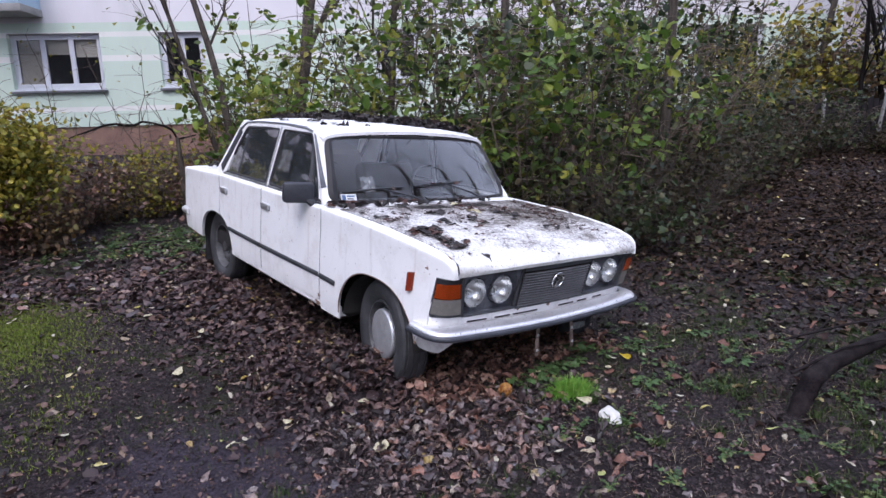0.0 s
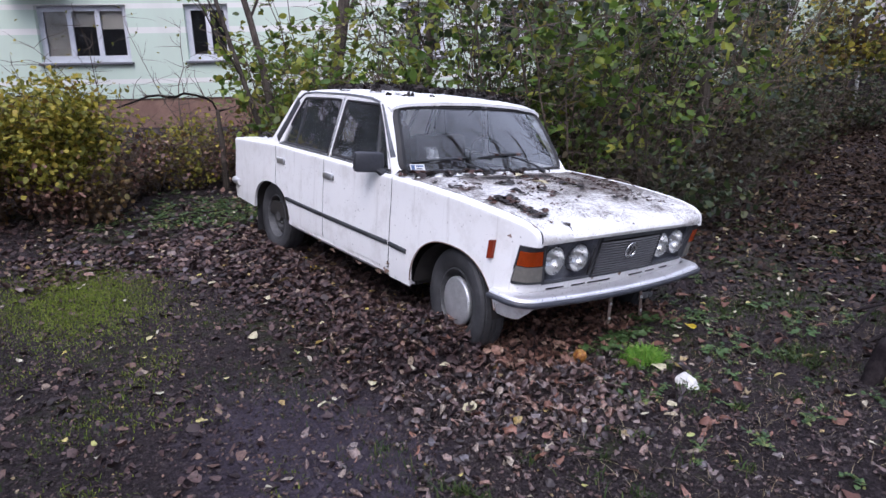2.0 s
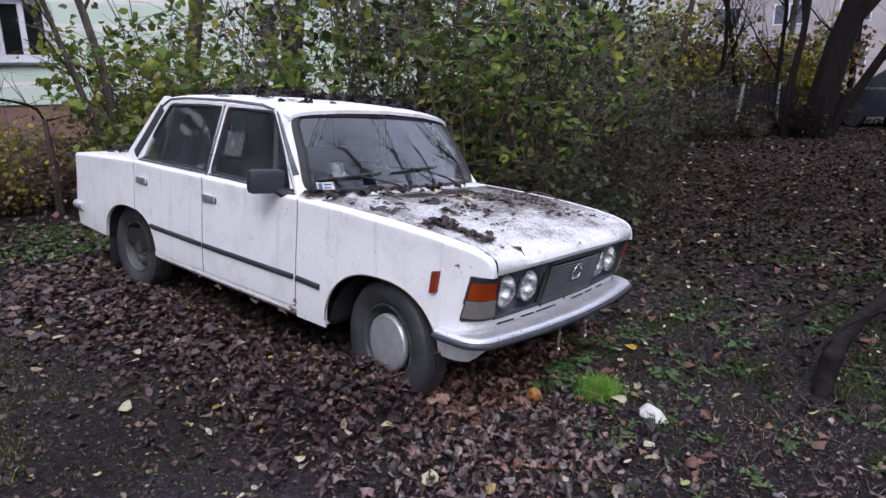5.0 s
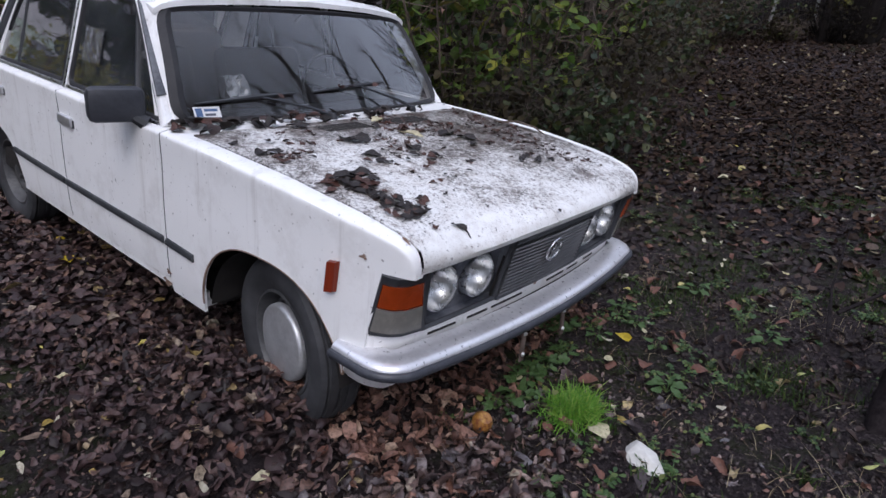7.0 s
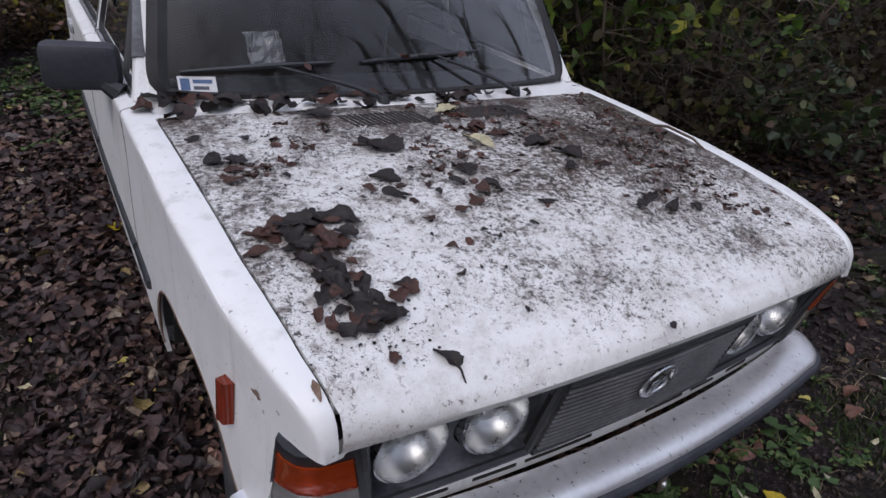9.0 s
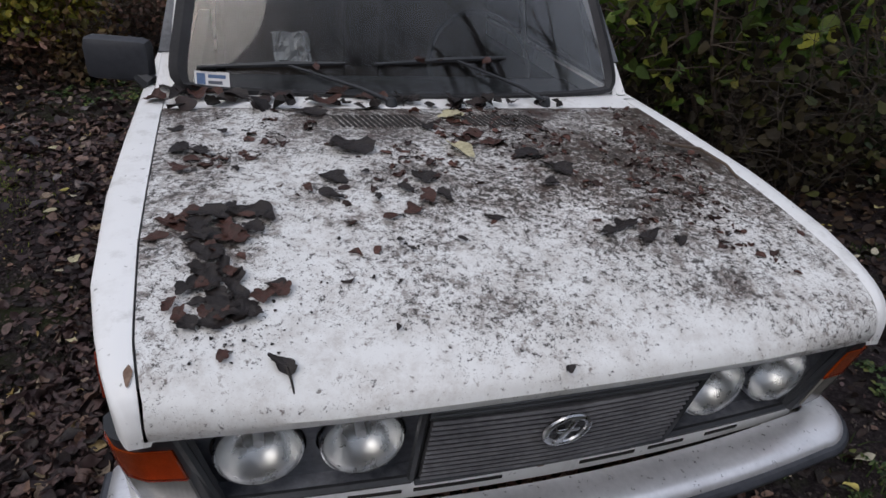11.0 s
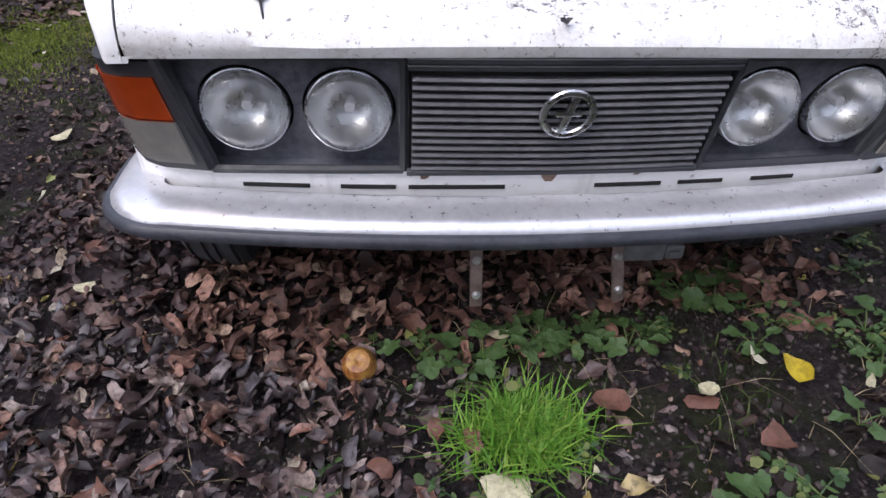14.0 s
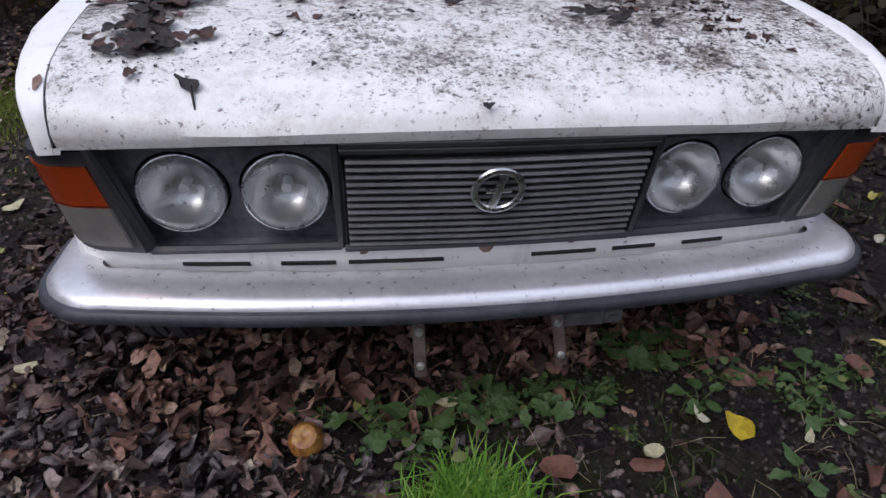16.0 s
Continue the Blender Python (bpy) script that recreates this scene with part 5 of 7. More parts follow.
SPRAY = leafy("fresh_green_leaves", [(0.0, (0.07, 0.14, 0.025)), (0.4, (0.12, 0.21, 0.035)), (0.75, (0.22, 0.30, 0.05)), (0.93, (0.38, 0.38, 0.06)), (1.0, (0.10, 0.15, 0.05))], 0.45, 0.4, 0.4, 0.3)
YELLOWING = leafy("yellowing_leaves", [(0.0, (0.12, 0.14, 0.026)), (0.35, (0.26, 0.26, 0.04)), (0.7, (0.42, 0.37, 0.05)), (0.9, (0.44, 0.34, 0.045)), (1.0, (0.18, 0.10, 0.03))], 0.5, 0.35, 0.4)
BROWNED = leafy("browned_leaves", [(0.0, (0.05, 0.035, 0.02)), (0.5, (0.10, 0.06, 0.03)), (0.8, (0.17, 0.10, 0.035)), (1.0, (0.09, 0.10, 0.03))], 0.6, 0.25, 0.3)
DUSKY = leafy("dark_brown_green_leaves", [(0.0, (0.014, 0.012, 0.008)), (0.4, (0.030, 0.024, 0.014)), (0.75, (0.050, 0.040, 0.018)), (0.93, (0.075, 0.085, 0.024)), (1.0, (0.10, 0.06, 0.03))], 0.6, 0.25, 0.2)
HERB = leafy("low_herbs", [(0.0, (0.036, 0.076, 0.026)), (0.5, (0.062, 0.125, 0.040)), (0.85, (0.11, 0.175, 0.055)), (1.0, (0.22, 0.23, 0.07))], 0.45, 0.3, 0.4, 0.25)
# HERB darkened for the right-hand ground, its shade put into the greens
DIM_HERB = leafy("shade_darkened_herbs", [(0.0, (0.022, 0.048, 0.016)), (0.5, (0.042, 0.085, 0.026)), (0.85, (0.080, 0.125, 0.036)), (1.0, (0.17, 0.18, 0.05))], 0.45, 0.3, 0.4, 0.25)
LAWN = leafy("dull_grass", [(0.0, (0.022, 0.044, 0.012)), (0.6, (0.042, 0.076, 0.018)), (1.0, (0.08, 0.105, 0.03))], 0.6, 0.3, 0.2, 0.3)
GRASS = leafy("grass_blades", [(0.0, (0.09, 0.24, 0.028)), (0.6, (0.17, 0.38, 0.045)), (1.0, (0.30, 0.44, 0.08))], 0.45, 0.4, 0.4, 0.1)
MOSS = leafy("moss", [(0.0, (0.085, 0.13, 0.020)), (0.6, (0.17, 0.225, 0.035)), (1.0, (0.27, 0.30, 0.06))], 0.8, 0.3, 0.2, 0.3)
BARK = surface("grey_brown_bark", (0.035, 0.028, 0.023), (0.10, 0.085, 0.072), 9, 60, (0.7, 0.95), 0, 0.6, stretch=(3, 3, 0.6), spec=0.15)
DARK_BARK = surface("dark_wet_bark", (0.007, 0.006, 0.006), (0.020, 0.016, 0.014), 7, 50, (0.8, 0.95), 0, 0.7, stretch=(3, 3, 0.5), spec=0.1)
TWIG = surface("thin_brown_twigs", (0.050, 0.036, 0.028), (0.13, 0.098, 0.073), 6, 60, (0.7, 0.9), 0, 0.2)

CANE = surface("pale_brown_canes", (0.045, 0.033, 0.026), (0.14, 0.105, 0.078), 6, 60, (0.7, 0.9), 0, 0.2)
def litter_density(x, y):
    """How thick the leaves lie, from 0 to 1."""
    d = 0.055 + 0.10 * max(0, noise.noise((x * 1.1, y * 1.1, 3.3))) + 0.10 * noise.noise((x * 4, y * 4, 6.1))
    side = math.exp(-(((x + 0.92) / 0.40) ** 2)) * (1 if -0.1 < y < 3.2 else math.exp(-(min(abs(y + 0.1), abs(y - 3.2)) / 0.5) ** 2))
    front = math.exp(-(((x + 0.74) / 0.60) ** 2 + ((y + 0.56) / 0.50) ** 2))
    under = 1.0 if -0.75 < x < 0.75 and -0.5 < y < 3.2 else 0.0
    away = 0.45 / (1 + math.exp(-(x - 2.6) * 1.6)) + 0.50 / (1 + math.exp(-(y - 2.6) * 1.4)) + 0.10 * math.exp(-(((x + 1.2) / 0.35) ** 2 + ((y - 0.5) / 1.6) ** 2))
    mud = 0.06 * math.exp(-(((x + 1.85) / 0.35) ** 2 + ((y - 0.6) / 1.5) ** 2)) + 0.5 * math.exp(-(((x + 2.3) / 0.45) ** 2 + ((y - 1.9) / 0.6) ** 2))
    return max(0.025, min(1.0, max(d + away, 0.95 * side, 0.9 * front, 0.7 * under) - mud))


def scatter(count, x0, x1, y0, y1, rng, density=None):
    out = []
    while len(out) < count:
        x, y = rng.uniform(x0, x1), rng.uniform(y0, y1)
        if density is None or rng.uniform() < density(x, y):
            out.append((x, y))
    return out


rng = np.random.default_rng(11)
spots = scatter(24300, -2.6, 2.2, -2.2, 3.4, rng, litter_density)
near = [q for q in spots if not (-0.75 < q[0] < 0.85 and -0.60 + 0.05 * math.sin(q[0] * 17) < q[1] < 0.25) and -2.0 < q[0] < 0.25 and -2.0 < q[1] < -0.35 + 0.12 * math.sin(q[0] * 9)]
russet = [q for q in spots if -0.75 < q[0] < 0.85 and -0.60 + 0.05 * math.sin(q[0] * 17) < q[1] < 0.25]
spots = [q for q in spots if not (-0.75 < q[0] < 0.85 and -0.60 + 0.05 * math.sin(q[0] * 17) < q[1] < 0.25)]
drift = [q for q in spots if -2.0 < q[0] < 1.3 and -2.0 < q[1] < 0.9 and (q[0] >= 0.25 or q[1] >= -0.35 + 0.12 * math.sin(q[0] * 9))]
rest = [q for q in spots if not (-2.0 < q[0] < 1.3 and -2.0 < q[1] < 0.9) and q[0] < 0.7]
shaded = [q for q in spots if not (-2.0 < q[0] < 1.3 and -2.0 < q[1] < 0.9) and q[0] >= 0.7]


def laid(points, deep=0.042):
    return [(x, y, level(x, y) + 0.004 + rng.uniform(0, deep) * litter_density(x, y)) for x, y in points]


tagged(leaf_mesh("leaf_litter", laid(near), rng, (0.018, 0.070), DEAD, 0.55, 0.62, fine=True), "thick litter of curled dark purple-brown fallen leaves", "fallen leaves", kind="stuff")
# red-brown leaves below the bumper, colour raised to offset the car's shadow
tagged(leaf_mesh("sheltered_leaf_litter", laid(russet), rng, (0.022, 0.066), RUSSET, 0.50, 0.50, fine=True), "red-brown curled leaves coloured lighter against the shade under the front bumper", "fallen leaves", kind="stuff")
tagged(leaf_mesh("damp_leaf_litter", laid([q for q in drift if q[0] > 0.3 + 0.1 * math.sin(q[1] * 8)]), rng, (0.022, 0.066), SHADE_DEAD, 0.45, 0.45, fine=True), "brown leaves darkened for shade on the soil before the bumper", "fallen leaves", kind="stuff")
tagged(leaf_mesh("drifted_leaf_litter", laid([q for q in drift if q[0] <= 0.3 + 0.1 * math.sin(q[1] * 8)]), rng, (0.020, 0.064), BROWN_DEAD, 0.50, 0.48, fine=True), "damp red-brown leaves drifted against the wheel", "fallen leaves", kind="stuff")
tagged(leaf_mesh("side_leaf_litter", laid(rest), rng, (0.024, 0.066), BROWN_DEAD, 0.36, 0.36), "brown fallen leaves lying along the car", "fallen leaves", kind="stuff")
tagged(leaf_mesh("shaded_leaf_litter", laid(shaded), rng, (0.024, 0.066), SHADE_DEAD, 0.36, 0.36), "brown leaves darkened for shade beside the bumper", "fallen leaves", kind="stuff")
spots = [q for q in scatter(15000, -3.4, 4.4, -2.8, 4.8, rng, litter_density) if not (-2.6 < q[0] < 2.2 and -2.2 < q[1] < 3.4)]
tagged(leaf_mesh("outer_leaf_litter", laid([q for q in spots if q[0] < 0.9]), rng, (0.024, 0.066), BROWN_DEAD, 0.36, 0.36), "brown fallen leaves around the clearing", "fallen leaves", kind="stuff")
tagged(leaf_mesh("far_side_leaf_litter", laid([q for q in spots if q[0] >= 0.9]), rng, (0.030, 0.075), SHADE_DEAD, 0.36, 0.36), "brown leaves darkened for shade beyond the car", "fallen leaves", kind="stuff")
spots = scatter(30000, -3.2, 3.0, -2.6, 2.6, rng, lambda x, y: 1.0 if x < -1.2 else 0.75 if x < 0.35 else 0.35)
places = [(x, y, level(x, y) + 0.002 + rng.uniform(0, 0.006)) for x, y in spots]
tagged(leaf_mesh("leaf_fragments", places, rng, (0.004, 0.022), BROWN_DEAD, 0.4, 0.4), "crumbled bits of dead leaf on damp soil", "fallen leaves", kind="stuff")
spots = scatter(13000, -9, 16, 1.5, 12, rng, litter_density) + scatter(5000, 6, 20, -6, 4, rng, litter_density)
places = [(x, y, level(x, y) + 0.006 + rng.uniform(0, 0.03)) for x, y in spots]
beyond = [(x, y, level(x, y) + 0.004 + rng.uniform(0, 0.03)) for x, y in scatter(22000, 2.0, 8.5, -4.2, 2.2, rng, lambda x, y: min(1.0, 0.25 + 0.35 * max(0, x - 2)))]
beyond += [(x, y, level(x, y) + 0.004 + rng.uniform(0, 0.03)) for x, y in scatter(11000, 8.2, 15.0, -3.0, 3.0, rng, lambda x, y: 1.0)]
open_ground = [q for q in scatter(9000, -6.5, 6.0, -6.5, 6.5, rng, lambda x, y: math.exp(-((x + 0.4) ** 2 + (y - 0.2) ** 2) / 16.0)) if not (-3.2 < q[0] < 4.4 and -2.6 < q[1] < 4.6)]
tagged(leaf_mesh("outlying_leaf_litter", [(x, y, level(x, y) + 0.005 + rng.uniform(0, 0.01)) for x, y in open_ground], rng, (0.03, 0.07), BROWN_DEAD, 0.3, 0.32), "scattered brown leaves on the open ground", "fallen leaves", kind="stuff")
tagged(leaf_mesh("bank_leaf_litter", beyond, rng, (0.03, 0.068), FAR_SHADE_DEAD, 0.32, 0.32), "brown fallen leaves darkened for shade on the rising ground beyond the car", "fallen leaves", kind="stuff")
tagged(leaf_mesh("far_leaf_litter", [q for q in places if q[0] > 1.2], rng, (0.06, 0.12), FAR_SHADE_DEAD, 0.3, 0.3), "brown fallen leaves darkened for shade under the shrubs", "fallen leaves", kind="stuff")
tagged(leaf_mesh("back_leaf_litter", [q for q in places if q[0] <= 1.2], rng, (0.05, 0.10), DEAD, 0.35, 0.35), "pale brown fallen leaves before the plinth", "fallen leaves", kind="stuff")

# clods and straws
CLOD = surface("crumbly_soil", (0.022, 0.017, 0.017), (0.11, 0.092, 0.086), 25, 90, (0.7, 0.95), 0, 0.6, spec=0.15)
spots = np.array(scatter(10500, -1.6, 1.6, -1.9, -0.3, rng) + scatter(4000, -2.8, -1.2, -2.0, 1.6, rng))
k = len(spots)
corner6 = np.array([(1, 0, 0), (-1, 0, 0), (0, 1, 0), (0, -1, 0), (0, 0, 1), (0, 0, -0.6)], float)
clods = corner6[None] * rng.uniform(0.5, 1.4, (k, 6, 1)) * (rng.uniform(0.002, 0.007, k) * rng.choice([1, 1, 1, 1.7], k))[:, None, None]
clods = turned(clods, rng.uniform(0, 6.28, k), rng.normal(0, 0.4, k), rng.normal(0, 0.4, k))
clods += np.array([(x, y, level(x, y) + 0.002) for x, y in spots])[:, None, :]
octa = np.array([(0, 2, 4), (2, 1, 4), (1, 3, 4), (3, 0, 4), (2, 0, 5), (1, 2, 5), (3, 1, 5), (0, 3, 5)])
idx = (np.arange(k)[:, None, None] * 6 + octa[None]).reshape(-1)
tagged(fast("soil_crumbs", clods.reshape(-1, 3), [3] * (8 * k), idx, CLOD), "small dark crumbs of damp soil", "soil", kind="stuff")

# ---- the block of flats behind ----
FX, FN = Vector((0.848, -0.530, 0)), Vector((0.530, 0.848, 0))
FACE_M = Matrix(((FX.x, FN.x, 0, FN.x * 12.72), (FX.y, FN.y, 0, FN.y * 12.72), (0, 0, 1, 0), (0, 0, 0, 1)))

m, n, l, p = nodes_of("banded_render")
tc = n.new("ShaderNodeTexCoord")
sep = n.new("ShaderNodeSeparateXYZ")
l.new(tc.outputs["Object"], sep.inputs[0])
band = maths(n, l, "DIVIDE", sep.outputs[2], 6.0)
r = n.new("ShaderNodeValToRGB")
r.color_ramp.interpolation = "CONSTANT"
MINT, CREAM, LILAC = (0.53, 0.635, 0.53), (0.70, 0.70, 0.655), (0.66, 0.64, 0.66)
stops = [(0, MINT), (1.86, CREAM), (1.99, MINT), (3.04, CREAM), (3.17, MINT), (3.60, CREAM), (3.72, MINT), (3.92, LILAC)]
while len(r.color_ramp.elements) < len(stops):
    r.color_ramp.elements.new(0.9)
for e, (z, c) in zip(r.color_ramp.elements, stops):
    e.position, e.color = z / 6.0, rgba(c)
l.new(band, r.inputs[0])
stain = noise_node(n, l, 0.9, 7, 0.65, stretch=(1, 1, 0.4))
l.new(mixed(n, l, ramp(n, l, stain, [(0.45, 0.0), (0.8, 0.45)]), r.outputs[0], (0.42, 0.44, 0.40)), p.inputs["Base Color"])
p.inputs["Roughness"].default_value = 0.9
bumped(n, l, p, noise_node(n, l, 60, 5), 0.25, 0.006)
RENDER = m
PLINTH = surface("brown_plinth_render", (0.16, 0.09, 0.07), (0.26, 0.16, 0.12), 2, 40, (0.8, 0.95), 0, 0.3)
FRAME = surface("white_window_frame", (0.54, 0.55, 0.60), (0.64, 0.65, 0.69), 3, 40, (0.35, 0.5), 0, 0.02)
ROOM_GLASS = glass("dark_room_glass", (0.86, 0.87, 0.88), 0.03, (0.2, 0.21, 0.23), 1.45)
BLIND = surface("cream_blind", (0.66, 0.62, 0.54), (0.76, 0.72, 0.63), 4, 60, (0.7, 0.9), 0, 0.1)
# room surfaces near-black: the darkness indoors is put into their colour
ROOM = surface("room_darkness_colour", (0.05, 0.05, 0.06), (0.09, 0.09, 0.10), 2, 30, (0.8, 0.95), 0, 0)
SILL = surface("grey_sill_sheet", (0.10, 0.105, 0.115), (0.16, 0.165, 0.175), 4, 50, (0.4, 0.6), 0.3, 0.05)
BLUE_PANEL = surface("pale_blue_sheet", (0.36, 0.52, 0.66), (0.45, 0.60, 0.72), 3, 40, (0.5, 0.7), 0, 0.05)
CONCRETE = surface("grey_concrete", (0.22, 0.22, 0.21), (0.34, 0.33, 0.32), 3, 50, (0.8, 0.95), 0, 0.3)

house = thing("apartment_building", "pale green and cream banded block of flats behind the shrubs", "building", FACE_M)
S0, S1, TOP = -22.0, 12.2, 12.4
windows = []
for row in range(4):
    z0 = 2.43 + 2.75 * row
    for a, b in ((-20.3, -18.2), (-16.6, -15.5), (-12.6, -10.6), (-9.04, -6.96), (-5.62, -4.58), (-0.4, 0.7), (2.0, 4.0), (5.4, 6.4), (8.0, 10.0)):
        windows.append((a, b, z0, z0 + 1.27))
ss = sorted({S0, S1, *[w[0] for w in windows], *[w[1] for w in windows]})
zs = sorted({1.52, TOP, *[w[2] for w in windows], *[w[3] for w in windows]})
openings = {(w[0], w[2]) for w in windows}
bm = bmesh.new()
for s0, s1 in zip(ss, ss[1:]):
    for z0, z1 in zip(zs, zs[1:]):
        if (s0, z0) not in openings:
            vs = [bm.verts.new((s, 0, z)) for s, z in ((s0, z0), (s1, z0), (s1, z1), (s0, z1))]
            bm.faces.new(vs)
bmesh.ops.remove_doubles(bm, verts=bm.verts, dist=0.001)
out = bmesh.ops.extrude_face_region(bm, geom=bm.faces[:])
bmesh.ops.translate(bm, vec=(0, 0.32, 0), verts=[v for v in out["geom"] if isinstance(v, bmesh.types.BMVert)])
part("wall", bm, RENDER, house, smooth=False)
box("end_wall", (S1 - 0.3, S1, 0.325, 10.0, 0.0, TOP), RENDER, house, bevel=0)
box("plinth", (S0, S1, 0.04, 0.40, -0.5, 1.518), PLINTH, house, "red-brown plinth", 0)
box("roof", (S0 - 0.3, S1 + 0.3, -0.3, 10.2, TOP + 0.002, TOP + 0.25), CONCRETE, house)
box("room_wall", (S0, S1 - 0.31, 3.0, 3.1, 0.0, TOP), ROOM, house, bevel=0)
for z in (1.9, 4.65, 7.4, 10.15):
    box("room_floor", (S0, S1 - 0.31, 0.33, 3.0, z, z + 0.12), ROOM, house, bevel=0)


def window(a, b, z0, z1, leaves, blind):
    w = new("window")
    w.parent = house
    w.location = (a, 0.0, z0)
    wd, h = b - a, z1 - z0
    bm = bmesh.new()
    for x0, x1, y0, y1 in ((0, wd, 0, 0.07), (0, wd, h - 0.07, h), (0, 0.07, 0.07, h - 0.07), (wd - 0.07, wd, 0.07, h - 0.07)):
        box_bm(bm, x0, x1, 0.14, 0.20, y0, y1)
    part("window_frame", bm, FRAME, w, "white plastic frame", smooth=False)
    step = (wd - 0.14) / leaves
    for k in range(leaves):
        x0, x1 = 0.07 + k * step, 0.07 + (k + 1) * step
        bm = bmesh.new()
        t = 0.055
        for q in ((x0, x1, 0.07, 0.07 + t), (x0, x1, h - 0.07 - t, h - 0.07), (x0, x0 + t, 0.07 + t, h - 0.07 - t), (x1 - t, x1, 0.07 + t, h - 0.07 - t)):
            box_bm(bm, q[0], q[1], 0.125, 0.185, q[2], q[3])
        part("sash", bm, FRAME, w, smooth=False)
        pn = box("pane", (x0 + t, x1 - t, 0.155, 0.160, 0.07 + t, h - 0.07 - t), ROOM_GLASS, w, bevel=0)
        pn.visible_shadow = False
        drop = blind[k % len(blind)]
        if drop:
            box("blind", (x0 + t, x1 - t, 0.21, 0.215, h - 0.1 - drop * (h - 0.2), h - 0.1), BLIND, w, "cream blind", 0)
    box("sill", (-0.05, wd + 0.05, -0.09, 0.13, -0.10, -0.045), SILL, w, "grey sheet metal sill", 0.003)
    box("sill_band", (-0.0, wd, -0.004, 0.12, -0.044, -0.002), FRAME, w, bevel=0)


for k, (a, b, z0, z1) in enumerate(windows):
    wide = b - a > 1.4
    window(a, b, z0, z1, 3 if wide else 2, (1.0, 0.34, 0.40) if wide and k % 2 else (0,))

balcony = new("balcony")
balcony.parent = house
box("balcony_slab", (-9.60, -8.16, -0.95, -0.002, 4.06, 4.22), CONCRETE, balcony, "grey concrete slab")
box("balcony_front", (-9.58, -8.18, -0.95, -0.91, 4.224, 5.25), BLUE_PANEL, balcony, "pale blue balcony panel")
for x in (-9.58, -8.21):
    box("balcony_side", (x, x + 0.03, -0.905, -0.01, 4.224, 5.25), BLUE_PANEL, balcony)

# ---- a second block and a light-coloured wall, far off ----
PINK = surface("pale_pink_render", (0.30, 0.27, 0.27), (0.40, 0.36, 0.35), 0.8, 20, (0.85, 0.95), 0, 0.1)
YELLOW_WALL = surface("cream_yellow_render", (0.40, 0.36, 0.25), (0.50, 0.46, 0.32), 0.8, 20, (0.85, 0.95), 0, 0.1)
far = thing("far_building", "pale block of flats seen far off between trees", "building", pose(46, 10, 0, 0, 0, -70))
bm = bmesh.new()
box_bm(bm, -28, 28, 0, 10, 2.2, 15)
part("wall", bm, PINK, far, smooth=False)
box("ground_floor", (-28, 28, -0.05, 9.9, -0.5, 2.198), YELLOW_WALL, far, "cream ground floor", 0)
box("roof", (-28.3, 28.3, -0.3, 10.3, 15.002, 15.3), CONCRETE, far)
for row in range(4):
    for k in range(14):
        s = -26 + k * 3.9
        f = new("window")
        f.parent = far
        f.location = (s, -0.02, 3.2 + row * 2.9)
        box("window_frame", (0, 1.9, -0.03, 0.015, 0, 1.4), FRAME, f, bevel=0)
        box("pane", (0.10, 0.90, -0.045, -0.034, 0.10, 1.3), INK, f, bevel=0)
        box("pane", (1.0, 1.8, -0.045, -0.034, 0.10, 1.3), INK, f, bevel=0)

# ---- shrubs and trees ----
def wander(start, way, length, bits, rng, drift=0.25, up=0.0):
    """A crooked line."""
    p, d = Vector(start), Vector(way).normalized()
    pts = [p.copy()]
    for _ in range(bits):
        d = (d + Vector((rng.normal(0, drift), rng.normal(0, drift), rng.normal(0, drift * 0.6) + up))).normalized()
        p = p + d * (length / bits)
        pts.append(p.copy())
    return pts


def shrub(name, x, y, reach, height, stems, leaves, size, material, label, category, seed, bark=None, low=0.25, lean=0.35, thick=0.016, shape=0.7, group="", sprays=0):
    """Many crooked stems from one root, and a ragged crown of leaves round their twigs."""
    rng = np.random.default_rng(seed)
    z = level(x, y)
    ob = thing(name, label, category, Matrix.Translation((x, y, z)), group)
    pieces, tips = [], []
    for k in range(stems):
        a = rng.uniform(0, 2 * math.pi)
        out = rng.uniform(0.1, 1.0)
        start = Vector((math.cos(a), math.sin(a), 0)) * reach * 0.25 * out
        start.z = -0.03
        way = Vector((math.cos(a) * lean * out * 2, math.sin(a) * lean * out * 2, 1))
        h = height * rng.uniform(0.65, 1.1)
        pts = wander(start, way, h, 8, rng, 0.14, 0.02)
        r0 = thick * rng.uniform(0.6, 1.5)
        pieces.append(tube(pts, [r0 * (1 - 0.75 * i / 8) for i in range(9)], 5))
        for i in range(2, 9):
            for _ in range(3):
                a2 = rng.uniform(0, 2 * math.pi)
                d = Vector((math.cos(a2), math.sin(a2), rng.uniform(-0.2, 0.8)))
                ln = reach * rng.uniform(0.25, 0.7)
                tw = wander(pts[i], d, ln, 4, rng, 0.22, -0.03)
                pieces.append(tube(tw, [r0 * 0.35, r0 * 0.3, r0 * 0.25, r0 * 0.18, r0 * 0.1], 3))
                tips += [q for q in tw[1:]]
    v, f = merged(pieces)
    shaped("stem", v, f, bark or TWIG, ob, "thin crooked stems", smooth=False)
    tips = np.array([tuple(t) for t in tips])
    tips = tips[tips[:, 2] > low]
    pick = tips[rng.integers(0, len(tips), leaves)]
    gap = np.array([noise.noise((q[0] * 1.7 + seed, q[1] * 1.7, q[2] * 1.7)) for q in pick])
    pick = pick[gap > -0.18 * shape]
    pick = pick + rng.normal(0, 0.10, (len(pick), 3))
    pick = pick[pick[:, 2] > low * 0.8]
    leaf_mesh("foliage", pick, rng, size, material, 0.75, 0.3, ob)
    if sprays:
        lead = tips[rng.integers(0, len(tips), sprays // 5)]
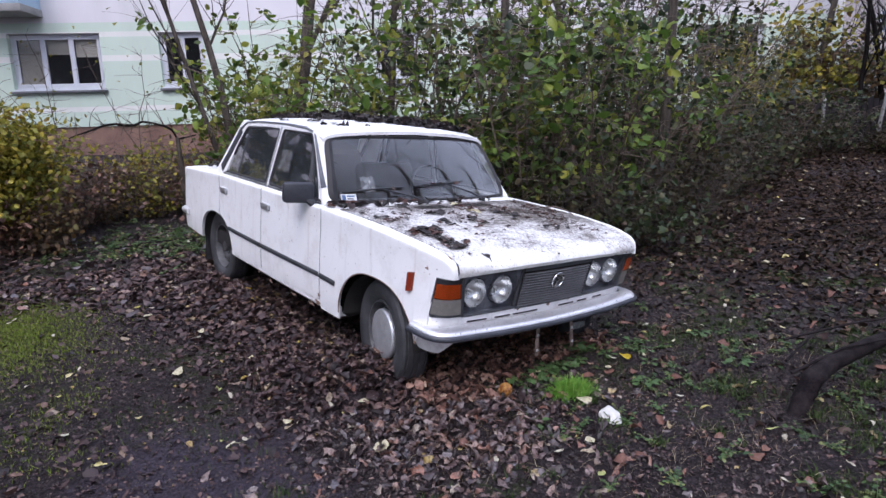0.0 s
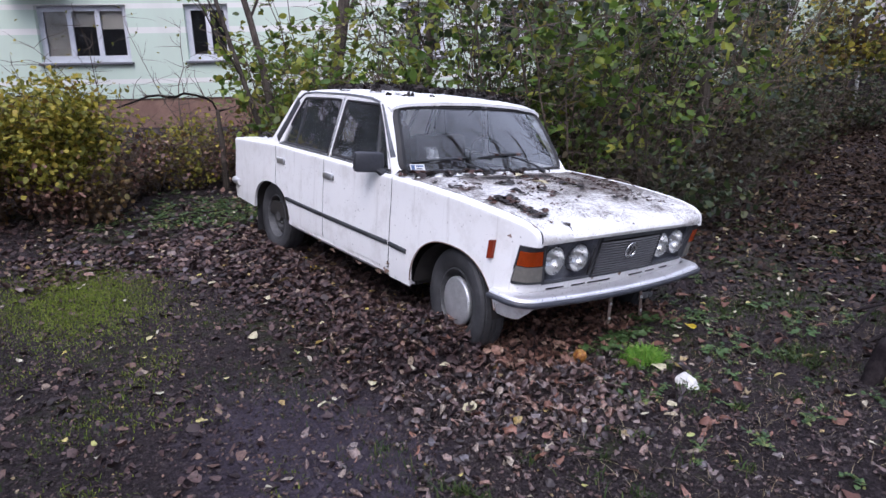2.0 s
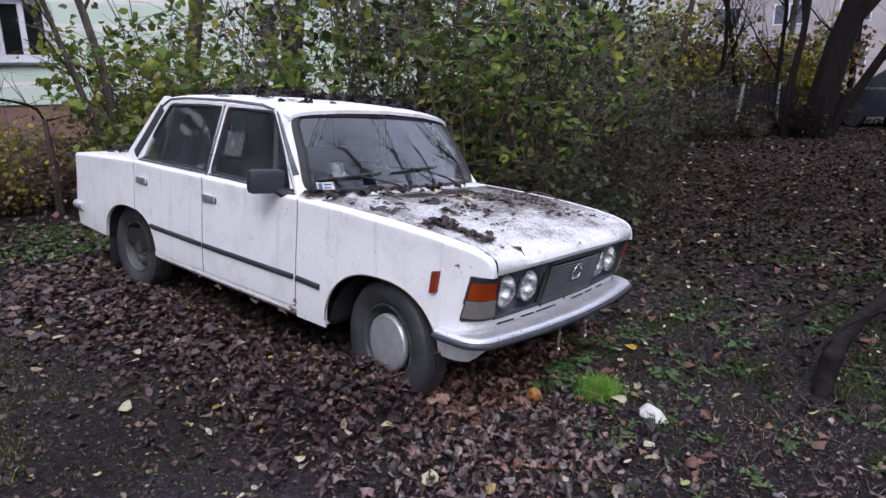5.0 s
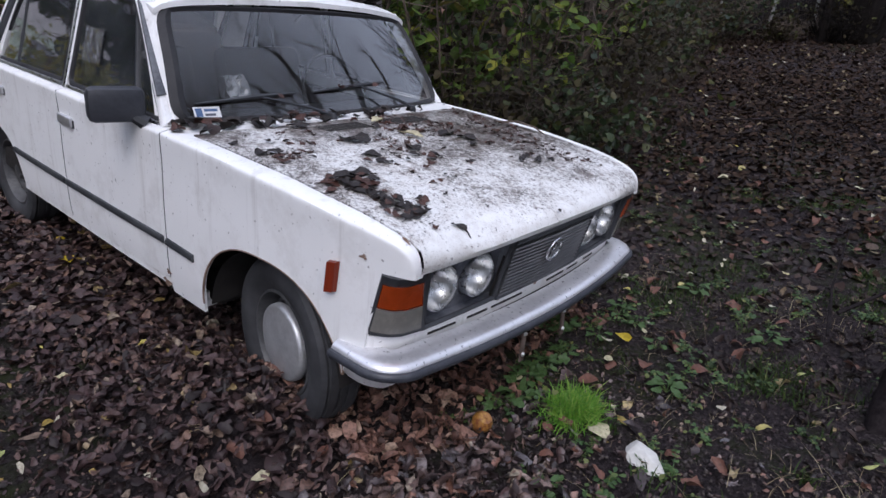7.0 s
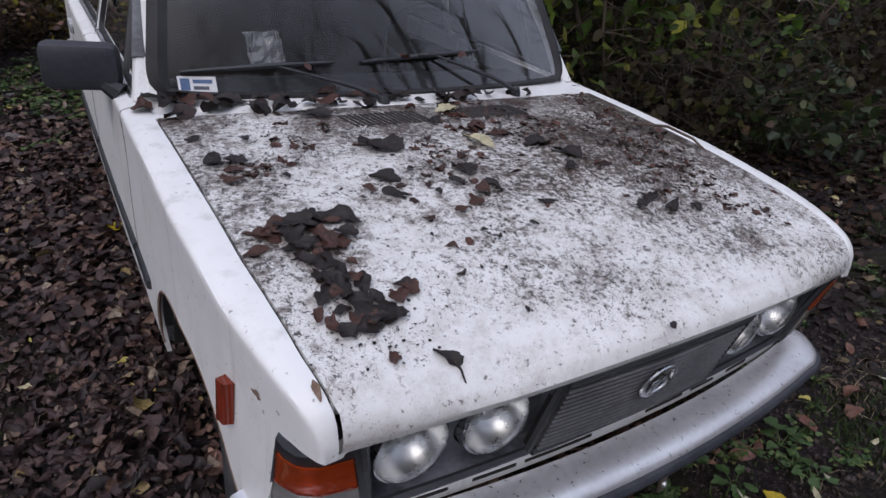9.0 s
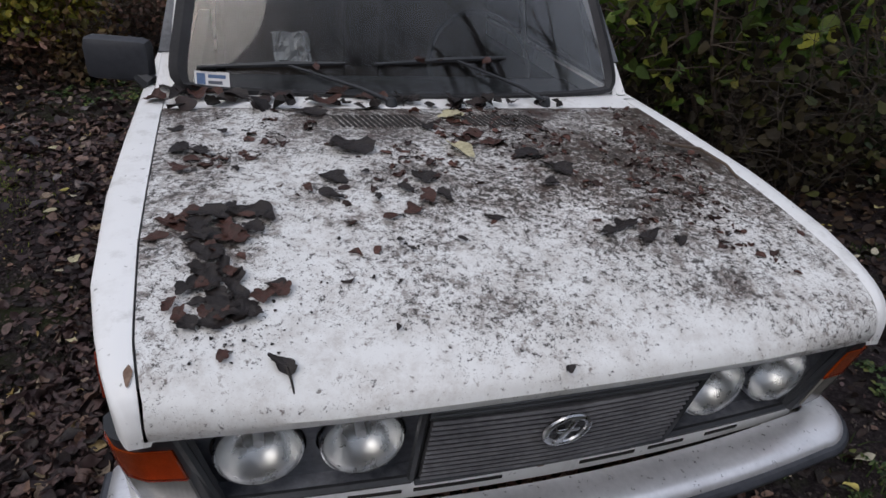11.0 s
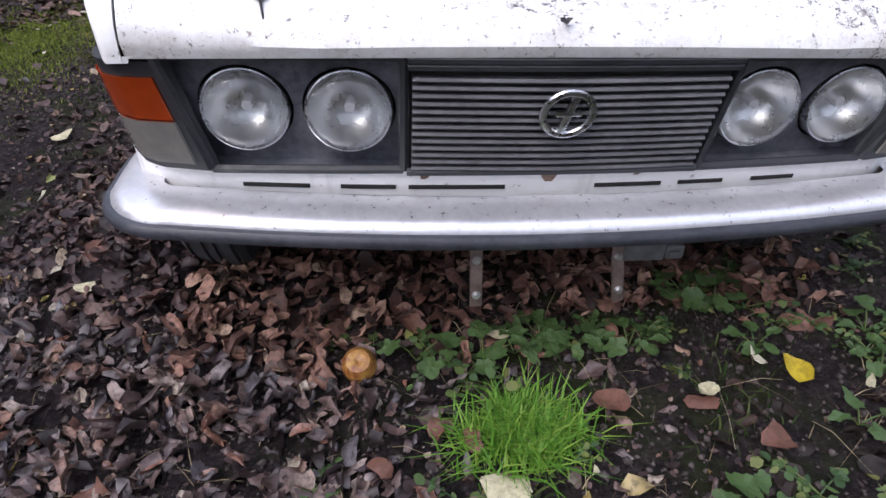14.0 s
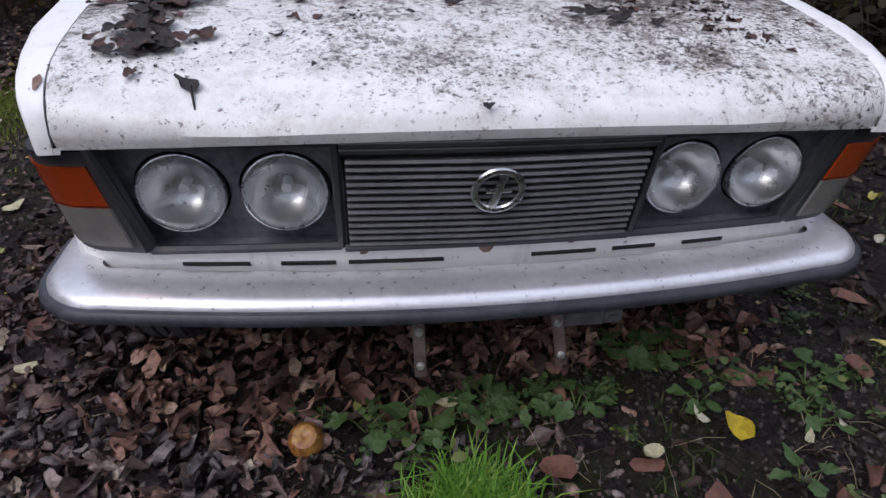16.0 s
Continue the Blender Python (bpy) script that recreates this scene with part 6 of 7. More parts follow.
        lead = np.repeat(lead, 5, 0) + rng.normal(0, 0.07, (sprays // 5 * 5, 3))
        leaf_mesh("foliage", lead[lead[:, 2] > 0.2], rng, (0.08, 0.14), SPRAY, 0.6, 0.2, ob, "large bright green leaves", True)
    return ob


# yellowing hedge
HEDGE = ((-1.95, 4.6, 1.45), (-2.2, 4.75, 1.5), (-2.75, 4.85, 1.5), (-3.4, 5.0, 1.5), (-4.1, 5.1, 1.5), (-4.9, 5.2, 1.5), (-2.3, 5.35, 1.45))
for k, (x, y, h) in enumerate(HEDGE):
    shrub("hedge_shrub", x, y, 0.45, h * 0.86, 14, 3400, (0.04, 0.065), YELLOWING, "clipped yellow-green hedge shrub browned near the ground", "hedge", 100 + k, low=0.40, lean=0.10, thick=0.010, group="clipped hedge")
for k, (x, y, h) in enumerate(HEDGE):
    shrub("brown_shrub", x + 0.12, y - 0.12, 0.42, 0.62, 12, 900, (0.035, 0.065), (BROWNED, RUSSET)[k % 2], "browned suckers at the foot of the hedge", "shrub", 120 + k, low=0.03, lean=0.35, thick=0.008, group="low brown shrubs")
LOW = ((-0.9, 6.2, 0.7), (0.1, 6.4, 0.65), (0.9, 6.9, 0.9), (-1.35, 5.5, 0.75), (-2.2, 6.3, 0.8), (1.6, 7.4, 1.0), (-3.4, 6.4, 0.9), (-0.4, 5.8, 0.75), (-0.9, 5.7, 0.7), (0.15, 5.9, 0.7), (-0.1, 7.4, 0.9), (-1.6, 7.2, 0.9))
for k, (x, y, h) in enumerate(LOW):
    shrub("brown_shrub", x, y, 0.6, h, 16, 1000, (0.03, 0.07), (RUSSET, YELLOWING, BROWNED)[k % 3], "low browned shrub with bare twigs", "shrub", 130 + k, low=0.05, lean=0.4, thick=0.009, group="low brown shrubs")
UNDER = ((2.4, 1.25, 0.9), (3.2, 0.95, 0.8), (4.1, 1.2, 0.9), (5.0, 1.25, 0.9), (6.0, 1.7, 1.0), (7.2, 1.9, 1.0), (2.0, 2.0, 1.0), (8.4, 2.3, 1.1), (1.45, 2.9, 0.9))
for k, (x, y, h) in enumerate(UNDER):
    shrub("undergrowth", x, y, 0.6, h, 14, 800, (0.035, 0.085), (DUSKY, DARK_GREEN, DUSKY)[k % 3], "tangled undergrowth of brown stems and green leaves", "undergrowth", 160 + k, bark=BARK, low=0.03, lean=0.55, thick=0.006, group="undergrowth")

# tall shrubs beside and behind the car
TALL = ((1.0, 3.9, 1.0, 1.9), (0.62, 4.7, 0.85, 1.9), (0.95, 5.7, 0.7, 2.0), (1.75, 2.55, 0.9, 2.4), (2.35, 1.8, 0.85, 2.5), (2.2, 3.6, 1.1, 3.4), (3.2, 2.6, 1.1, 3.4), (3.4, 1.75, 0.95, 2.6), (4.3, 2.3, 1.1, 3.2), (1.4, 5.3, 1.1, 3.0), (3.6, 4.0, 1.2, 4.0), (5.2, 3.0, 1.2, 3.8), (5.3, 2.1, 1.0, 2.5), (6.4, 2.6, 1.2, 3.4), (2.8, 5.6, 1.2, 4.2), (5.0, 5.0, 1.3, 4.4), (7.6, 3.3, 1.2, 4.0), (9.0, 3.4, 1.2, 3.4), (10.6, 3.6, 1.2, 2.6), (7.4, 5.4, 1.4, 4.6), (9.6, 5.6, 1.4, 4.6))
for k, (x, y, reach, h) in enumerate(TALL):
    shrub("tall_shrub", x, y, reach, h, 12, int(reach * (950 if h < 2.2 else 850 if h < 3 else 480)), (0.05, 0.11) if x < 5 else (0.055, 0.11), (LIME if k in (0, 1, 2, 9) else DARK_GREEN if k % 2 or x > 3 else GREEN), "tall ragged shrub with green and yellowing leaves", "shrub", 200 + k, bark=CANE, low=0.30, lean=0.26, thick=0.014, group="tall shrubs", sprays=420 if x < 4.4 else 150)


def tree(name, x, y, height, girth, seed, label, bark, depth=3, spread_=0.55, fork=3, lean=(0, 0)):
    """A bare tree: trunk, limbs and branches."""
    rng = np.random.default_rng(seed)
    ob = thing(name, label, "tree", Matrix.Translation((x, y, level(x, y))))
    trunk, limbs = [], []

    def grow(start, way, length, r, d):
        pts = wander(start, way, length, 6, rng, 0.07 + 0.06 * (depth - d), 0.03)
        end = 0.55 if d == depth else 0.25
        (trunk if d == depth else limbs).append(tube(pts, [r * (1 - (1 - end) * i / 6) for i in range(7)], 9 if d == depth else 4 if d else 3))
        if d == 0:
            return
        for i in range(2 if d == depth else 1, 7):
            for _ in range(fork if i > 3 or d < depth else 1):
                a = rng.uniform(0, 2 * math.pi)
                side = Vector((math.cos(a), math.sin(a), 0)) * spread_
                w = (Vector(way) * 0.6 + side + Vector((0, 0, rng.uniform(0.1, 0.5))))
                if rng.uniform() < 0.55:
                    grow(pts[i], w, length * rng.uniform(0.40, 0.62), r * (1 - (1 - end) * i / 6) * 0.5, d - 1)
    grow(Vector((0, 0, -0.1)), Vector((lean[0], lean[1], 1)), height * 0.62, girth / 2, depth)
    v, f = merged(trunk)
    shaped("trunk", v, f, bark, ob)
    v, f = merged(limbs)
    shaped("branching", v, f, bark, ob, "bare branches", smooth=False)
    return ob


for k, (x, y, h) in enumerate(((-0.85, 5.9, 2.1), (-1.15, 6.6, 1.9), (-0.35, 6.2, 2.3))):
    shrub("bare_sapling", x, y, 0.7, h, 4, 70, (0.03, 0.05), YELLOWING, "thin bare sapling with a few yellow leaves", "sapling", 150 + k, low=0.6, lean=0.3, thick=0.010, group="bare saplings")
tree("bare_tree", 0.44, 4.85, 5.4, 0.11, 31, "slender grey tree with bare branches behind the car", BARK, 2, 0.5, 3, (-0.03, 0.03))
tree("bare_tree", 0.36, 4.70, 5.0, 0.075, 36, "slender leaning grey tree with bare branches behind the car", BARK, 2, 0.5, 3, (-0.15, 0.12))
tree("bare_tree", 1.45, 5.5, 7.0, 0.22, 32, "slender grey tree with bare branches among the shrubs", BARK, 2, 0.5)
# dead creeper arching from a stub
stub = thing("dead_creeper", "dark dead creeper arching from a broken stub before the plinth", "creeper", Matrix.Translation((-0.10, 5.55, level(-0.10, 5.55))))
rise_to = 1.30 - level(-0.10, 5.55)
v, f = tube([(0.0, 0, -0.03), (0.01, 0, rise_to * 0.5), (-0.01, 0, rise_to)], [0.045, 0.036, 0.024], 9)
shaped("stub", v, f, BARK, stub)
arc = [(0.22, 0.03), (0.0, -0.02), (-0.07, 0.10), (-0.15, 0.15), (-0.27, 0.19), (-0.40, 0.21), (-0.50, 0.17), (-0.60, 0.17), (-0.69, 0.19), (-0.82, 0.18), (-0.97, 0.12), (-1.12, 0.07), (-1.25, 0.02)]
v, f = tube([(x, 0.03 * math.sin(k * 1.9), rise_to + z) for k, (x, z) in enumerate(arc)], [0.008, 0.016] + [0.014] * 8 + [0.011, 0.008, 0.005], 6)
shaped("runner", v, f, DARK_BARK, stub, "arching dark runner")
q = np.random.default_rng(77)
shoots = [tube(wander((arc[k][0], 0, rise_to + arc[k][1]), (q.normal(0, 0.5), q.normal(0, 0.4), q.uniform(-0.6, 1.0)), q.uniform(0.15, 0.5), 4, q, 0.25), [0.006, 0.005, 0.004, 0.003, 0.002], 4) for k in (2, 3, 4, 5, 6, 7, 8, 9, 10, 11) for _ in range(3)]
v, f = merged(shoots)
shaped("shoot", v, f, TWIG, stub, "thin dead shoots", smooth=False)
tree("bare_tree", 2.4, 4.6, 8.5, 0.11, 33, "slender grey tree with bare branches among the shrubs", BARK, 2, 0.5)
tree("bare_tree", 3.3, 3.3, 9.5, 0.13, 34, "slender grey tree with bare branches among the shrubs", BARK, 2, 0.5)
tree("bare_tree", 5.0, 2.0, 11.0, 0.15, 37, "slender grey tree with bare branches among the shrubs", BARK, 3, 0.5, 2)
tree("bare_tree", 7.0, 5.0, 9.0, 0.16, 35, "slender grey tree with bare branches among the shrubs", BARK, 2, 0.5)
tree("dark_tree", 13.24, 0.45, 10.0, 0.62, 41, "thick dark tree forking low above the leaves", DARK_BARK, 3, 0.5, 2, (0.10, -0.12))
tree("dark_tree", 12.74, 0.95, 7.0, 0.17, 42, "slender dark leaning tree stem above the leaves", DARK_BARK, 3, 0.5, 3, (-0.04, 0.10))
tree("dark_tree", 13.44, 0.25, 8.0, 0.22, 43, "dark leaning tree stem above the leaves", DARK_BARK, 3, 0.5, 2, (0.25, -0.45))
for k, (x, y, h, g) in enumerate(((16.0, 4.5, 8, 0.22), (19, 7.5, 9, 0.25), (15.0, 6.5, 8, 0.2), (22, 3.0, 9, 0.25), (12.0, 8.5, 8, 0.2), (24, 9, 10, 0.3))):
    tree("bare_tree", x, y, h, g, 80 + k, "bare tree far behind the shrubs", BARK, 2, 0.5, 3)
for k, (x, y, reach, h) in enumerate(((13.6, 4.0, 1.4, 2.9), (15.5, 3.4, 1.4, 2.7), (17.5, 4.2, 1.5, 2.9), (15.0, 5.6, 1.4, 3.2), (19.5, 5.6, 1.5, 3.0), (21, 3.2, 1.5, 2.4), (15.6, 1.4, 1.2, 2.2), (17.2, 1.2, 1.3, 2.4))):
    shrub("far_shrub", x, y, reach, h, 10, 2300, (0.09, 0.16), (YELLOWING, BROWNED, DARK_GREEN)[k % 3], "far yellow and brown shrub beyond the fence", "shrub", 260 + k, low=0.15, lean=0.4, thick=0.016, group="far shrubs")
for k, (x, y, h, g) in enumerate(((14.6, 1.6, 7, 0.12), (15.4, 2.6, 8, 0.14), (13.9, 2.6, 7, 0.12), (17.0, 0.4, 9, 0.18), (16.4, -0.6, 8, 0.13), (18.5, 1.8, 9, 0.18))):
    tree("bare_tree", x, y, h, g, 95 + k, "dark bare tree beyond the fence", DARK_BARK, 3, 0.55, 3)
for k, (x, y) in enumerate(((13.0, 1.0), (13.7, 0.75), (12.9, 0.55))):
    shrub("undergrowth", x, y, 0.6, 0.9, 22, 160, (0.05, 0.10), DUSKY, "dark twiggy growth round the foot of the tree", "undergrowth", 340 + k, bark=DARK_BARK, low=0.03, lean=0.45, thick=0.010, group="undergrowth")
# trees on the near side of the clearing, mirrored in the glass
for k, (x, y, h, g) in enumerate(((4.6, -4.4, 12, 0.30), (6.6, -5.4, 14, 0.42), (3.6, -6.6, 14, 0.36), (8.4, -6.8, 14, 0.40), (5.6, -8.8, 15, 0.45), (1.6, -8.0, 13, 0.36), (-3.5, -9.5, 12, 0.42), (-8.0, -7.0, 11, 0.40), (10.5, -4.8, 12, 0.36), (0.4, -5.6, 11, 0.26), (-1.4, -6.4, 12, 0.30))):
    tree("bare_tree", x, y, h, g, 60 + k, "tall bare tree across the clearing", BARK, 3, 0.5, 2)

for k, (x, y, reach, h) in enumerate(((-10.0, 1.5, 2.2, 5.5), (-10.0, 5.0, 2.2, 6.0), (-8.6, 7.6, 2.2, 7.0), (-6.8, 8.8, 2.0, 7.0), (-5.0, 9.8, 1.8, 7.0), (-10.0, -1.5, 2.2, 5.5))):
    shrub("tall_shrub", x, y, reach, h, 12, 2600, (0.24, 0.42), (DARK_GREEN, BROWNED)[k % 2], "dense dark shrub across the clearing", "shrub", 290 + k, low=0.05, lean=0.3, thick=0.03, group="shrubs across the clearing")

for k, (x, y) in enumerate(((-6.0, -11.0), (-3.0, -12.0), (0.0, -12.5), (3.0, -12.0), (6.0, -11.5), (9.0, -10.5), (11.5, -8.5))):
    shrub("tall_shrub", x, y, 2.0, 4.6, 10, 1100, (0.28, 0.46), (DARK_GREEN, DUSKY)[k % 2], "dense dark shrub across the clearing", "shrub", 310 + k, low=0.05, lean=0.3, thick=0.03, group="shrubs across the clearing")

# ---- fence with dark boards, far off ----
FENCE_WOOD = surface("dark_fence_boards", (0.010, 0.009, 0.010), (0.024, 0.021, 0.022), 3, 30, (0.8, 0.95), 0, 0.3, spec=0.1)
PALE_POST = surface("pale_grey_post", (0.16, 0.16, 0.16), (0.27, 0.27, 0.26), 6, 50, (0.6, 0.9), 0, 0.2)
fa, fb = Vector((11.6, 3.3, 0)), Vector((15.2, 1.2, 0))
for k, (x, y, h) in enumerate(((10.6, 2.7, 1.1), (11.8, 2.4, 1.2), (12.3, 1.7, 0.4), (13.8, 1.3, 0.4), (9.6, 2.6, 1.0))):
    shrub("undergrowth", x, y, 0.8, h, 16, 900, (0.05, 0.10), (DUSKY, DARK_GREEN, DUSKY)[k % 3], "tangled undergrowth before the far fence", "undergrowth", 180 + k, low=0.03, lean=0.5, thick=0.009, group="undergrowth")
fence = thing("fence", "dark board fence with pale posts beyond the leaves", "fence", Matrix.Translation((fa.x, fa.y, level(fa.x, fa.y))) @ Matrix.Rotation(math.atan2(fb.y - fa.y, fb.x - fa.x), 4, "Z"))
for k in range(30):
    h = 1.02 + 0.06 * math.sin(k * 2.3)
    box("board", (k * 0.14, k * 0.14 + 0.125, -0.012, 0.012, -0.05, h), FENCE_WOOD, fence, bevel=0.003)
for k, lean in enumerate((0, 9, 0)):
    box("post", (-0.03, 0.03, -0.06, -0.016, -0.08, 1.12), PALE_POST, fence, "pale post", 0.004, Matrix.Translation((0.9 + k * 1.3, 0, 0)) @ Matrix.Rotation(radians(lean), 4, "Y"))
box("rail", (0, 4.2, 0.014, 0.05, 0.45, 0.53), FENCE_WOOD, fence)

# ---- a dark car parked far off ----
NAVY = surface("dark_grey_blue_car_paint", (0.035, 0.040, 0.052), (0.065, 0.072, 0.088), 3, 50, (0.2, 0.35), 0.2, 0.02)
parked = thing("parked_car", "dark grey-blue car parked beyond the trees", "car", Matrix.Translation((15.8, -1.5, level(15.8, -1.5))) @ Matrix.Rotation(radians(-32), 4, "Z"))


def hull(y, a):
    """Cross-sections along the car: a from 0 to 1 round the upper half."""
    w = lerp(y, [-2.1, -1.9, -1, 1, 1.9, 2.1], [0.70, 0.80, 0.85, 0.85, 0.80, 0.72])
    top = lerp(y, [-2.1, -1.9, -1.1, 1.2, 1.9, 2.1], [0.60, 0.72, 0.90, 0.95, 0.90, 0.70])
    x = -w * math.cos(a * math.pi)
    s = math.sin(a * math.pi)
    return (x, y, 0.25 + (top - 0.25) * min(1, s * 2.2) ** 0.5 if 0 < a < 1 else 0.25)


v, f = grid(hull, steps(-2.1, 2.1, 24), steps(0, 1, 16))
n = 17
f += [tuple(range(n)), tuple(range(24 * n, 25 * n))]
shaped("body", v, f, NAVY, parked)


def cabin(y, a):
    w = 0.68 - 0.10 * 1
    top = lerp(y, [-1.0, -0.35, 0.1, 0.8, 1.5], [0.90, 1.36, 1.42, 1.40, 0.95])
    x = -lerp(top, [0.9, 1.42], [0.80, 0.60]) * math.cos(a * math.pi)
    return (x, y, 0.85 + (top - 0.85) * min(1, math.sin(a * math.pi) * 1.9) ** 0.6 if 0 < a < 1 else 0.85)


v, f = grid(cabin, steps(-1.0, 1.5, 20), steps(0, 1, 14))
shaped("cabin_glass", v, f, BLACK_PLASTIC, parked, "dark glazed cabin", sharp=60)
for sx in (-0.78, 0.78):
    for sy in (-1.3, 1.3):
        v, f = lathe([(0.0, 0.09), (0.2, 0.09), (0.28, 0.07), (0.30, 0.0), (0.28, -0.07), (0.0, -0.09)], 24)
        shaped("tyre", [(q[0] + sx, q[1] + sy, q[2] + 0.30) for q in v], f, TYRE, parked)
box("bumper", (-0.78, 0.78, -2.16, -2.05, 0.32, 0.42), PALE_POST, parked, "pale bumper", 0.02)

# ---- small things on the ground ----
def single_leaf(name, x, y, size, material, label, yaw, tilt=8, z=None):
    rng = np.random.default_rng(int(abs(x * 971 + y * 337) * 100) + 5)
    pts = leaf_points(1, rng, (size, size), 0.25)[0]
    ob = leaf_object(name, pts[None], material)
    ob.matrix_world = Matrix.Translation((x, y, (level(x, y) if z is None else z) + 0.03)) @ Matrix.Rotation(radians(yaw), 4, "Z") @ Matrix.Rotation(radians(tilt), 4, "X")
    return tagged(ob, label, "leaf")


STONE = surface("pale_limestone", (0.52, 0.51, 0.48), (0.68, 0.67, 0.63), 9, 60, (0.7, 0.9), 0, 0.5)
bm = bmesh.new()
pick = random.Random(8)
for x, y, z in ((0.085, 0.0, 0.012), (-0.06, 0.055, 0.0), (-0.085, -0.01, 0.01), (-0.02, -0.06, 0.0), (-0.045, 0.01, 0.050), (0.01, -0.012, 0.042), (0.04, 0.03, 0.0), (0.05, -0.035, 0.0), (-0.07, 0.02, 0.035), (-0.05, -0.045, 0.02), (0.0, 0.045, 0.02)):
    bm.verts.new((x, y, z))
bmesh.ops.convex_hull(bm, input=bm.verts[:])
bmesh.ops.bevel(bm, geom=bm.edges[:], offset=0.004, segments=2, affect="EDGES", profile=0.5)
stone = part("stone", bm, STONE, sharp=22)
stone.matrix_world = Matrix.Translation((-0.115, -1.11, level(-0.115, -1.11) - 0.003)) @ Matrix.Rotation(radians(-112), 4, "Z")
tagged(stone, "pale angular stone lying on damp soil", "stone")

# ---- leaves lying on the car ----
RED_DEAD = leafy("wet_red_brown_leaves", [(0.0, (0.022, 0.011, 0.010)), (0.5, (0.060, 0.025, 0.019)), (1.0, (0.125, 0.055, 0.042))], 0.45, 0.0, 0.3, 0.7)


def flat_leaf(name, size, seed, material, curl=0.10):
    """A soaked leaf: an uneven lobed outline with a stalk end, wrinkled and curled at its rim."""
    q = random.Random(seed)
    lobes, phase, long_ = q.choice((3, 4, 5)), q.uniform(0, 6.28), q.uniform(1.1, 1.6)
    off = Vector((q.uniform(0, 50), q.uniform(0, 50), 0))
    verts, faces, rings, seg = [(0, 0, 0)], [], 4, 26
    for r in range(1, rings + 1):
        for k in range(seg):
            a = 2 * math.pi * k / seg
            d = Vector((math.cos(a), math.sin(a), 0))
            rim = 1 + 0.13 * math.sin(lobes * a + phase) + 0.30 * noise.noise(d * 1.7 + off) + 0.16 * noise.noise(d * 6 + off)
            if abs(a - math.pi / 2) < 0.3:
                rim *= 1.28 - abs(a - math.pi / 2)
            t = r / rings
            x, y = d.x * rim * t / long_, d.y * rim * t * long_ * 0.8
            z = 0.22 * noise.noise(Vector((x * 3, y * 3, seed))) * t + curl * t * t * (0.6 + math.sin(2 * a + phase))
            verts.append((x * size / 2, y * size / 2, z * size / 2))
    for k in range(seg):
        faces.append((0, 1 + k, 1 + (k + 1) % seg))
        for r in range(rings - 1):
            a, b = 1 + r * seg + k, 1 + r * seg + (k + 1) % seg
            faces.append((a, a + seg, b + seg, b))
    return shaped(name, verts, faces, material, sharp=80)


def hood_leaf(x, y, size, seed, material, name="fallen_leaf", flat=0.0):
    r = np.random.default_rng(seed)
    z = hood_z(x, y) if abs(x) < 0.70 else shoulder(y) + 0.004
    if y > hood_back(x):
        z = 0.950 - 0.016 * abs(x / 0.735) ** 2.5 + 0.012
    ob = flat_leaf(name, size, seed, material, 0.20 if y < 0.4 else 0.30)
    nrm = Vector((-(hood_z(min(x + 0.01, 0.69), y) - hood_z(max(x - 0.01, -0.69), y)) / 0.02, -(hood_z(x, y + 0.01) - hood_z(x, y - 0.01)) / 0.02, 1)).normalized() if y < 0.4 else Vector((0, 0, 1))
    q = nrm.to_track_quat("Z", "Y").to_matrix().to_4x4()
    lift = 0.0045 + 0.002 * (seed % 4)
    ob.matrix_world = CAR_M @ Matrix.Translation(Vector((x, y, z)) + nrm * lift) @ q @ Matrix.Rotation(r.uniform(0, 6.28), 4, "Z")
    return tagged(ob, "pale yellow-green fallen leaf on the white bonnet" if material is PALE else "wet red-brown fallen leaf stuck to the white bonnet" if material is RED_DEAD else "dark wet fallen leaf stuck to the white bonnet", "leaf", "leaves on the bonnet")


# across, along, size, kind: 0 dark, 1 red-brown, 2 pale
UPPER_HEAP = ((-0.668, -0.150, 0.059, 1), (-0.641, -0.124, 0.054, 1), (-0.623, -0.159, 0.058, 0), (-0.593, -0.135, 0.071, 0), (-0.561, -0.111, 0.054, 0), (-0.531, -0.127, 0.071, 0), (-0.496, -0.139, 0.059, 0), (-0.617, -0.193, 0.057, 0), (-0.586, -0.206, 0.056, 0), (-0.558, -0.215, 0.069, 1), (-0.569, -0.179, 0.051, 1), (-0.519, -0.190, 0.048, 0), (-0.625, -0.230, 0.033, 0))
LOWER_HEAP = ((-0.615, -0.249, 0.044, 0), (-0.590, -0.266, 0.054, 0), (-0.603, -0.310, 0.042, 0), (-0.575, -0.300, 0.047, 0), (-0.556, -0.337, 0.053, 0), (-0.593, -0.341, 0.051, 0), (-0.633, -0.356, 0.035, 0), (-0.547, -0.374, 0.040, 0), (-0.583, -0.371, 0.045, 0), (-0.481, -0.369, 0.046, 1), (-0.510, -0.384, 0.041, 1), (-0.610, -0.385, 0.030, 0), (-0.639, -0.412, 0.034, 1), (-0.600, -0.410, 0.031, 1), (-0.574, -0.406, 0.058, 0), (-0.543, -0.415, 0.057, 0), (-0.587, -0.435, 0.047, 0), (-0.625, -0.432, 0.038, 0), (-0.523, -0.423, 0.029, 0))
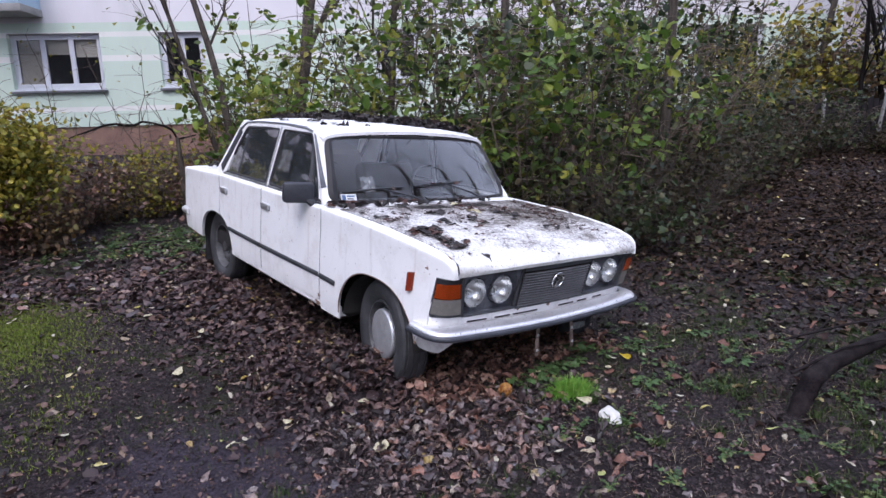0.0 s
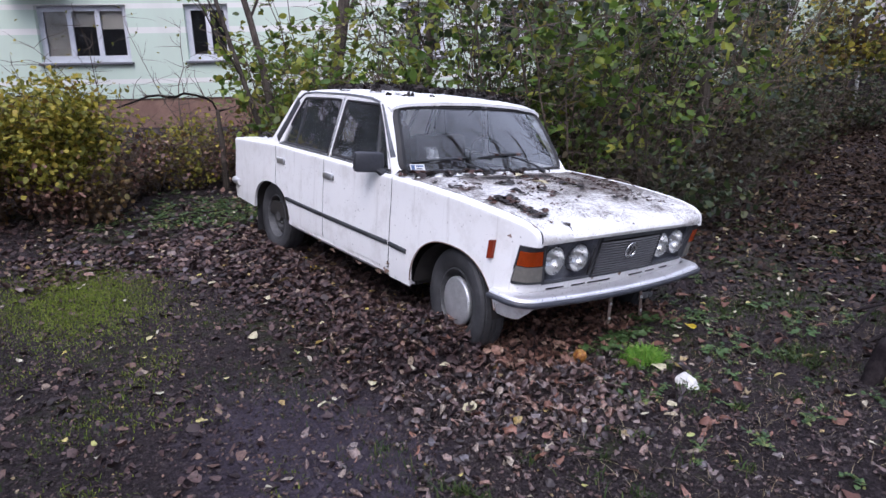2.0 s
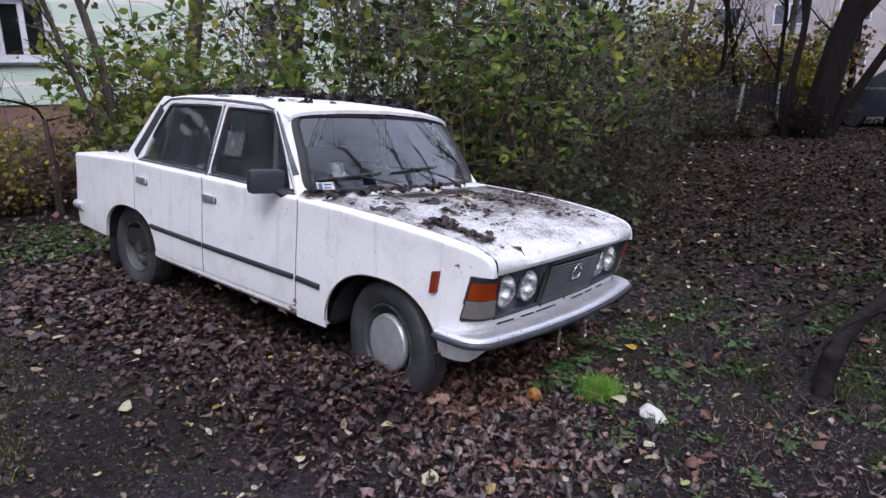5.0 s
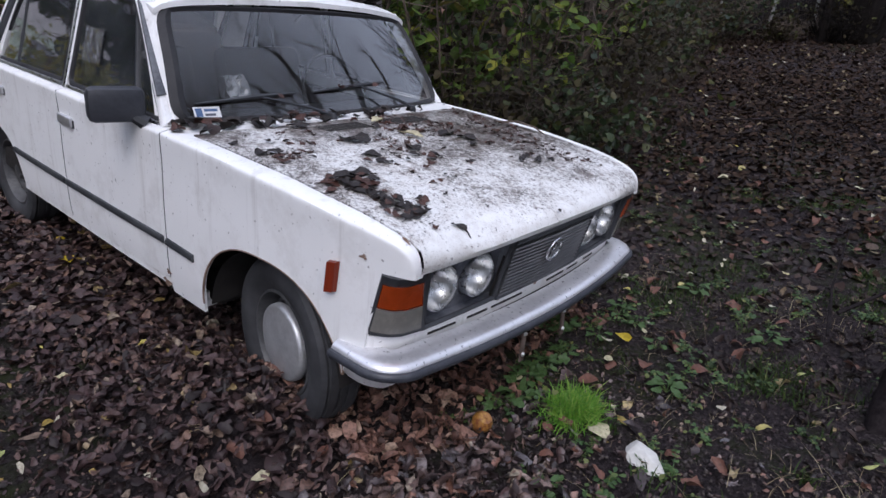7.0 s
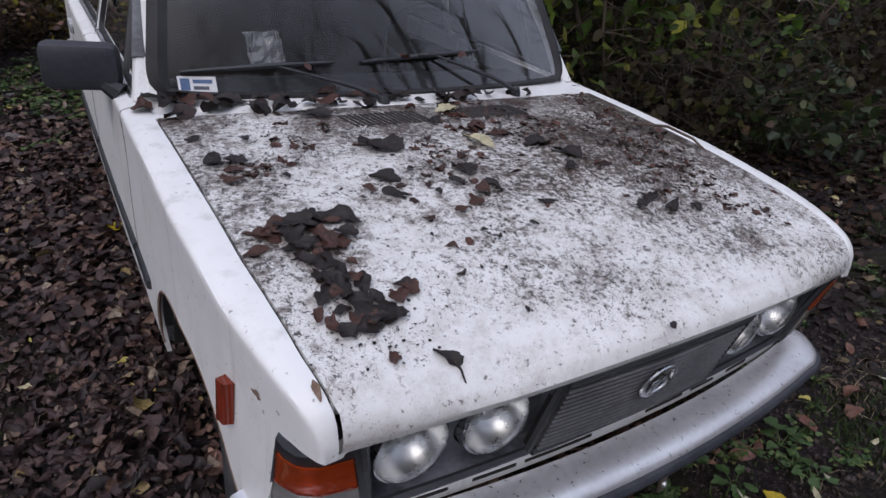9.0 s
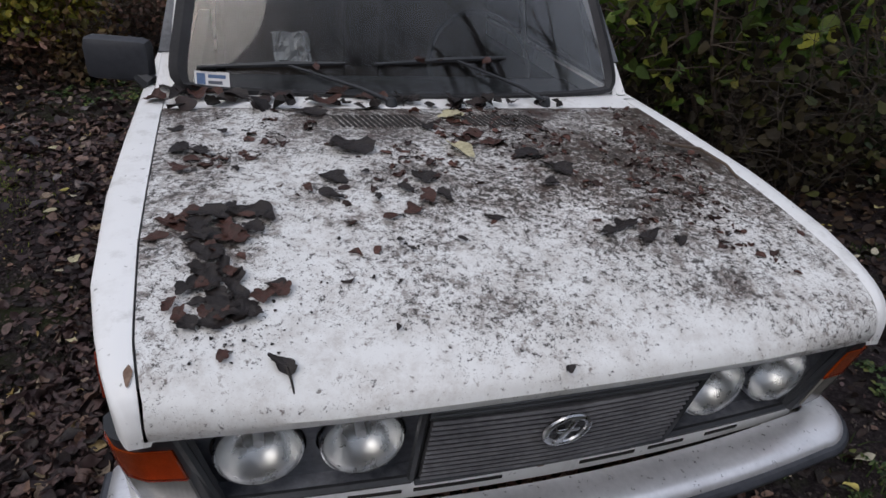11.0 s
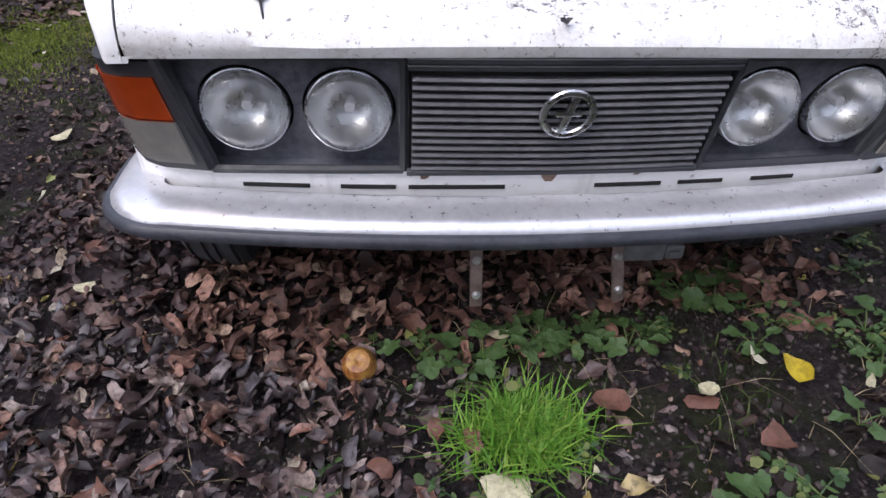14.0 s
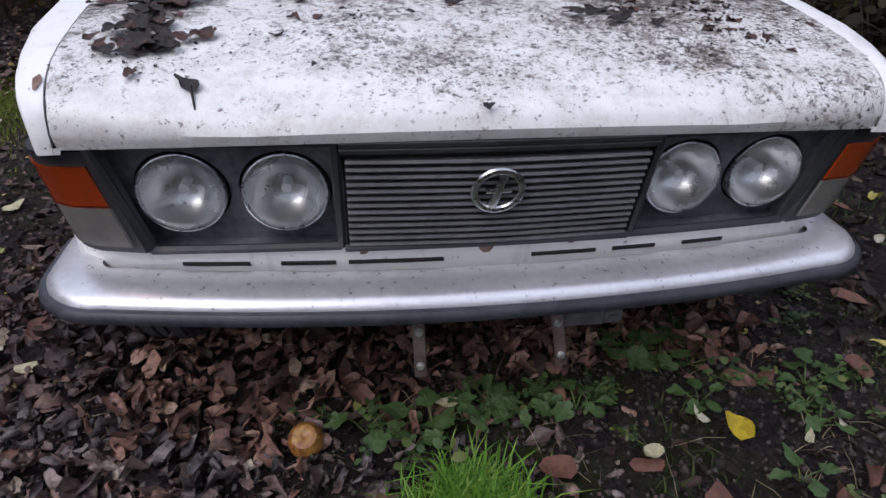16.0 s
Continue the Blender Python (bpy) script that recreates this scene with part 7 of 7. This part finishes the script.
LONE = ((-0.486, -0.522, 0.042, 0), (-0.574, -0.498, 0.025, 1), (-0.299, -0.477, 0.014, 0), (-0.033, -0.590, 0.021, 0), (-0.690, 0.312, 0.038, 0), (-0.672, 0.180, 0.055, 0), (-0.632, 0.166, 0.050, 0), (-0.661, 0.072, 0.046, 1), (-0.695, -0.195, 0.041, 1), (-0.549, 0.066, 0.024, 0), (-0.577, 0.279, 0.030, 0), (-0.362, 0.398, 0.075, 0), (-0.343, -0.000, 0.067, 0), (-0.358, -0.078, 0.052, 0), (-0.403, -0.040, 0.033, 1), (-0.276, 0.148, 0.103, 0), (-0.290, 0.192, 0.073, 0), (-0.268, 0.023, 0.021, 0), (-0.262, -0.098, 0.025, 0), (-0.143, -0.014, 0.069, 0), (-0.195, -0.149, 0.046, 1), (-0.248, -0.173, 0.033, 1), (-0.195, -0.065, 0.041, 0), (-0.249, -0.261, 0.017, 0), (0.104, 0.176, 0.065, 1))
LONE_TWO = ((0.162, -0.061, 0.041, 0), (-0.125, -0.269, 0.020, 0), (-0.366, -0.247, 0.012, 0), (-0.318, -0.355, 0.010, 0), (-0.272, -0.371, 0.010, 0), (-0.233, -0.287, 0.015, 0), (-0.156, -0.118, 0.049, 1), (-0.113, -0.097, 0.045, 0), (0.164, 0.088, 0.075, 0), (0.209, 0.012, 0.080, 0), (-0.054, 0.284, 0.051, 0), (0.058, 0.228, 0.063, 1), (0.252, -0.249, 0.058, 0), (0.276, -0.304, 0.051, 0), (0.197, -0.277, 0.042, 0), (-0.033, -0.194, 0.036, 0), (0.348, -0.319, 0.039, 0))
COWL = ((-0.716, 0.612, 0.105, 0), (-0.693, 0.555, 0.080, 0), (-0.756, 0.550, 0.071, 1), (-0.630, 0.616, 0.084, 1), (-0.651, 0.561, 0.071, 1), (-0.601, 0.556, 0.056, 1), (-0.550, 0.534, 0.087, 0), (-0.580, 0.499, 0.068, 0), (-0.466, 0.528, 0.049, 0), (-0.400, 0.512, 0.045, 0), (-0.338, 0.484, 0.055, 0), (-0.299, 0.473, 0.078, 1), (-0.267, 0.536, 0.063, 1), (-0.225, 0.565, 0.043, 1), (-0.187, 0.507, 0.056, 1), (-0.136, 0.507, 0.056, 1), (-0.062, 0.490, 0.074, 0), (0.181, 0.466, 0.065, 0), (0.267, 0.474, 0.044, 0), (0.374, 0.478, 0.037, 0))
PALE_TWO = ((0.043, 0.366, 0.070, 2), (-0.010, 0.125, 0.076, 2))
KINDS = (DARK_DEAD, RED_DEAD, PALE)
for k, (x, y, size, kind) in enumerate(UPPER_HEAP + LOWER_HEAP + LONE + LONE_TWO + COWL + PALE_TWO):
    hood_leaf(x, y, size * 0.92, 300 + k, KINDS[kind])
for k, (x, y, size, kind) in enumerate(UPPER_HEAP + LOWER_HEAP):
    if k % 2:
        hood_leaf(x + 0.026 * math.sin(k * 5), y + 0.024 * math.cos(k * 3), 0.024 + 0.004 * (k % 4), 430 + k, KINDS[1 if k % 4 == 1 else 0])
# stalk of the lone leaf before the heap
v, f = tube([(-0.483, -0.528, hood_z(-0.483, -0.528) + 0.004), (-0.478, -0.545, hood_z(-0.478, -0.545) + 0.005), (-0.474, -0.562, hood_z(-0.474, -0.562) + 0.003)], [0.0028, 0.0022, 0.0014], 5)
ob = shaped("leaf_stalk", v, f, DARK_DEAD)
ob.matrix_world = CAR_M
tagged(ob, "short dark stalk of a leaf on the bonnet", "stalk", "leaves on the bonnet")

r = np.random.default_rng(77)
crumbs = []
while len(crumbs) < 2900:
    x, y = r.uniform(-0.66, 0.68), r.uniform(-0.45, 0.47)
    if noise.noise((x * 3.2 + 4, y * 3.2, 2)) + 0.5 * noise.noise((x * 11, y * 11, 7)) + 0.35 * x + 0.6 * y > 0.22 or r.uniform() < 0.03:
        crumbs.append((x, y, hood_z(x, y) + 0.002))
for k in range(90):
    x, y = r.normal(-0.57, 0.05), r.normal(-0.44, 0.05)
    crumbs.insert(0, (x, y, hood_z(x, y) + 0.002))
ob = leaf_mesh("leaf_crumbs", crumbs[:2600], r, (0.0015, 0.008), DARK_DEAD, 0.2, 0.3)
ob.matrix_world = CAR_M
tagged(ob, "fine dark crumbs of rotted leaf over the bonnet", "leaf debris", kind="stuff")
ob = leaf_mesh("leaf_scraps", crumbs[2600:], r, (0.012, 0.034), RED_DEAD, 0.16, 0.35, fine=True)
ob.matrix_world = CAR_M
tagged(ob, "dark crumbs of rotted leaf over the bonnet", "leaf debris", kind="stuff")
WIPED = ((-0.32, 0.185), (-0.02, 0.235), (0.05, 0.245), (0.20, 0.26))
for k, (x, v) in enumerate(WIPED):
    pts = leaf_points(1, np.random.default_rng(560 + k), (0.035, 0.035), 0.35)[0]
    ob = leaf_object("fallen_leaf", pts[None], RED_DEAD)
    ob.matrix_world = CAR_M @ Matrix.Translation(screen_at(x, v) + Vector((0, -0.03, 0.016))) @ Matrix.Rotation(k * 1.7, 4, "Z") @ Matrix.Rotation(0.4, 4, "X")
    tagged(ob, "dead brown leaf caught on a wiper", "leaf", "leaves on the wipers")
edge = [(x, hood_back(x) + r.uniform(-0.02, 0.05), 0.957 + r.uniform(0, 0.012)) for x in r.uniform(-0.70, 0.45, 36)]
ob = leaf_mesh("cowl_leaves", edge, r, (0.02, 0.07), DARK_DEAD, 0.35, 0.4)
ob.matrix_world = CAR_M
tagged(ob, "dead leaves caught below the windscreen", "leaf debris", kind="stuff")


def roof_z(x, y):
    return roof(x / 0.662, min(max((y - 0.80) / 1.44, 0), 1))[2]


top = []
while len(top) < 1500:
    x, y = r.uniform(-0.55, 0.60), r.uniform(0.90, 2.2)
    want = (x + 0.25) * 1.0 + (y - 1.2) * 0.55 + 0.35 * noise.noise((x * 4, y * 4, 9))
    if want > 0.25 or r.uniform() < 0.015:
        top.append((x, y, roof_z(x, y) + 0.004 + r.uniform(0, 0.045) * min(1, max(0, want))))
ob = leaf_mesh("roof_leaves", top, r, (0.035, 0.075), DARK_DEAD, 0.45, 0.6)
ob.matrix_world = CAR_M
tagged(ob, "heap of dark dead leaves on the car roof", "leaf debris", kind="stuff")
lid = [(x, y, shoulder(y) + 0.026 + r.uniform(0, 0.045)) for x, y in zip(r.uniform(-0.62, 0.6, 420), r.uniform(2.50, 3.15, 420))]
ob = leaf_mesh("boot_leaves", lid, r, (0.035, 0.07), DARK_DEAD, 0.4, 0.5)
ob.matrix_world = CAR_M
tagged(ob, "dead leaves lying on the boot lid", "leaf debris", kind="stuff")
for k, (x, y) in enumerate(((-0.50, 1.32), (-0.56, 1.62), (-0.44, 1.12), (-0.35, 1.5))):
    pts = leaf_points(1, np.random.default_rng(500 + k), (0.08, 0.08), 0.2)[0]
    ob = leaf_object("fallen_leaf", pts[None], DARK_DEAD)
    ob.matrix_world = CAR_M @ Matrix.Translation((x, y, roof_z(x, y) + 0.008)) @ Matrix.Rotation(k * 1.3, 4, "Z")
    tagged(ob, "dark fallen leaf on the white car roof", "leaf", "leaves on the roof")
v, f = tube([(0.60, 0.14, hood_z(0.6, 0.14) + 0.012), (0.66, 0.06, hood_z(0.66, 0.06) + 0.03), (0.69, -0.02, hood_z(0.69, -0.02) + 0.02), (0.72, -0.10, 0.90)], [0.004, 0.005, 0.004, 0.003], 5)
ob = shaped("twig", v, f, TWIG)
ob.matrix_world = CAR_M
tagged(ob, "short brown twig lying on the bonnet", "twig")

# ---- plants and leaves in front of the car ----
def blades(name, places, rng, height, material, label, category, parent=None, kind="stuff", lean=0.5, thin=1.0):
    n = len(places)
    h = rng.uniform(height[0], height[1], n)
    a, b = rng.uniform(0, 2 * np.pi, n), rng.normal(0, lean, n)
    w = rng.uniform(0.0012, 0.0028, n) * thin
    pts = np.zeros((n, 5, 3))
    out = np.stack([np.cos(a), np.sin(a)], 1)
    side = np.stack([-np.sin(a), np.cos(a)], 1)
    for k, (t, s) in enumerate(((0, 1), (0, -1), (0.55, 0.8), (0.55, -0.8), (1.0, 0))):
        bend = (b * t * t * h)[:, None] * out
        pts[:, k, :2] = bend + side * (w * s)[:, None]
        pts[:, k, 2] = h * t * (1 - 0.25 * np.abs(b) * t)
    pts += np.asarray(places)[:, None, :]
    base = np.arange(n)[:, None] * 5
    idx = np.concatenate([base + np.array([0, 1, 3, 2]), base + np.array([2, 3, 4])], 1).ravel()
    ob = fast(name, pts.reshape(-1, 3), [4, 3] * n, idx, material, parent)
    return tagged(ob, label, category, kind=kind) if kind else tagged(ob, label, category)


r = np.random.default_rng(91)
tuft = [(x, y, level(x, y)) for x, y in zip(r.normal(-0.06, 0.054, 1400), r.normal(-0.815, 0.040, 1400))]
blades("grass_tuft", tuft, r, (0.025, 0.075), GRASS, "bright green tuft of grass before the bumper", "grass", lean=1.05)
moss = [(x, y) for x, y in zip(r.normal(-2.3, 0.28, 17000), r.normal(2.15, 0.45, 17000))]
moss += scatter(5000, -3.3, -1.9, -2.2, 1.2, r, lambda x, y: max(0, noise.noise((x * 1.9, y * 1.9, 15)) + 0.1 - 0.5 * max(0, x + 2.2)))
blades("moss", [(x, y, level(x, y)) for x, y in moss], r, (0.008, 0.026), MOSS, "yellow-green moss and short grass on damp soil", "moss", lean=0.9)
lawn = scatter(2600, -3.2, -1.5, -2.0, 1.4, r, lambda x, y: max(0, noise.noise((x * 1.6, y * 1.6, 5)) + 0.05 - 0.3 * max(0, x + 2)))
lawn += scatter(12000, 0.0, 4.0, -2.4, 0.6, r, lambda x, y: max(0, noise.noise((x * 2.2, y * 2.2, 8)) - 0.05))
blades("grass", [(x, y, level(x, y)) for x, y in lawn], r, (0.012, 0.045), LAWN, "short patchy grass and moss on damp soil", "grass", lean=0.9)


STRAW = leafy("dry_straw", [(0.0, (0.14, 0.10, 0.06)), (0.6, (0.28, 0.22, 0.13)), (1.0, (0.42, 0.36, 0.22))], 0.6, 0.2, 0.3, 0.2)
weeds = np.array(scatter(75, -1.3, 2.2, -2.4, -0.95, r) + scatter(26, -2.6, -1.5, -2.2, -0.6, r))
weed = np.concatenate([w + r.normal(0, r.uniform(0.012, 0.045), (int(r.integers(14, 46)), 2)) for w in weeds])
blades("weed_tufts", [(x, y, level(x, y)) for x, y in weed], r, (0.018, 0.055), LAWN, "small tufts of dull green grass on dark soil", "grass", lean=1.1, thin=1.3)
dry = scatter(1300, -1.2, 1.6, -2.2, -0.45, r, lambda x, y: 0.15 + max(0, noise.noise((x * 3, y * 3, 12))))
blades("dry_straws", [(x, y, level(x, y) + 0.004) for x, y in dry], r, (0.02, 0.06), STRAW, "thin dry straws lying on damp soil", "straw", lean=2.0, thin=0.45)


def herb(x, y, count, size, seed, material, label):
    """A low plant: fronds with small leaflets in pairs, round one root."""
    q = np.random.default_rng(seed)
    ob = thing("herb", label, "plant", Matrix.Translation((x, y, level(x, y))), "low herbs")
    stalks, places, yaws, tilts, sizes = [], [], [], [], []
    for k in range(max(5, count // 2)):
        a, ln = q.uniform(0, 2 * math.pi), size * q.uniform(1.0, 2.2)
        rise_, droop = q.uniform(0.35, 1.1), q.uniform(0.3, 0.9)
        line = [Vector((math.cos(a) * ln * t, math.sin(a) * ln * t, ln * (rise_ * t - droop * t * t) + 0.004)) for t in (0, 0.25, 0.5, 0.75, 1.0)]
        stalks.append(tube(line, [0.0016, 0.0014, 0.0012, 0.001, 0.0006], 3))
        for i in (1, 2, 3, 4):
            for sgn in ((-1, 1) if i < 4 else (0,)):
                sz = size * q.uniform(0.30, 0.52) * (1.25 if i == 4 else 1.0)
                ya = a - math.pi / 2 + sgn * q.uniform(0.7, 1.2)
                d = Vector((-math.sin(ya), math.cos(ya), 0)) * sz * 0.5
                places.append(tuple(line[i] + d))
                yaws.append(ya)
                sizes.append(sz)
    n = len(places)
    pts = leaf_points(n, q, (1, 1), 0.16) * np.array(sizes)[:, None, None]
    pts = turned(pts, np.array(yaws), q.normal(0, 0.3, n), q.normal(0, 0.3, n)) + np.array(places)[:, None, :]
    v, f = merged(stalks)
    tagged(shaped("stalk", v, f, material, ob, "thin green stalks", smooth=False), kind="stuff")
    simple_leaves("foliage", pts, material, ob)


def broad_herb(x, y, count, size, seed):
    """A low plant with a few broad leaves on short stalks."""
    q = random.Random(seed)
    ob = thing("broad_herb", "low green plant with broad lobed leaves on damp soil", "plant", Matrix.Translation((x, y, level(x, y))), "broad-leaved herbs")
    for k in range(count):
        a, d, h = 2 * math.pi * k / count + q.uniform(-0.4, 0.4), size * q.uniform(0.5, 1.1), size * q.uniform(0.4, 0.9)
        tip = Vector((math.cos(a) * d, math.sin(a) * d, h))
        v, f = tube([(0, 0, 0), tuple(tip * 0.55 + Vector((0, 0, h * 0.15))), tuple(tip)], [0.0022, 0.0018, 0.0012], 4)
        shaped("stalk", v, f, HERB, ob)
        leaf = flat_leaf("leaf", size * q.uniform(0.75, 1.15), seed * 20 + k, HERB, 0.16)
        leaf.parent = ob
        leaf.matrix_local = Matrix.Translation(tip + Vector((math.cos(a), math.sin(a), 0)) * size * 0.3) @ Matrix.Rotation(a - math.pi / 2, 4, "Z") @ Matrix.Rotation(q.uniform(-0.5, 0.1), 4, "X")


for k, (x, y, c, sz) in enumerate(((0.40, -0.47, 7, 0.055), (0.45, -0.50, 5, 0.05), (0.485, -0.634, 5, 0.042), (0.03, -0.565, 8, 0.045), (-0.03, -0.60, 6, 0.05), (0.10, -0.60, 6, 0.045), (0.215, -0.606, 6, 0.045), (0.298, -1.013, 6, 0.05), (0.76, -0.60, 6, 0.045), (0.70, -0.73, 5, 0.04), (-0.24, -0.60, 4, 0.06), (-0.10, -0.62, 4, 0.055), (0.575, -0.85, 4, 0.04), (-0.42, -0.93, 5, 0.035), (0.9, -1.2, 6, 0.05), (1.2, -0.8, 6, 0.05))):
    broad_herb(x, y, c, sz, 900 + k)

NEAR = ((0.15, -0.55, 26, 0.034), (0.27, -0.57, 22, 0.032), (0.05, -0.58, 18, 0.032), (0.37, -0.50, 16, 0.036), (0.47, -0.40, 12, 0.05), (0.53, -0.50, 9, 0.045), (0.72, -0.66, 26, 0.034), (0.84, -0.60, 24, 0.034), (0.66, -0.56, 12, 0.045), (0.88, -0.74, 18, 0.034), (-0.20, -0.62, 12, 0.05), (-0.33, -0.55, 14, 0.03), (-0.42, -0.52, 14, 0.028), (-0.12, -0.63, 9, 0.055), (-0.45, -0.86, 10, 0.03), (0.02, -0.88, 12, 0.03), (0.42, -0.98, 10, 0.045), (0.65, -0.95, 10, 0.04), (-0.18, -0.95, 8, 0.035))
for k, (x, y, c, sz) in enumerate(NEAR):
    herb(x, y, c, sz, 600 + k, HERB, "low green herb with small leaves among dead leaves")
for k in range(290):
    x, y = (r.uniform(0.2, 3.6), r.uniform(-2.3, 0.6)) if k < 120 else (r.uniform(-1.1, 1.6), r.uniform(-2.3, -0.95)) if k >= 250 else (r.normal(-0.75, 0.45), r.normal(4.15, 0.42))
    herb(x, y, int(r.integers(7, 16)), r.uniform(0.04, 0.07) if 120 <= k < 250 else r.uniform(0.022, 0.045), 700 + k, HERB if k >= 120 else DIM_HERB, "low green herb with small leaves on damp soil")

ORANGE = leafy("orange_brown_leaf", [(0.0, (0.12, 0.050, 0.036)), (1.0, (0.21, 0.105, 0.075))], 0.5, 0.1, 0.3)
YELLOW = leafy("yellow_leaf", [(0.0, (0.50, 0.36, 0.02)), (1.0, (0.52, 0.40, 0.03))], 0.5, 0.15, 0.3)
PICKED = ((0.514, -0.73, 0.075, YELLOW, "yellow fallen leaf on dark soil", 20), (0.318, -0.761, 0.055, PALE, "pale yellow fallen leaf on dark soil", 120), (-0.109, -0.935, 0.085, PALE, "large pale green fallen leaf on dark soil", 70), (-0.151, -0.833, 0.062, ORANGE, "orange-brown fallen leaf on dark soil", 10), (-0.318, -0.862, 0.065, ORANGE, "orange-brown fallen leaf on dark soil", 50), (0.121, -0.775, 0.07, ORANGE, "red-brown fallen leaf beside the grass", 200), (0.394, -0.881, 0.065, ORANGE, "red-brown fallen leaf on dark soil", 100), (-0.062, -0.575, 0.055, PALE, "pale yellow upright leaf beside the herbs", 90), (-0.25, -0.52, 0.06, ORANGE, "orange curled leaf among dead leaves", 30), (-1.01, -0.316, 0.055, PALE, "pale fallen leaf on the dark litter", 75), (-0.79, 1.64, 0.075, YELLOW, "yellow fallen leaf on the dark litter", 10), (-0.70, 1.95, 0.06, YELLOW, "yellow fallen leaf on the dark litter", 60), (-1.12, -0.645, 0.085, PALE, "large pale fallen leaf on damp soil", 300), (-1.47, 1.85, 0.08, PALE, "large pale fallen leaf on damp soil", 210), (-1.56, 0.85, 0.085, PALE, "large pale fallen leaf on damp soil", 310), (-1.34, -0.156, 0.05, PALE, "pale fallen leaf on damp soil", 30), (-1.27, 1.34, 0.05, PALE, "pale fallen leaf on damp soil", 30), (-1.66, 2.80, 0.07, PALE, "pale fallen leaf on damp soil", 80), (3.18, -0.3, 0.11, PALE, "large pale fallen leaf on damp soil", 100))
for x, y, sz, mt, label, yaw in PICKED:
    single_leaf("fallen_leaf", x, y, sz, mt, label, yaw)
r = np.random.default_rng(5)
bits = scatter(340, -3.0, 4.2, -2.4, 4.5, r)
tagged(leaf_mesh("pale_leaves", [(x, y, level(x, y) + 0.022) for x, y in bits], r, (0.025, 0.06), PALE, 0.25, 0.4, fine=True), "scattered pale cream and yellow fallen leaves", "fallen leaves", kind="stuff")
bits = scatter(150, 2.5, 12, -3, 6, r)
tagged(leaf_mesh("far_pale_leaves", [(x, y, level(x, y) + 0.03) for x, y in bits], r, (0.05, 0.10), PALE, 0.25, 0.3), "pale fallen leaves beyond the car", "fallen leaves", kind="stuff")
bits = scatter(120, -1.4, 3.5, -2.4, 0.2, r)
tagged(leaf_mesh("reddish_leaves", [(x, y, level(x, y) + 0.02) for x, y in bits], r, (0.05, 0.085), ORANGE, 0.25, 0.45, fine=True), "scattered red-brown fallen leaves", "fallen leaves", kind="stuff")

# rotting apple
APPLE = surface("rotting_apple_skin", (0.16, 0.045, 0.018), (0.44, 0.24, 0.05), 22, 90, (0.3, 0.5), 0, 0.15)
v, f = lathe([(0.0, 0.032), (0.010, 0.036), (0.024, 0.034), (0.034, 0.020), (0.036, 0.004), (0.031, -0.016), (0.018, -0.030), (0.006, -0.032), (0.0, -0.028)], 24, "z")
apple = shaped("apple", v, f, APPLE)
apple.matrix_world = Matrix.Translation((-0.357, -0.627, level(-0.357, -0.627) + 0.026)) @ Matrix.Rotation(0.5, 4, "X")
tagged(apple, "rotting orange and yellow apple among dead leaves", "apple")

# fallen branch and sticks
LOG_BARK = surface("dark_grey_bark", (0.008, 0.006, 0.007), (0.028, 0.023, 0.023), 12, 70, (0.75, 0.95), 0, 0.8, spec=0.06)
knots = [(0.50, -1.66, -0.14), (0.64, -1.662, 0.075), (0.70, -1.665, 0.15), (0.90, -1.675, 0.175), (1.3, -1.71, 0.18), (1.9, -1.80, 0.18), (2.7, -1.95, 0.16)]
along = steps(0, 6, 48)
pts = [tuple(lerp(k, list(range(7)), [q[c] for q in knots]) + 0.010 * noise.noise((k * 1.7, c * 5.0, 2.0)) for c in range(3)) for k in along]
v, f = tube(pts, [lerp(k, list(range(7)), [0.050, 0.046, 0.047, 0.042, 0.040, 0.036, 0.028]) for k in along], 16)
v = [tuple(Vector(q) + 0.007 * Vector((0, noise.noise((q[0] * 16, q[1] * 40, q[2] * 40)), noise.noise((q[0] * 16, q[1] * 40, q[2] * 40 + 9))))) for q in v]
branch = shaped("fallen_branch", v, f, LOG_BARK)
tagged(branch, "thick bent dead branch lying on the ground", "branch")
STICKS = (((1.05, -1.40, 0.30), (1.6, -1.32, 0.33), (2.5, -1.25, 0.32)), ((0.62, -1.60, 1.10), (1.0, -1.68, 1.45), (1.9, -1.95, 1.25)), ((0.95, -1.42, 1.35), (1.35, -1.60, 1.62), (2.0, -1.85, 1.5)), ((3.6, -0.1, 0.08), (4.6, -0.5, 0.12), (5.8, -0.9, 0.15)), ((3.9, -0.6, 0.08), (4.9, -0.4, 0.14), (6.0, 0.1, 0.18)), ((4.2, 0.2, 0.12), (5.2, -0.3, 0.14), (6.4, -1.2, 0.16)), ((4.5, -1.2, 0.1), (5.3, -0.9, 0.16), (6.3, -0.3, 0.18)), ((5.0, 0.4, 0.15), (5.7, -0.4, 0.18), (6.6, -1.6, 0.2)), ((-1.6, 4.0, 0.25), (-0.9, 4.1, 0.26), (-0.3, 4.0, 0.27)))
for k, line in enumerate(STICKS):
    v, f = tube([(x, y, level(x, y) + 0.012 + z * 0.15) for x, y, z in line], [0.008, 0.006, 0.003], 6)
    tagged(shaped("stick", v, f, LOG_BARK), "thin dead stick lying on fallen leaves", "stick", "fallen sticks")
